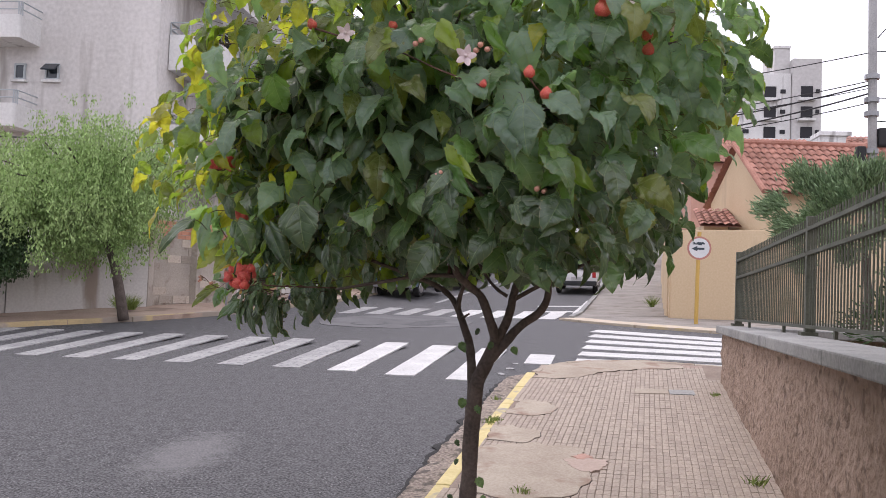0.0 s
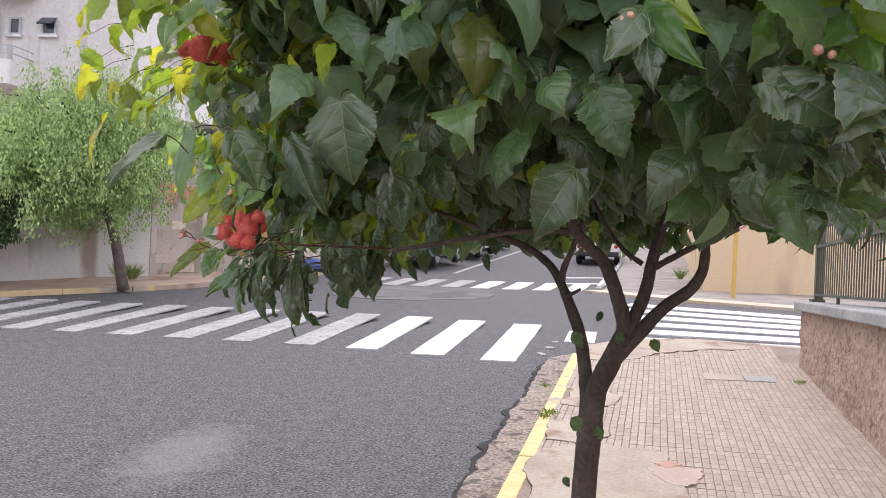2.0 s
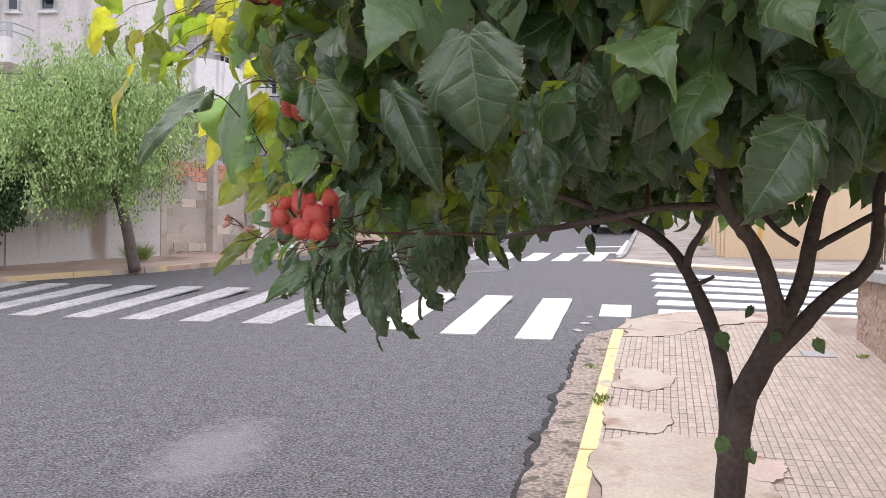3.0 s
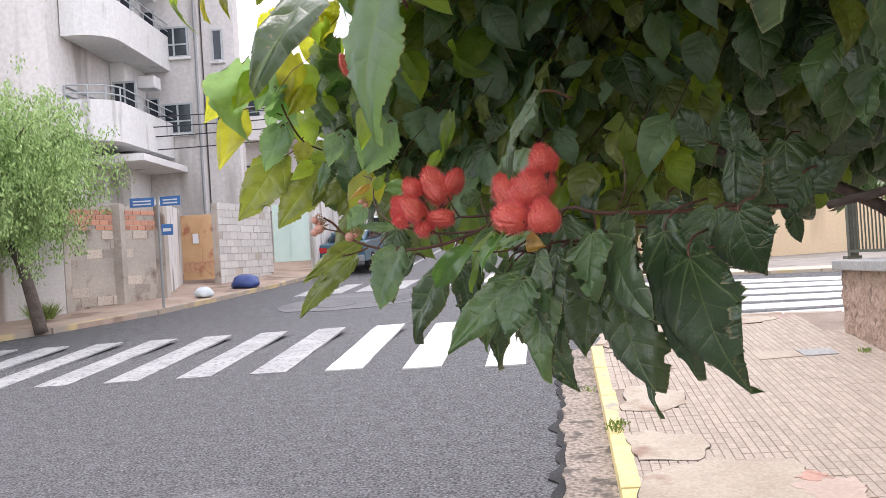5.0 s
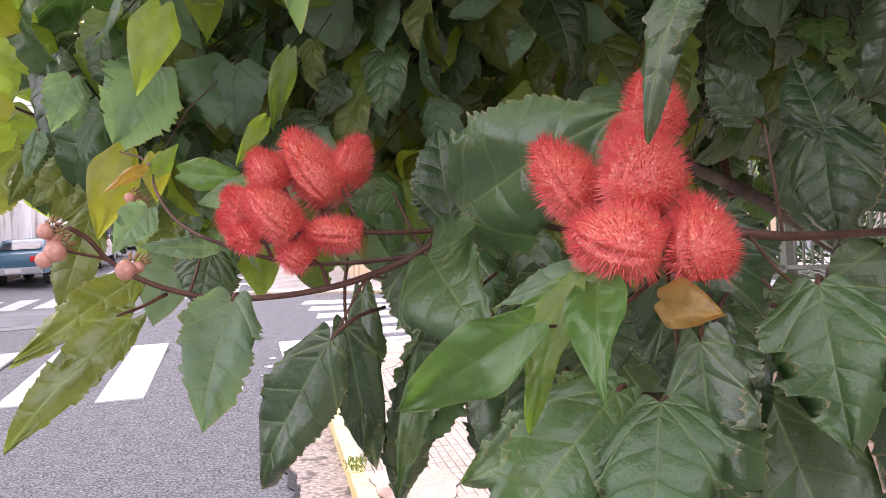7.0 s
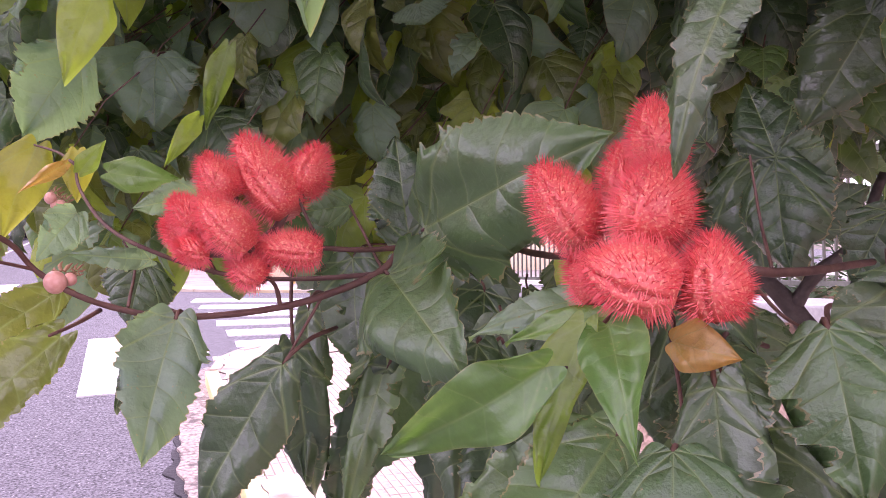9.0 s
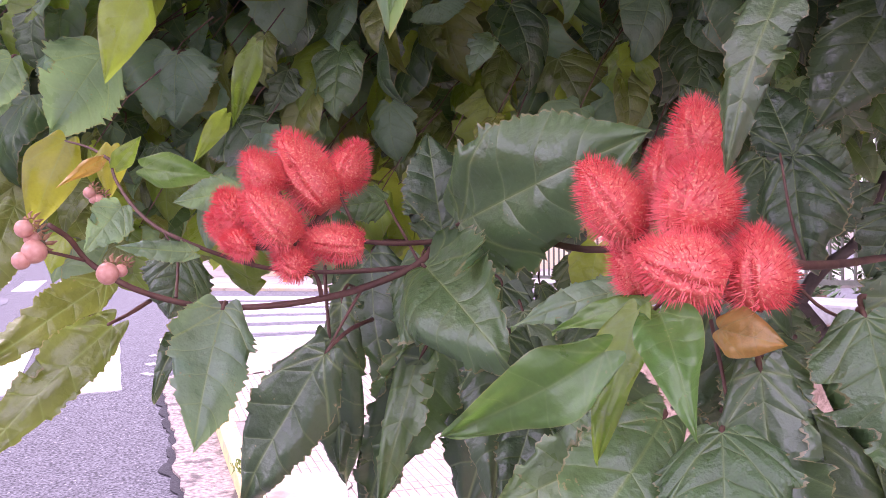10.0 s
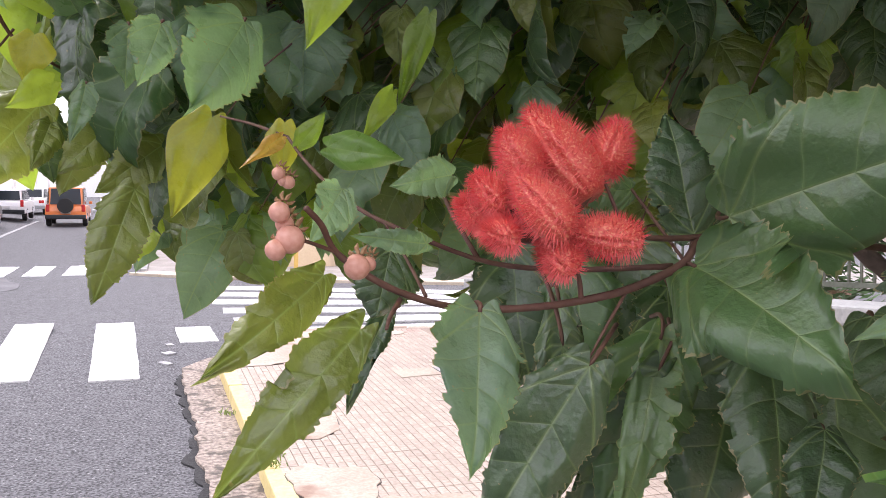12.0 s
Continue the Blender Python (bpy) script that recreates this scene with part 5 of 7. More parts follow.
twig(0.0013, [(-1.006, 5.127, 1.876), (-1.055, 5.116, 1.897), (-1.092, 5.11, 1.892)])
twig(0.0013, [(-1.014, 5.116, 1.939), (-1.055, 5.107, 1.95), (-1.092, 5.098, 1.956)])
twig(0.0013, [(-0.968, 5.138, 1.827), (-0.989, 5.138, 1.801), (-1.02, 5.135, 1.787)])
twig(0.0013, [(-0.908, 5.147, 1.789), (-0.92, 5.148, 1.766), (-0.943, 5.147, 1.749)])
twig(0.0198, [(0.109, 5.26, 2.18), (0.145, 5.295, 2.071), (0.19, 5.323, 1.974), (0.206, 5.319, 1.932), (0.329, 5.279, 1.941), (0.487, 5.258, 1.977), (0.698, 5.153, 2.034)])
twig(0.0121, [(0.204, 5.321, 1.927), (0.073, 5.352, 1.938), (-0.062, 5.377, 1.936), (-0.197, 5.387, 1.953), (-0.364, 5.4, 1.961), (-0.532, 5.389, 1.999)])
twig(0.0110, [(0.329, 5.279, 1.941), (0.265, 5.283, 1.845), (0.193, 5.22, 1.754), (0.175, 5.171, 1.631)])
twig(0.0110, [(0.204, 5.321, 1.927), (0.152, 5.306, 1.873), (0.086, 5.24, 1.772), (0.037, 5.155, 1.652)])
bud((-0.845, 4.488, 1.644), 0.0070)
bud((-0.85, 4.489, 1.657), 0.0052)
bud((-0.852, 4.488, 1.639), 0.0052)
bud((-0.846, 4.494, 1.651), 0.0046)
bud((-0.805, 4.504, 1.628), 0.0069)
bud((-0.797, 4.508, 1.629), 0.0040)
bud((-0.803, 4.667, 1.676), 0.0047)
bud((-0.796, 4.667, 1.67), 0.0047)
bud((-0.8, 4.667, 1.671), 0.0037)
bud((0.453, 3.543, 2.447), 0.0090)
bud((0.439, 3.545, 2.43), 0.0090)
bud((0.474, 3.547, 2.433), 0.0090)
bud((0.238, 3.616, 2.47), 0.0093)
bud((0.256, 3.617, 2.481), 0.0093)
bud((0.323, 3.494, 2.041), 0.0070)
bud((0.337, 3.496, 2.048), 0.0070)
bud((0.631, 3.538, 1.999), 0.0088)
bud((0.652, 3.538, 1.991), 0.0070)
flower((-0.024, 3.758, 2.541))
flower((0.411, 3.517, 2.408))
flower((1.09, 3.998, 2.606))
flower((0.915, 3.805, 2.628))
flower((-0.686, 4.239, 2.201))

for x, y, z, w, turn, tint in ((-0.48, 4.90, 1.60, 0.10, 20, "D"), (-0.43, 4.92, 1.58, 0.11, -25, "D"), (-0.45, 4.82, 1.60, 0.09, 10, "M"), (-0.36, 4.88, 1.58, 0.11, -10, "D"), (-0.37, 4.82, 1.61, 0.10, 30, "D"), (-0.38, 4.76, 1.57, 0.10, -20, "D"), (-0.36, 4.93, 1.55, 0.11, 15, "D")):
    hero_leaf((x, y, z), (x - 0.02 + 0.001 * turn, y - 0.03, z - 0.13), w, turn, tint, 0.3, 0.15)

# The rest of the crown: broad drooping leaves in an uneven shell. Yellow-green tints outside and above stand for young
# leaves and for backlight.
variants = [leaf_grid(1.0, w, 6, 16, 3.1 * k, 0.5 * rag, fold, curl, 0.1, 1.9) for k, (w, rag, fold, curl) in enumerate([(0.80, 0.1, 0.2, 0.5), (0.72, 0.3, 0.35, 0.9), (0.86, 0.2, 0.1, 0.4), (0.66, 0.0, 0.45, 1.0), (0.78, 0.5, 0.2, 0.7), (0.82, 0.1, 0.25, 1.2), (0.90, 0.3, 0.15, 0.8), (0.74, 0.1, 0.5, 1.3)])]
variants += [leaf_grid(1.0, w, 8, 28, 4.7 * k + 1.3, 0.02, fold, curl, 0.30, 2.25) for k, (w, fold, curl) in enumerate([(0.76, 0.2, 0.5), (0.70, 0.3, 0.9), (0.80, 0.1, 0.5), (0.64, 0.35, 0.9), (0.74, 0.2, 0.7), (0.78, 0.25, 1.1), (0.84, 0.15, 0.8), (0.68, 0.4, 1.2)])]
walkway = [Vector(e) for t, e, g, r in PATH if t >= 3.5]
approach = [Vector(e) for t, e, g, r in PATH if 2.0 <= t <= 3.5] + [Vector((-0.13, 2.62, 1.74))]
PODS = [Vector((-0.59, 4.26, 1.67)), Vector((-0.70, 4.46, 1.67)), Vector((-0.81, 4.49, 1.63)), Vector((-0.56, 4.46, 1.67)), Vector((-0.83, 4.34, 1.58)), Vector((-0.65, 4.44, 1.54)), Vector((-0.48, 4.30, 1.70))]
# Kept free of leaves: the camera's walk and its sight lines to the pods.
sight_gaps = [(a, b, 0.42) for a, b in zip(walkway, walkway[1:])] + [(w, p, 0.13) for w in walkway[1::2] for p in PODS]
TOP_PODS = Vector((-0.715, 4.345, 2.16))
sight_gaps += [(TOP_PODS + (Vector(e) - TOP_PODS).normalized() * 0.4, TOP_PODS, 0.075) for t, e, g, r in PATH if t in (1, 2)]


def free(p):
    """Whether a leaf may hang at p: clear of the camera's walk, and of its view of the pods."""
    for a, b, reach in sight_gaps:
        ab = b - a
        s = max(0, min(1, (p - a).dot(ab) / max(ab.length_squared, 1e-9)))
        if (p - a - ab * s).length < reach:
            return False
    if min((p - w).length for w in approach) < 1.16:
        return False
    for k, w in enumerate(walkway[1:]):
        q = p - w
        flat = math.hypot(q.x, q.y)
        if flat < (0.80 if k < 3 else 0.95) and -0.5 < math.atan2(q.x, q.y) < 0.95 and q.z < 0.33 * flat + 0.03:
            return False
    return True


def within(p, k):
    """Whether p lies inside the crown's shell shrunk to k."""
    q = p - CROWN
    return math.sqrt((q.x / RAD.x) ** 2 + (q.y / RAD.y) ** 2 + (q.z / RAD.z) ** 2) < k


placed = []
tries = 0
while len(placed) < 4500 and tries < 120000:
    tries += 1
    a, zz = rng.uniform(0, 2 * math.pi), rng.uniform(-0.62, 1.0)
    c = math.sqrt(1 - zz * zz)
    d = Vector((math.cos(a) * c, math.sin(a) * c, zz))
    lump = 1 + 0.16 * wobble(d.x * 2.1 + 5, d.y * 2.1, d.z * 2.1) + 0.07 * wobble(d.x * 6, d.y * 6, d.z * 6)
    deep = rng.random() ** 1.9
    k = lump * (1.0 - 0.55 * deep)
    p = CROWN + Vector((d.x * RAD.x, d.y * RAD.y, d.z * RAD.z)) * k
    floor_z = (1.755 if p.x > -0.3 and p.y < 4.55 else 1.72) + 0.05 * wobble(p.x * 3, p.y * 3) + (0.12 if -0.27 < p.x < 0.2 else 0)
    if p.z < floor_z or (p.z < 1.84 and math.hypot(p.x - 0.40, p.y - 4.8) < 0.38):
        continue
    if p.x > 1.03 + 0.61 * (p.z - 1.66) + 0.22 * (p.y - 4.8) + 0.10 * wobble(p.y * 4, p.z * 4):
        continue
    if p.z > 2.2 and p.x < -1.0 + (p.z - 2.3) * 0.63:
        continue
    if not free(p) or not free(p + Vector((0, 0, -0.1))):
        continue
    out = Vector((d.x / RAD.x, d.y / RAD.y, 0.5 * d.z / RAD.z + 0.15)).normalized()
    droop = rng.uniform(0.15, 1.15) * (1.0 if d.z < 0.5 else 0.6)
    tip = (Vector((out.x, out.y, 0)) * rng.uniform(0.35, 1.1) + Vector((rng.uniform(-0.9, 0.9), rng.uniform(-0.9, 0.9), -droop))).normalized()
    face = (out * 0.8 + Vector((0, 0, 1.1)) + Vector((rng.uniform(-1, 1), rng.uniform(-1, 1), rng.uniform(-0.6, 0.6)))).normalized()
    size = rng.uniform(0.085, 0.165)
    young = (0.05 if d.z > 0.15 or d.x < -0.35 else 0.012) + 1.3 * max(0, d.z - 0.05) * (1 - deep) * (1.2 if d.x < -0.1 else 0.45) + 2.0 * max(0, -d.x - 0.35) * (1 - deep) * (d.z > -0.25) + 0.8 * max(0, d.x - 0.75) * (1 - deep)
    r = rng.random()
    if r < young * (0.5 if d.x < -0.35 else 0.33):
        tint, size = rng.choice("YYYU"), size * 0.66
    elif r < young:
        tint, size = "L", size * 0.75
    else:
        # Light put into the tint: pale leaves above 2.12 m, dark ones below.
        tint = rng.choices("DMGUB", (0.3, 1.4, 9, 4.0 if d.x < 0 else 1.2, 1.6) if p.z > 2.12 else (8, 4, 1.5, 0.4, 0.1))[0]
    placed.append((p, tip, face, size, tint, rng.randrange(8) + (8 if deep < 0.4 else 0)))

# Leaves inside the crown, behind the pods.
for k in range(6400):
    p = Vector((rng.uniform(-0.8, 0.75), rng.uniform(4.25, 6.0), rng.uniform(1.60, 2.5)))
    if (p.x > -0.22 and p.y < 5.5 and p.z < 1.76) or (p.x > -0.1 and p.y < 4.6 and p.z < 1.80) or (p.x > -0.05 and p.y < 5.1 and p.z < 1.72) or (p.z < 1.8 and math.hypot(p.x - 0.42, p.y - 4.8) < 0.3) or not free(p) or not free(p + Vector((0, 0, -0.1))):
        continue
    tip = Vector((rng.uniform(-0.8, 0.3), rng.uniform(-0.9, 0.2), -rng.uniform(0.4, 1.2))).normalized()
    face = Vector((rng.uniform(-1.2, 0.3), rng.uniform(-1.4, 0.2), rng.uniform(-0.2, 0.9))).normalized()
    # Tints carry the light: pale left of -0.15, dark as in shade right of it.
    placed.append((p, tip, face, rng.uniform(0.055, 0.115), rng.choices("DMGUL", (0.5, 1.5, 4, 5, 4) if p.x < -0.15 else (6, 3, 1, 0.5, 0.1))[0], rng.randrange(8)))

# Extra leaves inside the crown over the pods, added to block light from them.
for k in range(620):
    p = Vector((rng.uniform(-0.55, 0.6), rng.uniform(3.95, 5.0), rng.uniform(2.22, 2.5)))
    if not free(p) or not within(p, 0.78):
        continue
    tip = Vector((rng.uniform(-0.7, 0.7), rng.uniform(-0.9, 0.5), -rng.uniform(0.1, 0.6))).normalized()
    placed.append((p, tip, Vector((rng.uniform(-0.6, 0.6), rng.uniform(-0.6, 0.6), 1)).normalized(), rng.uniform(0.1, 0.16), rng.choice("DMM"), rng.randrange(8)))

# Unseen roof of broad leaves, added to shade the walk's end.
for k in range(700):
    p = Vector((rng.uniform(-0.6, 0.5), rng.uniform(3.75, 4.75), rng.uniform(2.24, 2.62)))
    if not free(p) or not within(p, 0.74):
        continue
    tip = Vector((rng.uniform(-0.8, 0.8), rng.uniform(-0.9, 0.5), -rng.uniform(0.0, 0.5))).normalized()
    placed.append((p, tip, Vector((rng.uniform(-0.5, 0.5), rng.uniform(-0.5, 0.5), 1)).normalized(), rng.uniform(0.11, 0.17), rng.choice("DDM"), rng.randrange(8)))

# Those nearest the walk are single leaves, the rest one mass.
placed.sort(key=lambda q: min((q[0] - w).length for w in walkway))
shared = {}
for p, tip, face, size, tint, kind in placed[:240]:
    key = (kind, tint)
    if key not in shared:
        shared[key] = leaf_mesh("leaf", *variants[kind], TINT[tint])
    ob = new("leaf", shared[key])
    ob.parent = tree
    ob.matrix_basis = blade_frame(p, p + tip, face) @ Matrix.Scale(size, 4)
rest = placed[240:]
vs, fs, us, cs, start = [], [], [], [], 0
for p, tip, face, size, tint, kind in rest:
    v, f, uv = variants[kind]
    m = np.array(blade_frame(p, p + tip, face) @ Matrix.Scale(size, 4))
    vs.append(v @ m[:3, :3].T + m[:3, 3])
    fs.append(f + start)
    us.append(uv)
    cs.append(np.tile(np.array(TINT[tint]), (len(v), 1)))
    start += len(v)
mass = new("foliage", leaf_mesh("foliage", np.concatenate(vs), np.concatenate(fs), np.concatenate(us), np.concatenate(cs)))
mass.parent = tree
tagged(mass, "dense dark green foliage", kind="stuff")
# Thin leaf stalks of the outer leaves.
bm = bmesh.new()
for p, tip, face, size, tint, kind in placed[::2]:
    q = p - tip * 0.02 + (CROWN - p).normalized() * 0.09 + Vector((0, 0, 0.03))
    add_tube(bm, [p, p.lerp(q, 0.5) + Vector((0, 0, 0.012)), q], [0.0009, 0.0010, 0.0012], 3, False)
tagged(part("stalk_tangle", bm, M["twig"], tree), kind="stuff")
# Small shoots on the trunk
for k, (x, y, z) in enumerate([(0.240, 4.800, 0.930), (0.370, 4.780, 0.690), (0.340, 4.780, 0.770), (0.250, 4.780, 0.850), (0.330, 4.780, 1.090), (0.280, 4.770, 1.120), (0.210, 4.780, 0.690), (0.400, 4.800, 1.370), (0.260, 4.780, 1.370), (0.340, 4.800, 1.430), (0.490, 4.820, 1.350)]):
    key = (k % 8, "M" if k % 3 else "D")
    if key not in shared:
        shared[key] = leaf_mesh("leaf", *variants[key[0]], TINT[key[1]])
    ob = new("leaf", shared[key])
    ob.parent = tree
    x, y = x + 0.03, y - 0.135
    ob.matrix_basis = blade_frame(Vector((x, y, z)), Vector((x + 0.03 * (-1) ** k, y - 0.02, z - 0.05)), Vector((0, -1, 0.4))) @ Matrix.Scale(0.032 + 0.009 * (k % 3), 4)

# ---- wall with fence beside the pavement ----
def up(x, y, z):
    return SLOPE @ Vector((x, y, z))


LEDGE = 1.62


def ledge(y):
    """The coping climbs a little towards the first eye."""
    return LEDGE + 0.016 * (10.4 - y)


def climb(bm):
    for v in bm.verts:
        v.co.z += ledge(v.co.y) - LEDGE
    return bm


wall = setting(new("wall_garden"))
bm = bmesh.new()
ys = np.arange(-6.0, 10.95, 0.07)
rows = []
for y in ys:
    p = up(wall_x(y), y, 0.0)
    col = []
    n = 30
    for k in range(n + 1):
        z = p.z + (ledge(p.y) - 0.08 - p.z) * k / n
        col.append(bm.verts.new((p.x + 0.012 * wobble(p.y * 9, z * 9) + 0.016 * wobble(p.y * 22, z * 22, 3), p.y, z)))
    rows.append(col)
for a, b in zip(rows, rows[1:]):
    for k in range(len(a) - 1):
        bm.faces.new((a[k], a[k + 1], b[k + 1], b[k]))
last = rows[-1]
side = [bm.verts.new((v.co.x + 3.5, v.co.y - 1.2, v.co.z)) for v in last]
for k in range(len(last) - 1):
    bm.faces.new((last[k], last[k + 1], side[k + 1], side[k]))
part("wall_face", bm, M["roughcast"], wall, "brown roughcast wall face", True)
e0, e1 = up(wall_x(-6), -6, 0), up(wall_x(10.95), 10.95, 0)
ang = math.atan2(e1.x - e0.x, e1.y - e0.y)
for k in range(9):
    a = Vector((e0.x, e0.y, 0)).lerp(Vector((e1.x, e1.y, 0)), k / 9)
    b = Vector((e0.x, e0.y, 0)).lerp(Vector((e1.x, e1.y, 0)), (k + 1) / 9)
    ln = (b - a).length
    m = Matrix.Translation(a) @ Matrix.Rotation(-ang, 4, "Z")
    part("coping_slab", climb(box(-0.06, 0.42, 0.003, ln - 0.003 + (0.06 if k == 8 else 0), LEDGE - 0.085, LEDGE, 0.012, m)), M["coping"], wall)
m = Matrix.Translation((e1.x, e1.y, 0)) @ Matrix.Rotation(-ang, 4, "Z")
part("coping_slab", climb(box(0.425, 3.6, -0.4, 0.06, LEDGE - 0.085, LEDGE, 0.012, m @ Matrix.Rotation(radians(-12), 4, "Z"))), M["coping"], wall)

fence = tagged(new("fence"), "dark grey steel bar fence standing on the wall coping", "fence")
f0, f1 = Vector((2.60, 5.0, 0)), Vector((2.86, 11.2, 0))
f00 = f0 - (f1 - f0) * 1.4
length = (f1 - f00).length
fm = Matrix.Translation((f00.x, f00.y, 0)) @ Matrix.Rotation(-math.atan2(f1.x - f00.x, f1.y - f00.y), 4, "Z")
fence.matrix_basis = fm


def fence_top(s):
    return 2.455 + 0.047 * (length - s)


def fence_foot(s):
    return LEDGE + 0.016 * (length - s - 0.8)


bar = box(-0.0055, 0.0055, -0.0055, 0.0055, 0, 1)
bar_me = bpy.data.meshes.new("bar")
bar.to_mesh(bar_me)
bar.free()
bar_me.materials.append(M["fence"])
n_bars = int(length / 0.075)
for k in range(n_bars):
    s = length - 0.06 - 0.075 * k
    b = new("bar", bar_me)
    b.parent = fence
    b.matrix_basis = Matrix.Translation((0.004 * wobble(k * 2.0), s, fence_foot(s) + 0.07)) @ Matrix.Diagonal((1, 1, fence_top(s) - fence_foot(s) - 0.07, 1))
for dz0, dz1 in ((-0.07, -0.10), (-0.27, -0.30)):
    bm = bmesh.new()
    vs = add_box(bm, -0.02, 0.02, 0, length, 0, 0.03)
    for v in vs:
        v.co.z += fence_top(v.co.y) + dz1
    part("rail", bm, M["fence"], fence)
bm = box(-0.02, 0.02, 0, length, 0.06, 0.085)
for v in bm.verts:
    v.co.z += fence_foot(v.co.y)
part("rail", bm, M["fence"], fence)
for s in (length - 0.02, length - 3.2, length - 6.4, length - 9.6):
    bm = box(-0.02, 0.06, s - 0.03, s + 0.03, fence_foot(s) + 0.001, fence_top(s) + 0.02, 0.004)
    add_box(bm, -0.055, 0.075, s - 0.055, s + 0.055, fence_foot(s) + 0.001, fence_foot(s) + 0.03)
    part("post", bm, M["fence"], fence)
for k in range(10):
    s = length - 0.8 - 1.6 * k
    part("foot", box(-0.012, 0.012, s - 0.02, s + 0.02, fence_foot(s) + 0.001, fence_foot(s) + 0.065), M["fence"], fence)


# ---- plants ----
def leaf_cloud(points, size, droop, seed, ratio=0.35):
    """Many narrow leaflets about the points, as one mesh."""
    r = random.Random(seed)
    verts, faces = [], []
    for p, d in points:
        p = Vector(p)
        d = (Vector(d) + Vector((r.uniform(-1, 1), r.uniform(-1, 1), r.uniform(-1, 1) - droop)) * 0.7).normalized()
        s = d.orthogonal().normalized()
        s = Matrix.Rotation(r.uniform(0, 6.28), 3, d) @ s
        ln = size * r.uniform(0.6, 1.3)
        w = ln * ratio
        k = len(verts)
        verts += [p, p + d * ln * 0.5 + s * w, p + d * ln, p + d * ln * 0.5 - s * w]
        faces.append((k, k + 1, k + 2, k + 3))
    me = bpy.data.meshes.new("crown")
    me.from_pydata(verts, [], faces)
    return me


def weeping_tree(m, height, spread, lean, label, seed, mat):
    t = thing("street_tree", m, label, "tree", "street trees")
    r = random.Random(seed)
    top = Vector((lean, 0, height * 0.42))
    line = curve_through([(0, 0, -0.1), (lean * 0.2, 0, height * 0.15), (lean * 0.5, 0.05, height * 0.3), top], 4)
    part("trunk", tube(line, [0.11 - 0.04 * k / len(line) for k in range(len(line))], 9), M["bark"], t, smooth=True)
    pts = []
    for k in range(16):
        a, e = r.uniform(0, 6.28), r.uniform(0.35, 1.4)
        end = top + Vector((math.cos(a) * math.cos(e) * spread, math.sin(a) * math.cos(e) * spread, math.sin(e) * height * 0.40))
        mid = top.lerp(end, 0.5) + Vector((0, 0, 0.25))
        bl = curve_through([top + Vector((0, 0, -0.1)), mid, end], 4)
        part("branch", tube(bl, [0.045 - 0.035 * j / len(bl) for j in range(len(bl))], 5), M["bark"], t)
        for j in range(78):
            c = bl[r.randrange(2, len(bl))] + Vector((r.gauss(0, 0.36), r.gauss(0, 0.36), r.gauss(0, 0.26))) * spread * 0.6
            drop = r.uniform(0.35, 1.0) * (1.0 if c.z < height * 0.75 else 0.6)
            for i in range(int(72 * drop / 0.5)):
                q = c + Vector((r.gauss(0, 0.085), r.gauss(0, 0.085), -drop * r.random()))
                if q.z > height * 0.16:
                    pts.append((q, (0, 0, -0.6)))
    me = leaf_cloud(pts, 0.07, 0.6, seed, 0.22)
    me.materials.append(mat)
    c = new("crown", me)
    c.parent = t
    return t


weeping_tree(foot(-7.65, 17.1, KERB, 0), 4.3, 2.3, -0.8, "pale green weeping pepper tree with a crooked trunk at the kerb", 5, M["feathery"])
weeping_tree(foot(-9.95, 15.9, KERB, 40), 2.9, 0.8, -0.2, "darker street tree with a thin trunk at the kerb", 8, M["street_leaf"])


def shrub(m, radius, height, label, seed, mat, n=5000, size=0.16, category="shrub"):
    t = thing("shrub", m, label, category)
    r = random.Random(seed)
    part("trunk", tube([(0, 0, -0.2), (0.05, 0, height * 0.4), (0, 0.05, height * 0.7)], [0.06, 0.05, 0.02], 7), M["bark"], t)
    pts = []
    tufts = []
    for k in range(90):
        a, e = r.uniform(0, 6.28), r.uniform(-0.3, 1.45)
        d = Vector((math.cos(a) * math.cos(e), math.sin(a) * math.cos(e), math.sin(e)))
        tufts.append((Vector((0, 0, height * 0.62)) + Vector((d.x * radius, d.y * radius, d.z * height * 0.36)) * r.uniform(0.55, 1.05), d))
    for k in range(n):
        c, d = tufts[k % 90]
        pts.append((c + Vector((r.gauss(0, 0.07), r.gauss(0, 0.07), r.gauss(0, 0.06))), d * 1.2))
    me = leaf_cloud(pts, size, -0.2, seed, 0.10)
    me.materials.append(mat)
    c = new("crown", me)
    c.parent = t
    return t


shrub(pose(4.35, 11.4, 0.95), 1.25, 2.75, "dark conifer shrub with tufted twigs in the garden behind the fence", 3, M["conifer"], 36000, 0.085)
shrub(pose(3.75, 8.6, 0.9), 0.45, 1.25, "leafy garden bush behind the bars of the fence", 4, M["street_leaf"], 1500, 0.10)
rose = shrub(pose(3.7, 7.3, 0.8), 0.5, 1.5, "garden bush with small red flowers behind the fence", 6, M["street_leaf"], 1800, 0.10)
for k in range(6):
    bm = bmesh.new()
    bmesh.ops.create_icosphere(bm, subdivisions=1, radius=0.028)
    q = part("flower", bm, M["red_flower"], rose, "small red flower")
    q.location = (-0.35 + 0.12 * k, -0.3 + 0.1 * wobble(k * 3.0), 1.05 + 0.16 * wobble(k * 1.7))
garden = setting(finish("ground_garden", slab([(2.75, -10), (2.95, 11), (14, 7.5), (14, -10)], 0.2, 1.05), M["earth"]))


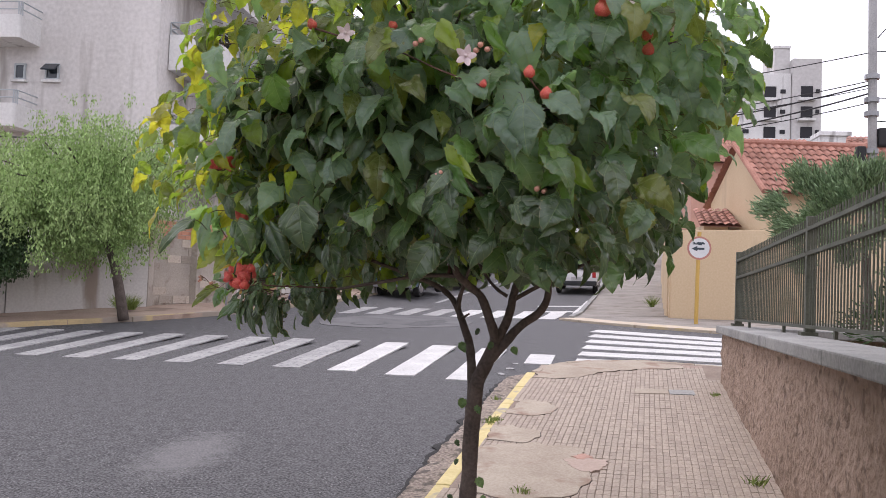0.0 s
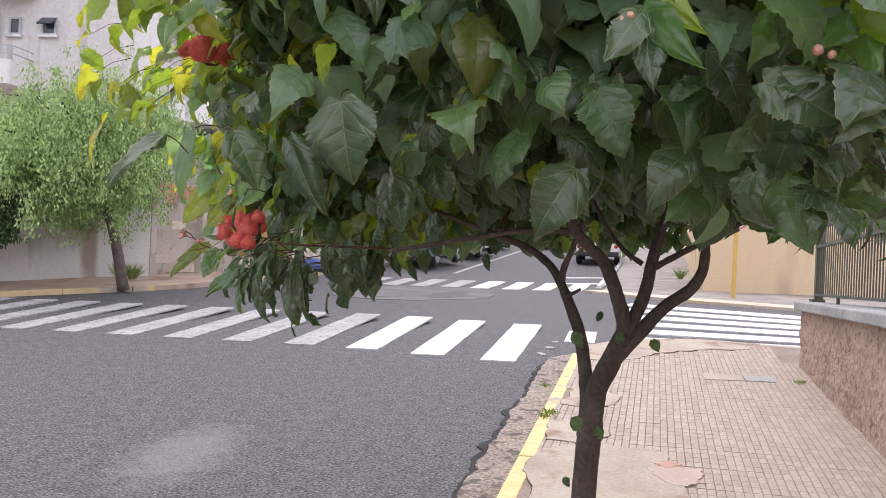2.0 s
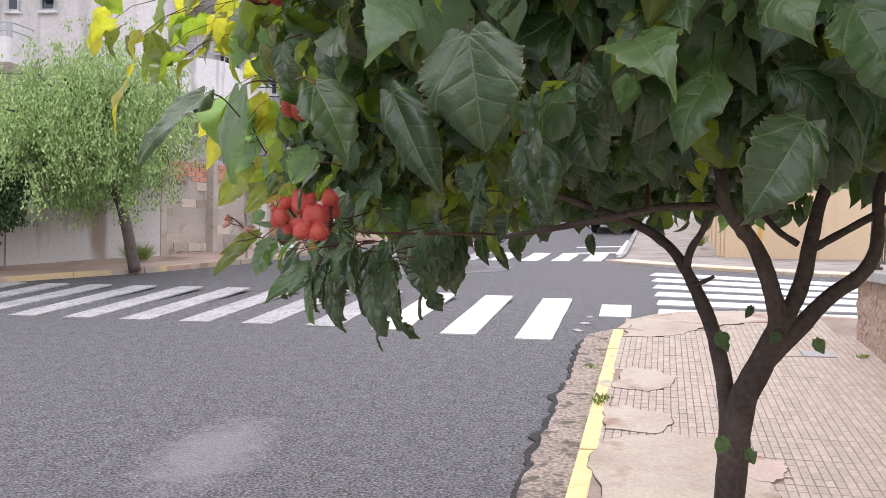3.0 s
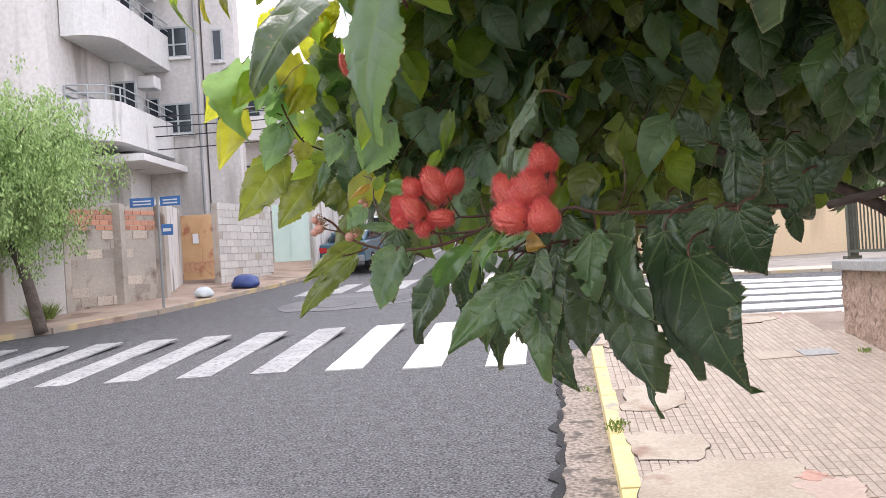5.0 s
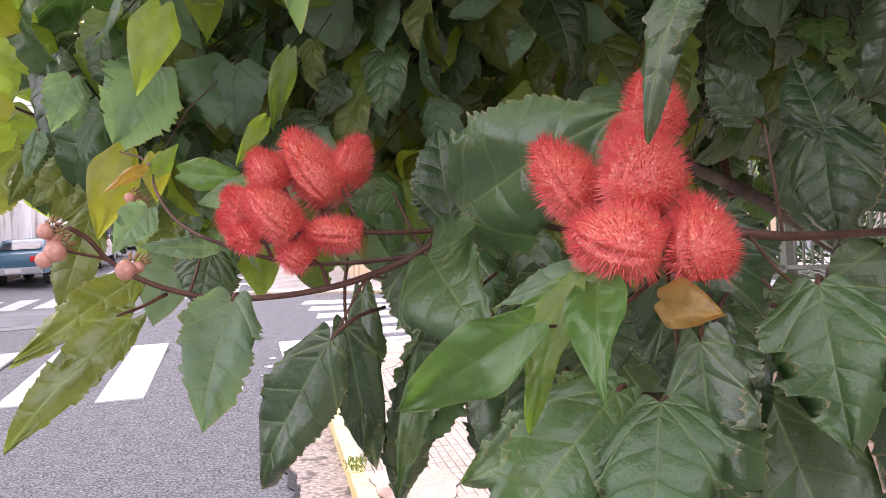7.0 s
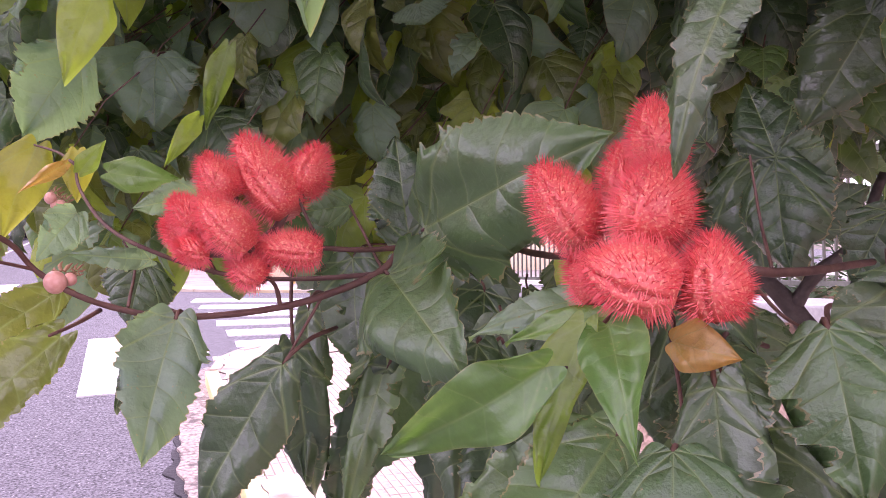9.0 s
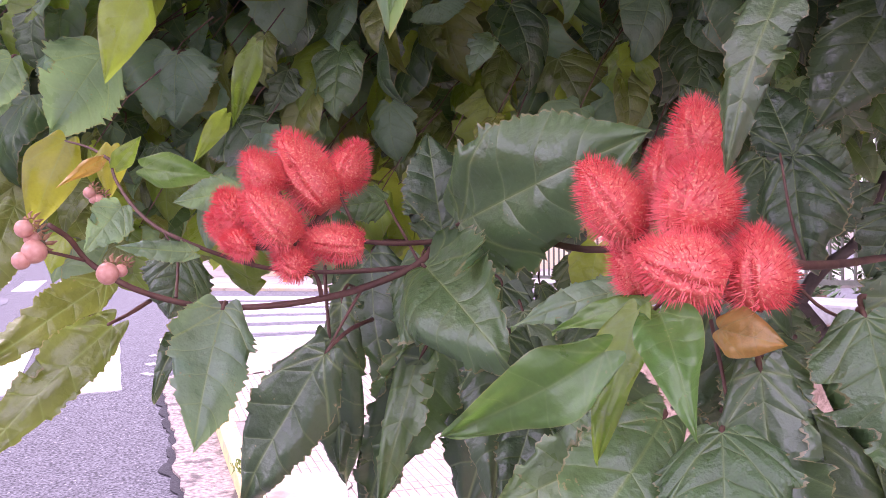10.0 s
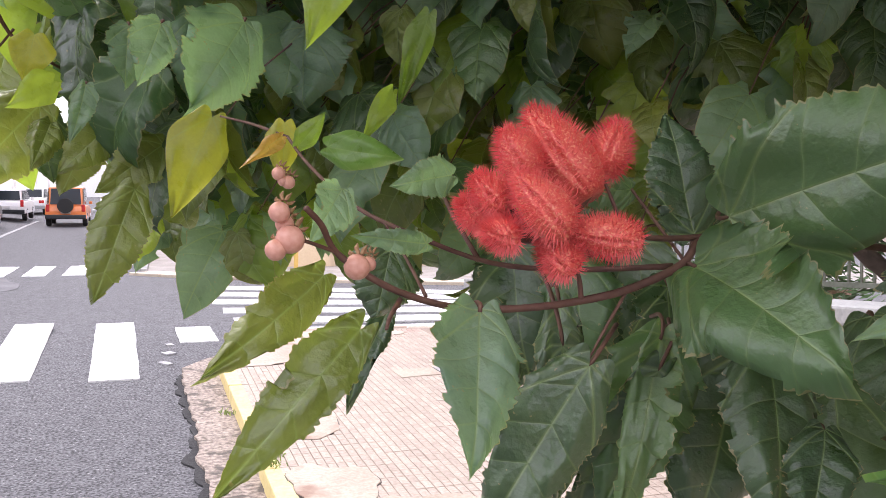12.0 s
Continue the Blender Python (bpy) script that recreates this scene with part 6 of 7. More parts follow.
def tuft(x, y, n, h, seed):
    r = random.Random(seed)
    bm = bmesh.new()
    for k in range(n):
        p = Vector((r.gauss(0, 0.03), r.gauss(0, 0.03), 0))
        d = Vector((r.gauss(0, 0.5), r.gauss(0, 0.5), 1)).normalized() * h * r.uniform(0.5, 1.2)
        s = Vector((r.uniform(-1, 1), r.uniform(-1, 1), 0)).normalized() * 0.004
        a = [bm.verts.new(q) for q in (p - s, p + s, p + d * 0.6 + s * 0.7 + Vector((0, 0, 0.01)), p + d)]
        bm.faces.new(a)
    g = finish("grass_tuft", bm, M["grass"])
    g.matrix_basis = foot(x, y, KERB - 0.01)
    return tagged(g, "small tuft of grass growing from the kerb joint", "grass", kind="stuff")


tuft(0.22, 8.62, 60, 0.06, 1)
tuft(0.19, 8.5, 40, 0.05, 2)
tuft(0.45, 6.1, 60, 0.07, 3)
tuft(0.52, 6.5, 50, 0.06, 4)
tuft(2.45, 10.1, 60, 0.05, 5)
tuft(2.1, 6.9, 50, 0.08, 6)
tuft(0.18, 9.6, 30, 0.04, 7)
tuft(-8.1, 18.3, 300, 0.35, 8)
tuft(-8.3, 18.2, 300, 0.35, 9)
tuft(4.1, 29.0, 200, 0.4, 10)

# ---- one-way sign at the far corner ----
sign = thing("road_sign", foot(4.38, 22.6, FAR_TOP) @ Matrix.Scale(1.42, 4), "round white arrow sign with red rim on ochre post", "road sign")
part("post", tube([(0, 0, -0.2), (0.005, 0, 0.9), (0.02, 0, 1.6)], 0.035, 10), M["post_yellow"], sign)


def disc(r, y0, y1, z):
    bm = bmesh.new()
    bmesh.ops.create_cone(bm, cap_ends=True, segments=36, radius1=r, radius2=r, depth=y1 - y0, matrix=Matrix.Translation((0.015, (y0 + y1) / 2, z)) @ Matrix.Rotation(radians(90), 4, "X"))
    return bm


part("rim", disc(0.205, -0.05, -0.037, 1.32), M["sign_red"], sign)
part("plate", disc(0.172, -0.056, -0.0505, 1.32), M["sign_white"], sign)
bm = box(-0.02, 0.10, -0.062, -0.058, 1.29, 1.325)
a = [bm.verts.new(q) for q in ((-0.02, -0.06, 1.355), (-0.02, -0.06, 1.26), (-0.12, -0.06, 1.3075))]
bm.faces.new(a)
part("arrow", bm, M["sign_black"], sign)
bm = bmesh.new()
for k in range(9):
    add_box(bm, -0.10 + 0.022 * k, -0.085 + 0.024 * k, -0.061, -0.058, 1.38 + 0.02 * wobble(k * 3.1), 1.42 + 0.025 * wobble(k * 2.2, 4))
part("scrawl", bm, M["sign_black"], sign)


# ---- walls, houses and buildings ----
def upright_wall(name, a, b, z0, z1, thick, mat, label="", m=None):
    """A wall from a to b (x, y), thick to its left-hand side."""
    a, b = Vector((*a, 0)), Vector((*b, 0))
    w = setting(new(name))
    w.matrix_basis = (m or Matrix()) @ Matrix.Translation(a) @ Matrix.Rotation(math.atan2((b - a).y, (b - a).x), 4, "Z")
    part("wall_body", box(0, (b - a).length, 0, thick, z0, z1, 0.01), mat, w, label)
    return w


upright_wall("wall_ochre_side", (2.93, 17.45), (9.5, 14.75), 0.6, 3.16, 0.18, M["ochre"], "ochre plastered boundary wall", FAR)
upright_wall("wall_ochre_road", (4.4, 30.0), (2.93, 17.65), 1.0, 3.14, 0.18, M["ochre"], "ochre plastered boundary wall", FAR)
for k in range(4):
    y = 18.3 + 1.5 * k
    x = 2.93 + (y - 17.45) * 0.119
    pier = setting(finish("wall_pier_%d" % (k + 1), box(x - 0.07, x + 0.1, y - 0.16, y + 0.16, 1.0, 3.18, 0.01), M["ochre"]))
    pier.matrix_basis = FAR


def roof(parent, corners, rise_steps, name="roof"):
    """A pitched roof face of rows of half-round clay tiles: eave left, eave right, ridge right, ridge left."""
    e0, e1, r1, r0 = [Vector(c) for c in corners]
    bm = bmesh.new()
    width = (e1 - e0).length
    n = max(4, int(width / 0.2))
    rows_n = rise_steps
    nrm = (e1 - e0).cross(r0 - e0).normalized()
    if nrm.z < 0:
        nrm = -nrm
    for j in range(rows_n):
        t0, t1 = j / rows_n, (j + 1.12) / rows_n
        for i in range(n):
            prev = None
            for q in range(5):
                u = (i + q / 4) / n
                h = 0.05 * math.sin(math.pi * q / 4) + 0.005
                a = e0.lerp(e1, u).lerp(r0.lerp(r1, u), t0) + nrm * (h + 0.03)
                b = e0.lerp(e1, u).lerp(r0.lerp(r1, u), min(t1, 1)) + nrm * h
                cur = (bm.verts.new(a), bm.verts.new(b))
                if prev:
                    bm.faces.new((prev[0], cur[0], cur[1], prev[1]))
                prev = cur
    vs = [bm.verts.new(v - nrm * 0.02) for v in (e0, e1, r1, r0)]
    bm.faces.new(vs)
    return part(name, bm, M["rooftile"], parent, "red clay tile roof")


# Ochre house behind the wall, with its gable to the road.
house = thing("house", FAR, "ochre plastered house with a red clay tile roof behind the wall", "house")
bm = bmesh.new()
g = [(5.75, 22.1, 1.2), (5.75, 22.1, 4.55), (5.48, 24.0, 5.82), (5.2, 26.0, 4.55), (5.2, 26.0, 1.2)]
back = [(x + 9, y + 1.2, z) for x, y, z in g]
va, vb = [bm.verts.new(q) for q in g], [bm.verts.new(q) for q in back]
bm.faces.new(va)
bm.faces.new(vb[::-1])
for k in range(5):
    bm.faces.new((va[k], va[(k + 1) % 5], vb[(k + 1) % 5], vb[k]))
bmesh.ops.recalc_face_normals(bm, faces=bm.faces)
part("wall", bm, M["ochre"], house)
roof(house, [(5.62, 21.7, 4.42), (14.8, 22.9, 4.42), (14.6, 25.2, 5.98), (5.38, 24.0, 5.95)], 9)
roof(house, [(5.05, 26.4, 4.4), (5.38, 24.0, 5.95), (14.6, 25.2, 5.95), (14.2, 27.6, 4.4)], 9)
part("ridge", tube([(5.34, 24.0, 6.0), (10, 24.6, 6.02), (14.6, 25.2, 6.02)], 0.09, 8), M["rooftile"], house)
part("verge", tube([(5.36, 24.0, 5.97), (5.5, 22.85, 5.2), (5.62, 21.7, 4.45)], 0.07, 8), M["rooftile"], house)
part("window", box(5.24, 5.4, 24.5, 25.1, 3.2, 3.9), M["frame_dark"], house)
part("awning", box(4.95, 5.42, 24.3, 25.3, 3.98, 4.05, 0.01, None), M["rooftile"], house)
annex = thing("house", FAR, "low ochre annex with a red tile roof", "house")
part("wall", box(4.55, 5.15, 23.3, 30.0, 1.2, 3.75, 0.01), M["ochre"], annex)
roof(annex, [(4.4, 23.0, 3.70), (5.4, 22.9, 3.70), (5.45, 24.8, 4.28), (4.55, 25.0, 4.28)], 6)
part("window", box(4.75, 5.1, 23.25, 23.32, 3.35, 3.6), M["frame_dark"], annex)
pinkh = thing("house", FAR, "pink rendered house with a tiled roof further up the road", "house")
part("wall", box(6.6, 12.0, 38.0, 46.0, 2.0, 7.6, 0.02), M["pink"], pinkh)
roof(pinkh, [(6.2, 37.6, 7.5), (12.2, 37.6, 7.5), (12.2, 41.5, 9.2), (6.2, 41.5, 9.2)], 8)
part("window", box(7.6, 8.6, 37.95, 38.02, 5.2, 6.6), M["frame_dark"], pinkh)
lowh = thing("house", FAR, "low house with a long red tile roof behind the garden", "house")
part("wall", box(10.0, 18.0, 28.5, 33.0, 1.5, 6.3, 0.02), M["ochre"], lowh)
roof(lowh, [(9.4, 28.0, 6.25), (19.0, 28.0, 6.25), (19.0, 31.0, 7.45), (10.5, 31.0, 7.45)], 8)
whiteb = thing("building", FAR, "white wall of a building seen beyond the roofs", "building")
part("wall", box(11.6, 14.7, 50, 60, 3, 10.6, 0.05), M["facade_white"], whiteb)
whitec = thing("building", FAR, "low pale flat-roofed building beyond the roofs", "building")
part("wall", box(19.0, 22.6, 62, 70, 3, 13.2, 0.05), M["facade_white"], whitec)
part("parapet", box(18.9, 21.0, 61.8, 64, 13.2, 13.5, 0.03), M["facade_white"], whitec)

# Unfinished-looking tower block far off.
tower = thing("tower_block", FAR @ pose(22.0, 92.0, 6.0), "grey weathered apartment tower with dark window openings far away", "building")
part("wall", box(3.2, 6.1, 0, 8, 0, 20.7, 0.05), M["tower"], tower)
part("wing", box(-2.6, 3.15, 0.3, 8, 0, 19.2, 0.05), M["facade_white"], tower)
part("lift_house", box(1.6, 3.18, 1, 6, 19.2, 22.0, 0.05), M["tower"], tower)
part("cap", box(1.5, 3.2, 0.9, 6.1, 22.0, 22.25, 0.03), M["facade_white"], tower)
for fl in range(7):
    z = 16.55 - 2.1 * fl
    if z < 0:
        break
    for x, wd, y in ((4.06, 1.14, 0.0), (5.5, 0.36, 0.0), (0.5, 1.16, 0.3), (2.1, 0.5, 0.3), (-1.6, 0.6, 0.3)):
        small = wd < 1
        w = part("window", box(x, x + wd, y - 0.12, y + 0.02, z + (0.55 if small else 0), z + (0.95 if small else 1.25)), M["frame_dark"], tower)
    part("balcony", box(3.7, 5.4, -0.7, 0.0, z - 0.3, z - 0.02, 0.02), M["facade_white"], tower)
    part("balcony", box(0.2, 1.9, -0.4, 0.3, z - 0.3, z - 0.02, 0.02), M["facade_white"], tower)

# Utility pole with its cables.
pole = thing("utility_pole", FAR @ pose(7.37, 20.0, 1.5), "grey concrete utility pole carrying many cables", "utility pole")
part("pole", tube([(0.1, 0, -0.5), (0.02, 0, 4.5), (-0.05, 0, 9.5)], [0.105, 0.092, 0.078], 12), M["pole"], pole, smooth=True)
for z in (3.6, 4.4, 4.7, 5.2):
    part("clamp", tube([(0, 0, z), (0, 0, z + 0.1)], 0.15, 12), M["steel"], pole)
part("junction_box", box(-0.3, -0.12, -0.1, 0.1, 3.1, 3.75, 0.03), M["cable"], pole)
part("junction_box", box(0.12, 0.42, -0.12, 0.12, 3.75, 4.15, 0.05), M["cable"], pole)


def cable(a, b, sag, r=0.011, m=None, label="black overhead cable sagging between poles"):
    a, b = Vector(a), Vector(b)
    pts = [a.lerp(b, k / 16) - Vector((0, 0, sag * 4 * (k / 16) * (1 - k / 16))) for k in range(17)]
    ob = finish("cable", tube(pts, r, 5), M["cable"])
    ob.matrix_basis = m or Matrix()
    return tagged(ob, label, "cable", "overhead cables")


PX, PY = 7.42, 20.0
for z, z2, sag, r in ((7.3, 6.58, 0.1, 0.011), (6.69, 5.95, 0.14, 0.011), (6.61, 5.80, 0.2, 0.016), (6.53, 5.78, 0.1, 0.009), (6.43, 5.55, 0.22, 0.018), (6.22, 5.47, 0.16, 0.011)):
    cable((PX, PY, z), (PX - 4.6 * 1.5, PY + 0.5, z - (z - z2) * 1.5), sag, r, FAR)
for z, z2 in ((7.3, 7.2), (6.3, 6.2), (5.8, 5.6), (5.5, 5.2)):
    cable((PX, PY, z), (30.0, 12.0, z2), 0.5, 0.011, FAR)
cable((PX + 0.05, PY, 7.6), (10.6, 17.5, 12.0), 0.1, 0.011, FAR)
# Cables along the other side of the road
for dx, z, z2 in ((0.0, 4.55, 5.0), (0.1, 4.85, 5.4), (0.2, 5.05, 5.7), (0.0, 5.3, 6.0)):
    cable((-19.0 + dx, 14.6, z - 0.75), (-3.6 + dx, 33.0, z2 + 1.35), 0.25, 0.017)

# Garden walls on the other side.
LW = [(-16.5, 12.4), (-10.5, 17.4), (-8.47, 19.48)]
w = upright_wall("wall_pale_1", LW[1], LW[0], 0.3, 2.62, 0.2, M["graffiti_wall"], "pale stained garden wall with sprayed writing")
ln = (Vector(LW[1]) - Vector(LW[0])).length
part("footing", box(0, ln, -0.03, 0.0, 0.3, 1.05), M["screed"], w)
w2 = upright_wall("wall_pale_2", LW[2], LW[1], 0.3, 2.62, 0.2, M["graffiti_wall"], "pale stained garden wall with sprayed writing")
ln2 = (Vector(LW[2]) - Vector(LW[1])).length
bm = bmesh.new()
r = random.Random(3)
for k, u in enumerate((0.5, 0.62, 1.05, 1.45, 1.52, 1.75, 2.1, 2.35)):
    if u < ln2:
        h = 0.5 if k < 2 else r.uniform(0.15, 0.3)
        add_box(bm, u, u + 0.02, -0.006, 0.002, 1.55, 1.55 + h + 0.3 * (k < 2), 0, None)
        add_box(bm, u - 0.06, u + 0.07, -0.006, 0.002, 1.6 + 0.1 * (k % 3), 1.62 + 0.1 * (k % 3), 0, None)
part("sprayed_strokes", bm, M["writing"], w2)


def block_wall(name, a, b, z0, z1, brick_from, seed, share=0.4, kind="block"):
    """A wall of concrete blocks, with red bricks above brick_from, in mortar."""
    a, b = Vector((*a, 0)), Vector((*b, 0))
    w = setting(new(name))
    w.matrix_basis = Matrix.Translation(a) @ Matrix.Rotation(math.atan2((b - a).y, (b - a).x), 4, "Z")
    ln = (b - a).length
    part("wall_core", box(0, ln, 0.012, 0.19, z0, z1), M["mortar"], w)
    r = random.Random(seed)
    made = {}
    z, j = z0, 0
    while z < z1 - 0.1:
        isb = z >= brick_from
        h, bl = (0.105, 0.21) if isb else (0.19, 0.39)
        x = -(bl / 2 if j % 2 else 0)
        while x < ln - 0.03:
            x0, x1 = max(x, 0.0), min(x + bl - 0.012, ln)
            if x1 - x0 > 0.06 and r.random() < (0.85 if isb else share):
                key = (isb, round(x1 - x0, 2))
                if key not in made:
                    bm = box(0, x1 - x0, 0, 0.03, 0, h - 0.014, 0.006)
                    me = bpy.data.meshes.new("brick")
                    bm.to_mesh(me)
                    bm.free()
                    me.materials.append(M["brick"] if isb else M[kind])
                    made[key] = me
                o = new("brick" if isb else "block", made[key])
                o.parent = w
                o.location = (x0, 0.006 * r.uniform(-1, 0.6), z)
            x += bl
        z += h
        j += 1
    return w


block_wall("wall_blocks_1", (-8.45, 19.5), (-7.3, 21.7), 0.9, 3.3, 2.75, 2)
for x, y in ((-8.45, 19.46), (-7.83, 20.68), (-7.28, 21.66)):
    setting(finish("wall_pillar", box(x - 0.1, x + 0.12, y - 0.07, y + 0.18, 0.9, 3.34, 0.012), M["mortar"]))
upright_wall("wall_plaster_1", (-7.3, 21.8), (-7.94, 25.0), 1.2, 3.45, 0.18, M["rough_plaster"], "grey stained plaster wall")
block_wall("wall_blocks_2", (-6.93, 24.95), (-6.25, 27.95), 1.3, 3.55, 9.0, 6, 0.93, "grey_block")
upright_wall("wall_plaster_2", (-4.3, 40.0), (-5.25, 28.5), 1.6, 4.0, 0.18, M["rough_plaster"], "grey stained plaster wall")

gate = thing("gate", pose(-7.92, 25.02, 0.0, 0, 0, -2), "tan painted steel gate with graffiti and a paper notice", "gate")
part("leaf_panel", box(0, 0.96, 0, 0.04, 1.62, 3.28, 0.008), M["tan_gate"], gate)
for x in (0.0, 0.46, 0.90):
    part("stile", box(x, x + 0.06, -0.02, 0.0, 1.62, 3.28, 0.004), M["tan_gate"], gate)
part("notice", box(0.3, 0.45, -0.03, -0.021, 2.55, 2.8), M["sign_white"], gate)
bm = bmesh.new()
for k in range(6):
    cx, cz = 0.12 + 0.13 * k, 1.95 + 0.06 * wobble(k * 2.3)
    add_tube(bm, [(cx + 0.07 * math.cos(t), -0.024, cz + 0.13 * math.sin(t)) for t in np.linspace(0, 5, 12)], 0.008, 4)
part("graffiti", bm, M["sign_red"], gate)
ggate = thing("gate", pose(-6.24, 27.98, 0.0, 0, 0, 8), "pale green sheet metal gate in the block wall", "gate")
part("leaf_panel", box(0.02, 1.05, 0, 0.05, 1.95, 3.62, 0.01), M["green_gate"], ggate)
for x in (0.02, 0.51, 1.0):
    part("stile", box(x, x + 0.05, -0.02, 0.0, 1.95, 3.62, 0.004), M["green_gate"], ggate)

# Street name post, rubbish bags.
np_ = thing("street_name_sign", foot(-6.50, 19.6, KERB, 0), "steel post with two blue street name plates", "street sign")
part("post", tube([(0, 0, -0.2), (0, 0, 2.12)], 0.026, 9), M["steel"], np_)
for x0, x1, rz in ((-0.52, -0.06, 6), (0.06, 0.47, -8)):
    p = part("name_plate", box(x0, x1, -0.02, 0.0, 1.91, 2.09, 0.004, Matrix.Rotation(radians(rz), 4, "Z")), M["blue_sign"], np_)
    for zz in (1.95, 2.01):
        part("text_bar", box(x0 + 0.06, x1 - 0.06, -0.026, -0.0225, zz, zz + 0.025, 0, Matrix.Rotation(radians(rz), 4, "Z")), M["sign_white"], p)
part("name_plate", box(0.05, 0.27, -0.02, 0.0, 1.35, 1.56, 0.004), M["blue_sign"], np_)
part("text_bar", box(0.08, 0.24, -0.026, -0.0225, 1.42, 1.48, 0), M["sign_white"], np_)


def bag(m, r, squash, mat, label, seed):
    bm = bmesh.new()
    bmesh.ops.create_icosphere(bm, subdivisions=3, radius=r)
    for v in bm.verts:
        q = v.co / r
        v.co *= 1 + 0.22 * wobble(q.x * 2 + seed, q.y * 2, q.z * 2) + 0.08 * wobble(q.x * 6, q.y * 6 + seed, q.z * 6)
        v.co.z = max(v.co.z * squash, -r * squash * 0.6) + r * squash * 0.6
    ob = finish("rubbish_bag", bm, mat, smooth=True)
    ob.matrix_basis = m
    return tagged(ob, label, "rubbish bag")


bag(foot(-5.95, 23.7, KERB - 0.05), 0.34, 0.6, M["blue_bag"], "dark blue plastic rubbish heap on the pavement", 2)
bag(foot(-6.30, 21.5, KERB - 0.04), 0.20, 0.7, M["white_bag"], "white plastic rubbish bag on the pavement", 5)


# Apartment building over the garden walls.
def window_unit(parent, x0, x1, y, z0, z1, panes=2, open_leaf=False):
    t = 0.05
    bm = bmesh.new()
    rings = [[bm.verts.new((x, yy, z)) for x, z in ((x0 + o, z0 + o), (x1 - o, z0 + o), (x1 - o, z1 - o), (x0 + o, z1 - o))] for o, yy in ((0, y + 0.06), (0, y - 0.03), (t, y - 0.03), (t, y + 0.06))]
    for a, b in zip(rings, rings[1:] + rings[:1]):
        for k in range(4):
            bm.faces.new((a[k], a[(k + 1) % 4], b[(k + 1) % 4], b[k]))
    bmesh.ops.recalc_face_normals(bm, faces=bm.faces)
    w = part("window", bm, M["frame_grey"], parent)
    for k in range(1, panes):
        x = x0 + (x1 - x0) * k / panes
        part("mullion", box(x - 0.025, x + 0.025, y - 0.025, y + 0.05, z0 + t, z1 - t), M["frame_grey"], w)
    if panes > 1:
        zm = z0 + (z1 - z0) * 0.42
        part("transom", box(x0 + t, x1 - t, y - 0.028, y + 0.052, zm - 0.02, zm + 0.02), M["frame_grey"], w)
    part("pane", box(x0 + t, x1 - t, y + 0.0, y + 0.02, z0 + t, z1 - t), M["glass"], w)
    part("sill", box(x0 - 0.06, x1 + 0.06, y - 0.09, y + 0.02, z0 - 0.07, z0, 0.01), M["facade_white"], w)
    if open_leaf:
        part("open_leaf", box(x0, x1, 0, 0.03, -(z1 - z0) * 0.7, 0, 0, Matrix.Translation((0, y - 0.02, z1)) @ Matrix.Rotation(radians(-50), 4, "X")), M["glass"], w)
    return w


def balcony(parent, x0, x1, y0, y1, z, h=0.62, round_end=0.5):
    """A balcony with a solid parapet whose outer corner is rounded, and two rails above."""
    xs = [(x0, y1)] + [(x0, y0)] + [(x1 - round_end + round_end * math.sin(a), y0 + round_end - round_end * math.cos(a)) for a in np.linspace(0, math.pi / 2, 7)] + [(x1, y1)]
    b = part("balcony", slab(xs, z, z + 0.18), M["facade_white"], parent, "white balcony with a stained parapet")
    bm = bmesh.new()
    inner = [(x + (0.1 if x < x0 + 0.01 else -0.1 if x > x1 - round_end * 0.5 else 0), y + (0.1 if y < y0 + round_end * 0.8 else 0)) for x, y in xs]
    lo = [bm.verts.new((x, y, z + 0.181)) for x, y in xs]
    hi = [bm.verts.new((x, y, z + h)) for x, y in xs]
    li = [bm.verts.new((x, y, z + 0.181)) for x, y in inner]
    hin = [bm.verts.new((x, y, z + h)) for x, y in inner]
    for k in range(len(xs) - 1):
        bm.faces.new((lo[k], lo[k + 1], hi[k + 1], hi[k]))
        bm.faces.new((li[k + 1], li[k], hin[k], hin[k + 1]))
        bm.faces.new((hi[k], hi[k + 1], hin[k + 1], hin[k]))
    part("parapet", bm, M["facade_white"], b)
    for dz in (0.16, 0.36):
        part("rail", tube([(x, y + 0.05, z + h + dz) for x, y in xs], 0.02, 6), M["frame_grey"], b)
    for k in range(1, len(xs), 2):
        part("rail_post", tube([(xs[k][0], xs[k][1] + 0.05, z + h - 0.02), (xs[k][0], xs[k][1] + 0.05, z + h + 0.37)], 0.02, 6), M["frame_grey"], b)
    return b


flats = thing("apartment_building", pose(0, 0, 0), "grey stained concrete apartment building with white balconies", "building")
part("wall", box(-22.0, -10.13, 23.0, 30.0, 0.5, 16.0, 0.02), M["facade"], flats)
part("wall", box(-10.125, -9.71, 26.5, 33.0, 0.5, 16.0, 0.02), M["facade_white"], flats, "white recessed wall behind the balconies")
part("wall", box(-9.705, -8.12, 28.0, 31.0, 0.5, 16.0, 0.02), M["facade"], flats)
part("wall", box(-8.07, -7.12, 28.35, 29.0, 0.5, 16.0, 0.02), M["facade"], flats)
part("drainpipe", tube([(-8.15, 27.95, 3.0), (-8.15, 27.95, 16.0)], 0.04, 9), M["steel"], flats)
for z in (7.22, 10.2, 4.2):
    window_unit(flats, -14.3, -13.97, 22.97, z, z + 0.46, 1)
    window_unit(flats, -13.38, -12.97, 22.97, z, z + 0.46, 1, True)
for z in (5.85, 8.08, 10.4):
    window_unit(flats, -9.21, -8.36, 27.97, z, z + 0.9, 2)
    window_unit(flats, -7.77, -7.45, 28.32, z - 0.1, z + 0.85, 1)
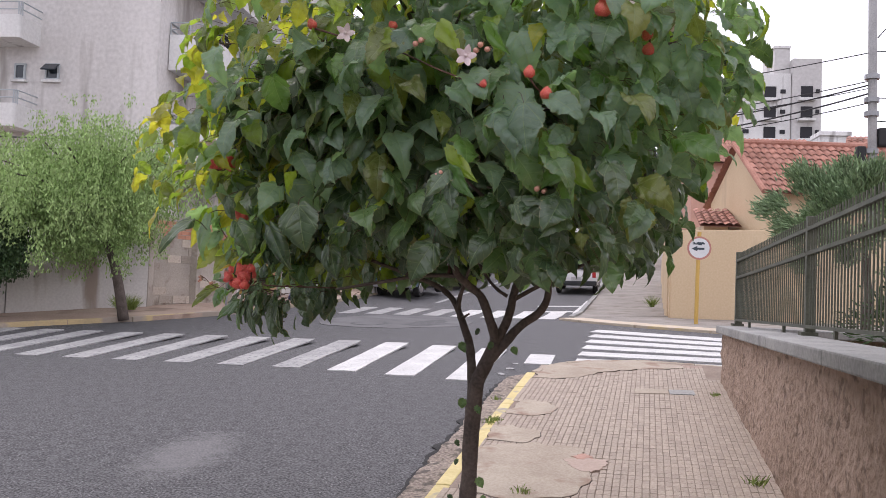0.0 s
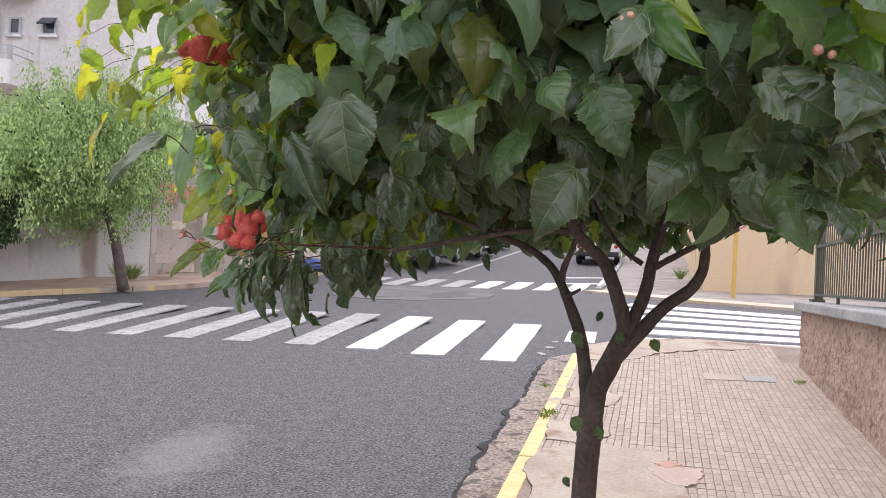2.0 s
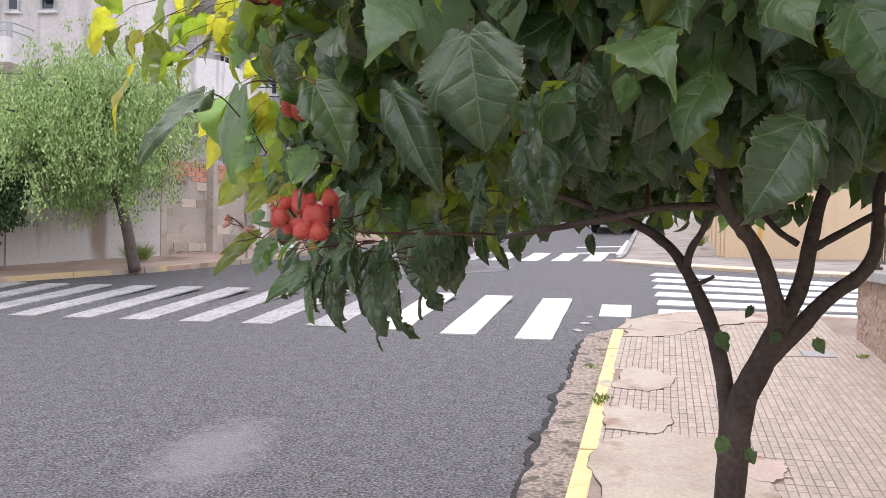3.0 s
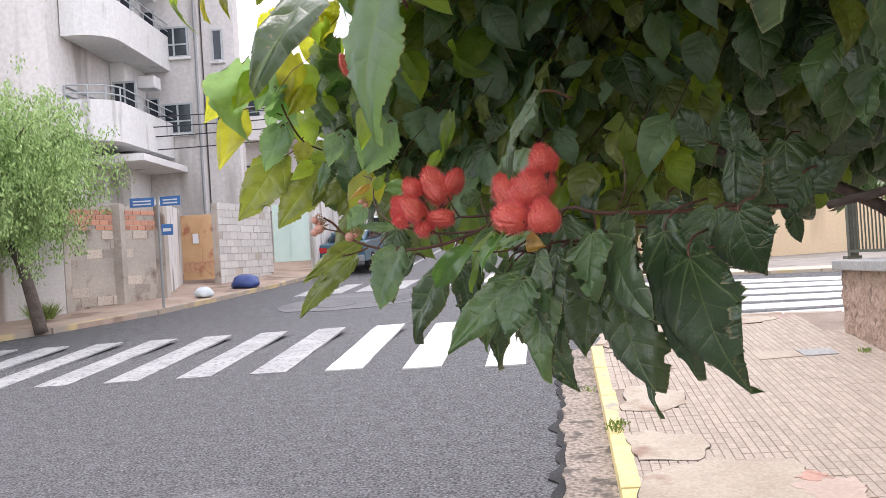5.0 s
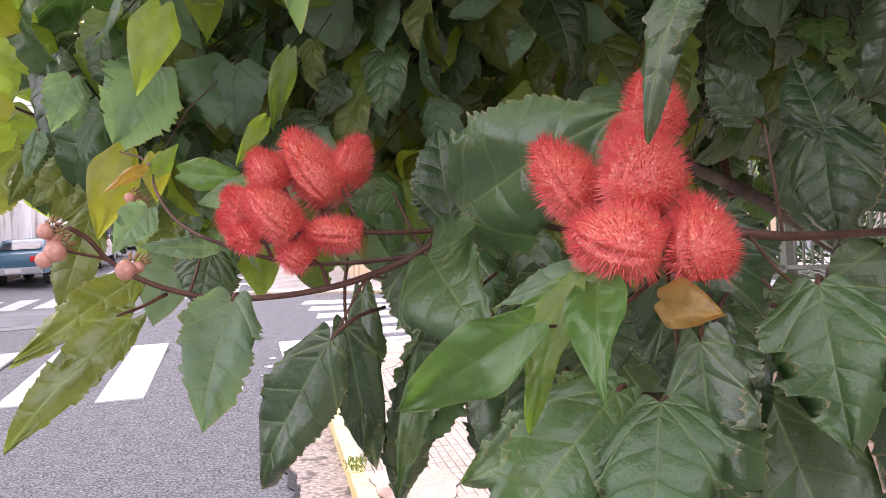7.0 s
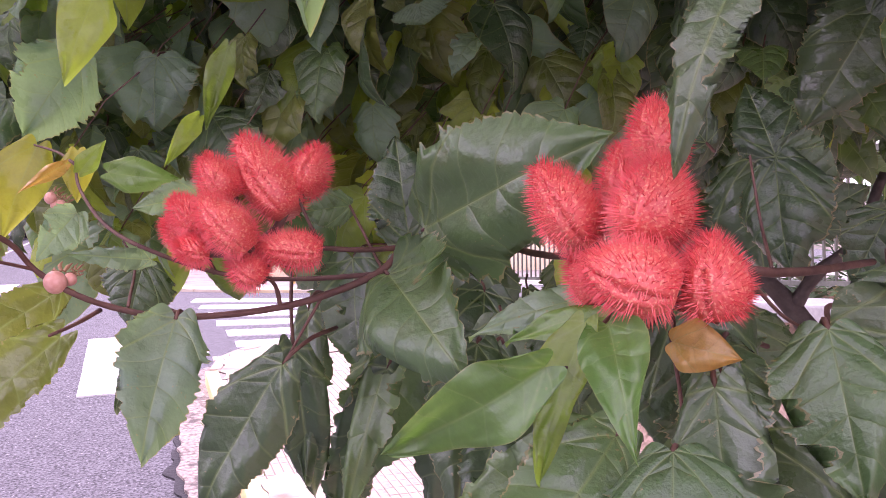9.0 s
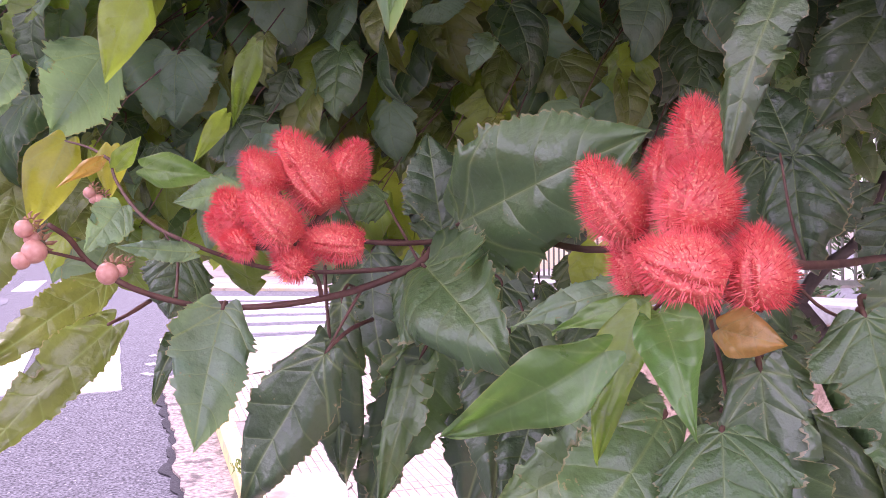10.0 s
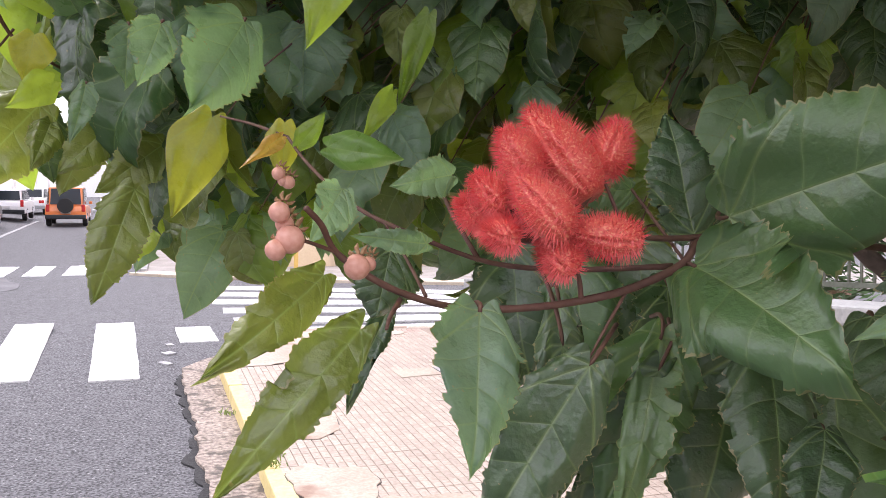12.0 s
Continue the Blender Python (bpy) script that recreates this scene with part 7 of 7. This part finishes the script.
for z in (5.15, 7.7, 10.3):
    balcony(flats, -10.1, -8.95, 23.6, 28.0, z, 1.0, 0.8)
    window_unit(flats, -10.05, -9.4, 26.47, z + 0.3, z + 2.0, 2)
    window_unit(flats, -9.66, -9.3, 27.97, z + 0.3, z + 1.8, 1)
for z in (5.75, 8.15, 10.7):
    balcony(flats, -18.0, -13.6, 22.0, 23.0, z, 0.62, 0.1)
part("soffit", box(-10.12, -8.6, 24.6, 28.0, 4.72, 4.9, 0.01), M["facade_white"], flats)
for k, z in enumerate((7.0, 9.5)):
    ac = part("air_conditioner", box(-9.5, -9.0, 26.8, 27.3, z, z + 0.35, 0.03), M["white_paint"], flats, "grey air conditioner unit")

flats2 = thing("apartment_building", pose(0, 0, 0), "further apartment building with curved balconies along the road", "building")
part("wall", box(-12.0, -7.5, 36.1, 60.0, 1.0, 8.4, 0.02), M["facade"], flats2)
for z in (3.9, 6.6):
    balcony(flats2, -9.8, -6.7, 35.2, 44.0, z, 0.9, 0.8)
    window_unit(flats2, -9.2, -8.2, 36.05, z + 0.3, z + 1.9, 2)
shed = thing("house", pose(0, 0, 0), "small white house with a tiled gable beyond the wall", "house")
part("wall", box(-6.4, -4.6, 33.0, 37.0, 1.5, 5.0, 0.02), M["facade_white"], shed)
roof(shed, [(-6.7, 32.7, 4.4), (-5.5, 32.7, 5.7), (-5.5, 37.0, 5.7), (-6.7, 37.0, 4.4)], 5)
roof(shed, [(-5.5, 32.7, 5.7), (-4.3, 32.7, 4.4), (-4.3, 37.0, 4.4), (-5.5, 37.0, 5.7)], 5)
far = thing("building", pose(0, 0, 0), "white buildings closing the view up the road", "building")
part("wall", box(-9.0, -3.6, 62.0, 70.0, 3.0, 9.0, 0.05), M["facade_white"], far)
part("wall", box(-3.5, 12.0, 96.0, 104.0, 4.0, 11.0, 0.05), M["facade_white"], far)
for x in (-8, -6, -4.8):
    part("window", box(x, x + 0.8, 61.9, 61.99, 6, 7.4), M["frame_dark"], far)


# Plain house blocks out of view, added to cut low light from the sky.
for x0, x1, y0, y1, top, mat, label in ((7.2, 15, -34, -14, 7.0, "facade_white", "unseen white block along the near pavement, added to cut light"), (6.9, 15, -13, 7.4, 6.4, "ochre", "unseen ochre block in the garden, added to cut light"),
                                        (-30, -14.5, -36, -20, 8.0, "facade", "unseen grey block across the road, added to cut light"), (-30, -14.0, -19, 1.5, 9.0, "facade_white", "unseen white block across the road, added to cut light")):
    light_block = thing("house", pose(0, 0, 0), label, "house")
    part("wall", box(x0, x1, y0, y1, -3.0, top, 0.02), M[mat], light_block)
    part("roof", box(x0 - 0.4, x1 + 0.4, y0 - 0.4, y1 + 0.4, top + 0.002, top + 0.25, 0.03), M["rooftile"], light_block)


# Leafy trees further up the road.
def street_tree(m, height, spread, seed, label):
    t = thing("street_tree", m, label, "tree", "street trees")
    r = random.Random(seed)
    part("trunk", tube([(0, 0, -0.2), (0.1, 0, height * 0.25), (0, 0.1, height * 0.5)], [0.14, 0.11, 0.08], 8), M["bark"], t)
    pts = []
    for k in range(34):
        a, e = r.uniform(0, 6.28), r.uniform(-0.5, 1.5)
        c = Vector((math.cos(a) * math.cos(e) * spread, math.sin(a) * math.cos(e) * spread, height * 0.68 + math.sin(e) * height * 0.3)) * 1.0
        c = Vector((c.x * r.uniform(0.4, 1), c.y * r.uniform(0.4, 1), c.z))
        part("branch", tube([(0, 0.05, height * 0.45), tuple(c)], [0.04, 0.012], 4), M["bark"], t)
        for i in range(170):
            pts.append((c + Vector((r.gauss(0, 0.3), r.gauss(0, 0.3), r.gauss(0, 0.22))) * spread * 0.5, (0, 0, -0.1)))
    me = leaf_cloud(pts, 0.16, 0.1, seed, 0.4)
    me.materials.append(M["street_leaf"])
    c = new("crown", me)
    c.parent = t
    return t


street_tree(foot(-5.2, 42, KERB), 5.0, 1.7, 21, "dark leafy street tree beside the parked cars")
street_tree(foot(-3.6, 62, KERB), 5.5, 2.0, 22, "dark leafy street tree far up the road")
street_tree(foot(7.0, 60, KERB), 5.0, 1.8, 23, "dark leafy street tree far up the road")
street_tree(foot(8.0, 74, KERB), 6.0, 2.2, 24, "dark leafy street tree far up the road")


# ---- parked cars ----
def car(m, paint, label, length=4.2, width=1.68, height=1.42, wagon=False, spare=False):
    """A parked car whose rear faces -y: body, cabin glass, lamps, bumper, plate and wheels."""
    c = thing("car", m, label, "car", "parked cars")
    prof = [(0, 0.35), (0, 0.72), (0.04, 0.92), (0.75 if not wagon else 0.15, 0.96), (length * 0.66, 0.92), (length - 0.1, 0.78), (length, 0.55), (length, 0.3)]
    def hull(pr, w0, w1, bev):
        bm = bmesh.new()
        l = [bm.verts.new((-w0 if z < 0.75 else -w1, y, z)) for y, z in pr]
        q = [bm.verts.new((w0 if z < 0.75 else w1, y, z)) for y, z in pr]
        bm.faces.new(l)
        bm.faces.new(q[::-1])
        n = len(pr)
        for k in range(n):
            bm.faces.new((l[k], q[k], q[(k + 1) % n], l[(k + 1) % n]))
        bmesh.ops.recalc_face_normals(bm, faces=bm.faces)
        bmesh.ops.bevel(bm, geom=bm.edges[:], offset=bev, segments=2, affect="EDGES", profile=0.6)
        return bm
    part("body", hull(prof, width / 2, width / 2 - 0.03, 0.05), paint, c, smooth=False)
    back = 0.12 if wagon else 0.55
    cab = [(back, 0.93), (back + (0.12 if wagon else 0.42), height), (length * 0.52, height), (length * 0.70, 0.93)]
    cabin = part("cabin", hull(cab, width / 2 - 0.08, width / 2 - 0.16, 0.05), paint, c)
    zt = height - 0.06
    dy = (0.12 if wagon else 0.42)
    bm = bmesh.new()
    y0, y1 = back + dy * 0.15 - 0.03, back + dy * 0.88 - 0.03
    q = [bm.verts.new(v) for v in ((-width / 2 + 0.22, y0, 1.0), (width / 2 - 0.22, y0, 1.0), (width / 2 - 0.26, y1, zt), (-width / 2 + 0.26, y1, zt))]
    bm.faces.new(q)
    bmesh.ops.solidify(bm, geom=bm.faces[:], thickness=0.02)
    part("rear_window", bm, M["glass"], cabin)
    for s in (-1, 1):
        bm = bmesh.new()
        q = [bm.verts.new((s * (width / 2 - 0.075), back + dy * 0.5 + 0.05, 1.0)), bm.verts.new((s * (width / 2 - 0.075), length * 0.65, 1.0)), bm.verts.new((s * (width / 2 - 0.135), length * 0.52, zt)), bm.verts.new((s * (width / 2 - 0.135), back + dy + 0.1, zt))]
        bm.faces.new(q)
        bmesh.ops.solidify(bm, geom=bm.faces[:], thickness=0.015)
        part("side_window", bm, M["glass"], cabin)
        part("tail_lamp", box(s * (width / 2 - 0.20) - 0.13, s * (width / 2 - 0.20) + 0.13, -0.02, 0.1, 0.68, 0.84, 0.02) if not wagon else box(s * (width / 2 - 0.13) - 0.07, s * (width / 2 - 0.13) + 0.07, -0.02, 0.1, 0.68, 1.0, 0.02), M["red_lamp"], c)
        part("door_mirror", box(s * (width / 2 + 0.06) - 0.07, s * (width / 2 + 0.06) + 0.07, length * 0.6, length * 0.6 + 0.08, 0.95, 1.08, 0.02), paint, c)
        part("head_lamp", box(s * (width / 2 - 0.25) - 0.15, s * (width / 2 - 0.25) + 0.15, length - 0.1, length + 0.01, 0.6, 0.74, 0.02), M["clear_lamp"], c)
        for y in (0.8, length - 0.85):
            bm = bmesh.new()
            bmesh.ops.create_cone(bm, cap_ends=True, segments=24, radius1=0.31, radius2=0.31, depth=0.2, matrix=Matrix.Translation((s * (width / 2 - 0.1), y, 0.31)) @ Matrix.Rotation(radians(90), 4, "Y"))
            bmesh.ops.bevel(bm, geom=[e for e in bm.edges if e.calc_face_angle(0) > 1], offset=0.03, segments=2, affect="EDGES")
            wheel = part("wheel", bm, M["tyre"], c, smooth=False)
            bm = bmesh.new()
            bmesh.ops.create_cone(bm, cap_ends=True, segments=16, radius1=0.19, radius2=0.17, depth=0.03, matrix=Matrix.Translation((s * (width / 2 + 0.01), y, 0.31)) @ Matrix.Rotation(radians(90), 4, "Y"))
            part("rim", bm, M["rim"], wheel)
    part("bumper", box(-width / 2 + 0.02, width / 2 - 0.02, -0.07, 0.06, 0.36, 0.55, 0.03), M["dark_paint"] if wagon else M["steel"], c)
    part("number_plate", box(-0.2, 0.2, -0.085, -0.072, 0.60 if wagon else 0.41, 0.71 if wagon else 0.52), M["plate"], c)
    if spare:
        bm = bmesh.new()
        bmesh.ops.create_cone(bm, cap_ends=True, segments=24, radius1=0.33, radius2=0.33, depth=0.2, matrix=Matrix.Translation((0, -0.12, 0.95)) @ Matrix.Rotation(radians(90), 4, "X"))
        part("spare_wheel", bm, M["tyre"], c)
    return c


def street_pose(x, y, rz=-6.5):
    return SLOPE @ pose(x, y, dip(x, y), 0, 0, rz)


car(street_pose(-4.34, 28.8, -11), M["teal_paint"], "dark teal saloon car parked at the kerb", 3.9, 1.5, 1.24)
car(street_pose(-3.45, 34.6), M["white_paint"], "white van parked behind the teal saloon", 4.3, 1.65, 1.62, True)
car(street_pose(-3.2, 40.5), M["dark_paint"], "dark car parked in the row at the kerb", 4.2, 1.66, 1.42)
car(street_pose(1.93, 35.6, -5), M["white_paint"], "white estate car parked at the kerb", 4.2, 1.66, 1.52, True)
car(street_pose(0.55, 45.5), M["orange_paint"], "orange off-road car with a spare wheel on its back", 3.8, 1.7, 1.75, True, True)
car(street_pose(-1.9, 49.0), M["white_paint"], "white hatchback parked far up the road", 4.0, 1.68, 1.48, True)
car(street_pose(-0.9, 57.0), M["white_paint"], "white car far up the road", 4.2, 1.68, 1.48)

# Pale repair in the road with a round iron cover in it.
ring = [tuple(q.xy + Vector((wobble(q.x * 2, q.y * 2, 1), wobble(q.y * 2, q.x * 2, 4.0))) * 0.16) for q in curve_through([(x, y, 0) for x, y in ((-3.9, 17.8), (-3.3, 18.8), (-2.4, 19.0), (-1.2, 18.8), (-0.85, 17.5), (-2.2, 16.8), (-3.4, 17.05), (-3.9, 17.8))], 8)[:-1]]
EYE_C = Vector((0.19, 2.09, 1.774))
street(setting(finish("road_patch", thrown(slab(ring, -0.02, 0.008), EYE_C), M["asphalt_pale"])))
for name, r, z, mat in (("manhole_rim", 0.36, 0.011, "asphalt"), ("manhole_cover", 0.30, 0.015, "asphalt_pale")):
    street(setting(finish(name, thrown(slab([(-2.78 + r * math.cos(a), 17.45 + r * math.sin(a)) for a in np.linspace(0, 2 * math.pi, 33)[:-1]], -0.02, z), EYE_C), M[mat])))
# ---- pieces of the pavement ----
patches = [[(0.12, 6.5), (0.55, 6.35), (0.9, 6.6), (1.0, 7.3), (0.85, 7.75), (0.3, 7.75), (0.08, 7.3)],
           [(0.32, 8.9), (0.62, 8.85), (0.78, 9.1), (0.72, 9.45), (0.42, 9.5)],
           [(0.20, 7.9), (0.55, 7.86), (0.60, 8.3), (0.24, 8.38)],
           [(0.55, 10.9), (0.95, 10.95), (1.6, 11.6), (2.4, 11.9), (1.9, 12.42), (1.3, 12.25), (0.9, 12.0), (0.68, 11.7)]]
for k, o in enumerate(patches):
    ring = [tuple(q.xy + Vector((wobble(q.x * 7, q.y * 7, k), wobble(q.y * 7, q.x * 7, k + 3.0))) * 0.07) for q in curve_through([(x, y, 0) for x, y in o + o[:1]], 8)[:-1]]
    mid = sum((Vector(q) for q in ring), Vector((0, 0))) / len(ring)
    street(setting(finish("pavement_patch_%d" % (k + 1), slab(ring, 0.1, KERB + 0.006), M["screed"])))
    rim = [tuple(Vector(q) + (Vector(q) - mid).normalized() * (0.005 + 0.008 * wobble(q[0] * 5, q[1] * 5, 8.0))) for q in ring]
    street(setting(finish("pavement_gap_%d" % (k + 1), slab(rim, 0.1, KERB + 0.0015), M["joint_dark"])))
for k, (x, y, rx, ry, z, mat) in enumerate(((0.97, 7.43, 0.075, 0.075, 0.0095, "stain"), (0.98, 7.25, 0.15, 0.16, 0.0080, "faint_stain"))):
    o = [(x + rx * (1 + 0.75 * wobble(math.cos(a) * 1.7, math.sin(a) * 1.7, k * 3.0) + 0.35 * wobble(math.cos(a) * 6, math.sin(a) * 6, k)) * math.cos(a), y + ry * (1 + 0.75 * wobble(math.cos(a) * 1.7, math.sin(a) * 1.7, k * 3.0 + 9) + 0.35 * wobble(math.cos(a) * 6, math.sin(a) * 6, k + 5)) * math.sin(a)) for a in np.linspace(0, 2 * math.pi, 48)[:-1]]
    street(setting(finish("pavement_stain_%d" % (k + 1), slab(o, 0.1, KERB + z), M[mat])))
street(setting(finish("inspection_cover", slab([(1.98, 10.1), (2.24, 10.08), (2.26, 10.32), (2.0, 10.34)], 0.1, KERB + 0.008), M["coping"])))
street(setting(finish("inspection_cover_rim", slab([(1.62, 10.1), (1.97, 10.1), (1.98, 10.34), (1.64, 10.36)], 0.1, KERB + 0.007), M["screed"])))


def inside(x, y, poly):
    hit = False
    for (x0, y0), (x1, y1) in zip(poly, poly[1:] + poly[:1]):
        if (y0 > y) != (y1 > y) and x < (x1 - x0) * (y - y0) / (y1 - y0) + x0:
            hit = not hit
    return hit


def tile_verts():
    """A pavement tile of 20 cm with grooves that part it into eight fields."""
    v, f = [], []
    for x0, x1 in ((0.0015, 0.0482), (0.0509, 0.0986), (0.1013, 0.1491), (0.1518, 0.1985)):
        for y0, y1 in ((0.0014, 0.0990), (0.1010, 0.1986)):
            k = len(v)
            v += [(x0, y0, -0.006), (x1, y0, -0.006), (x1, y1, -0.006), (x0, y1, -0.006), (x0 + 0.002, y0 + 0.002, 0), (x1 - 0.002, y0 + 0.002, 0), (x1 - 0.002, y1 - 0.002, 0), (x0 + 0.002, y1 - 0.002, 0)]
            f += [(k + 4, k + 5, k + 6, k + 7), (k, k + 1, k + 5, k + 4), (k + 1, k + 2, k + 6, k + 5), (k + 2, k + 3, k + 7, k + 6), (k + 3, k, k + 4, k + 7)]
    return v, f


tv, tf = tile_verts()
tile_me = bpy.data.meshes.new("tile")
tile_me.from_pydata(tv, [], tf)
tile_me.materials.append(M["tile"])
spots, trng = [], random.Random(4)
turn = math.atan(0.118)
for j in range(-10, 62):
    for i in range(-1, 16):
        a, b = 0.2 * i, 0.2 * j
        x = a * math.cos(turn) + b * math.sin(turn) + 0.02 - 0.8
        y = b * math.cos(turn) - a * math.sin(turn)
        cx, cy = x + 0.12, y + 0.1
        if cx < kerb_x(cy) + 0.17 or cx > wall_x(cy) - 0.03 or cy > 12.1 or not inside(cx, cy, near_edge):
            continue
        if any(inside(cx, cy, o) for o in patches) or trng.random() < 0.012:
            continue
        spots.append((x, y, KERB + trng.uniform(-0.0012, 0.0018), -turn + trng.uniform(-0.012, 0.012)))
spots.sort(key=lambda s: abs(s[1] - 8.6) + 0.4 * abs(s[0] - 1.2))
for x, y, z, a in spots[:290]:
    o = new("tile", tile_me)
    o.parent = pavement
    o.matrix_basis = pose(x, y, z, trng.uniform(-0.2, 0.2), trng.uniform(-0.2, 0.2), math.degrees(a))
vs, fs = [], []
tva = np.array(tv)
for x, y, z, a in spots[290:]:
    m = np.array(pose(x, y, z, 0, 0, math.degrees(a)))
    k = len(vs)
    vs += [tuple(q) for q in tva @ m[:3, :3].T + m[:3, 3]]
    fs += [tuple(c + k for c in f) for f in tf]
me = bpy.data.meshes.new("tiles")
me.from_pydata(vs, [], fs)
me.materials.append(M["tile"])
o = new("tiles", me)
o.parent = pavement
tagged(o, kind="stuff")
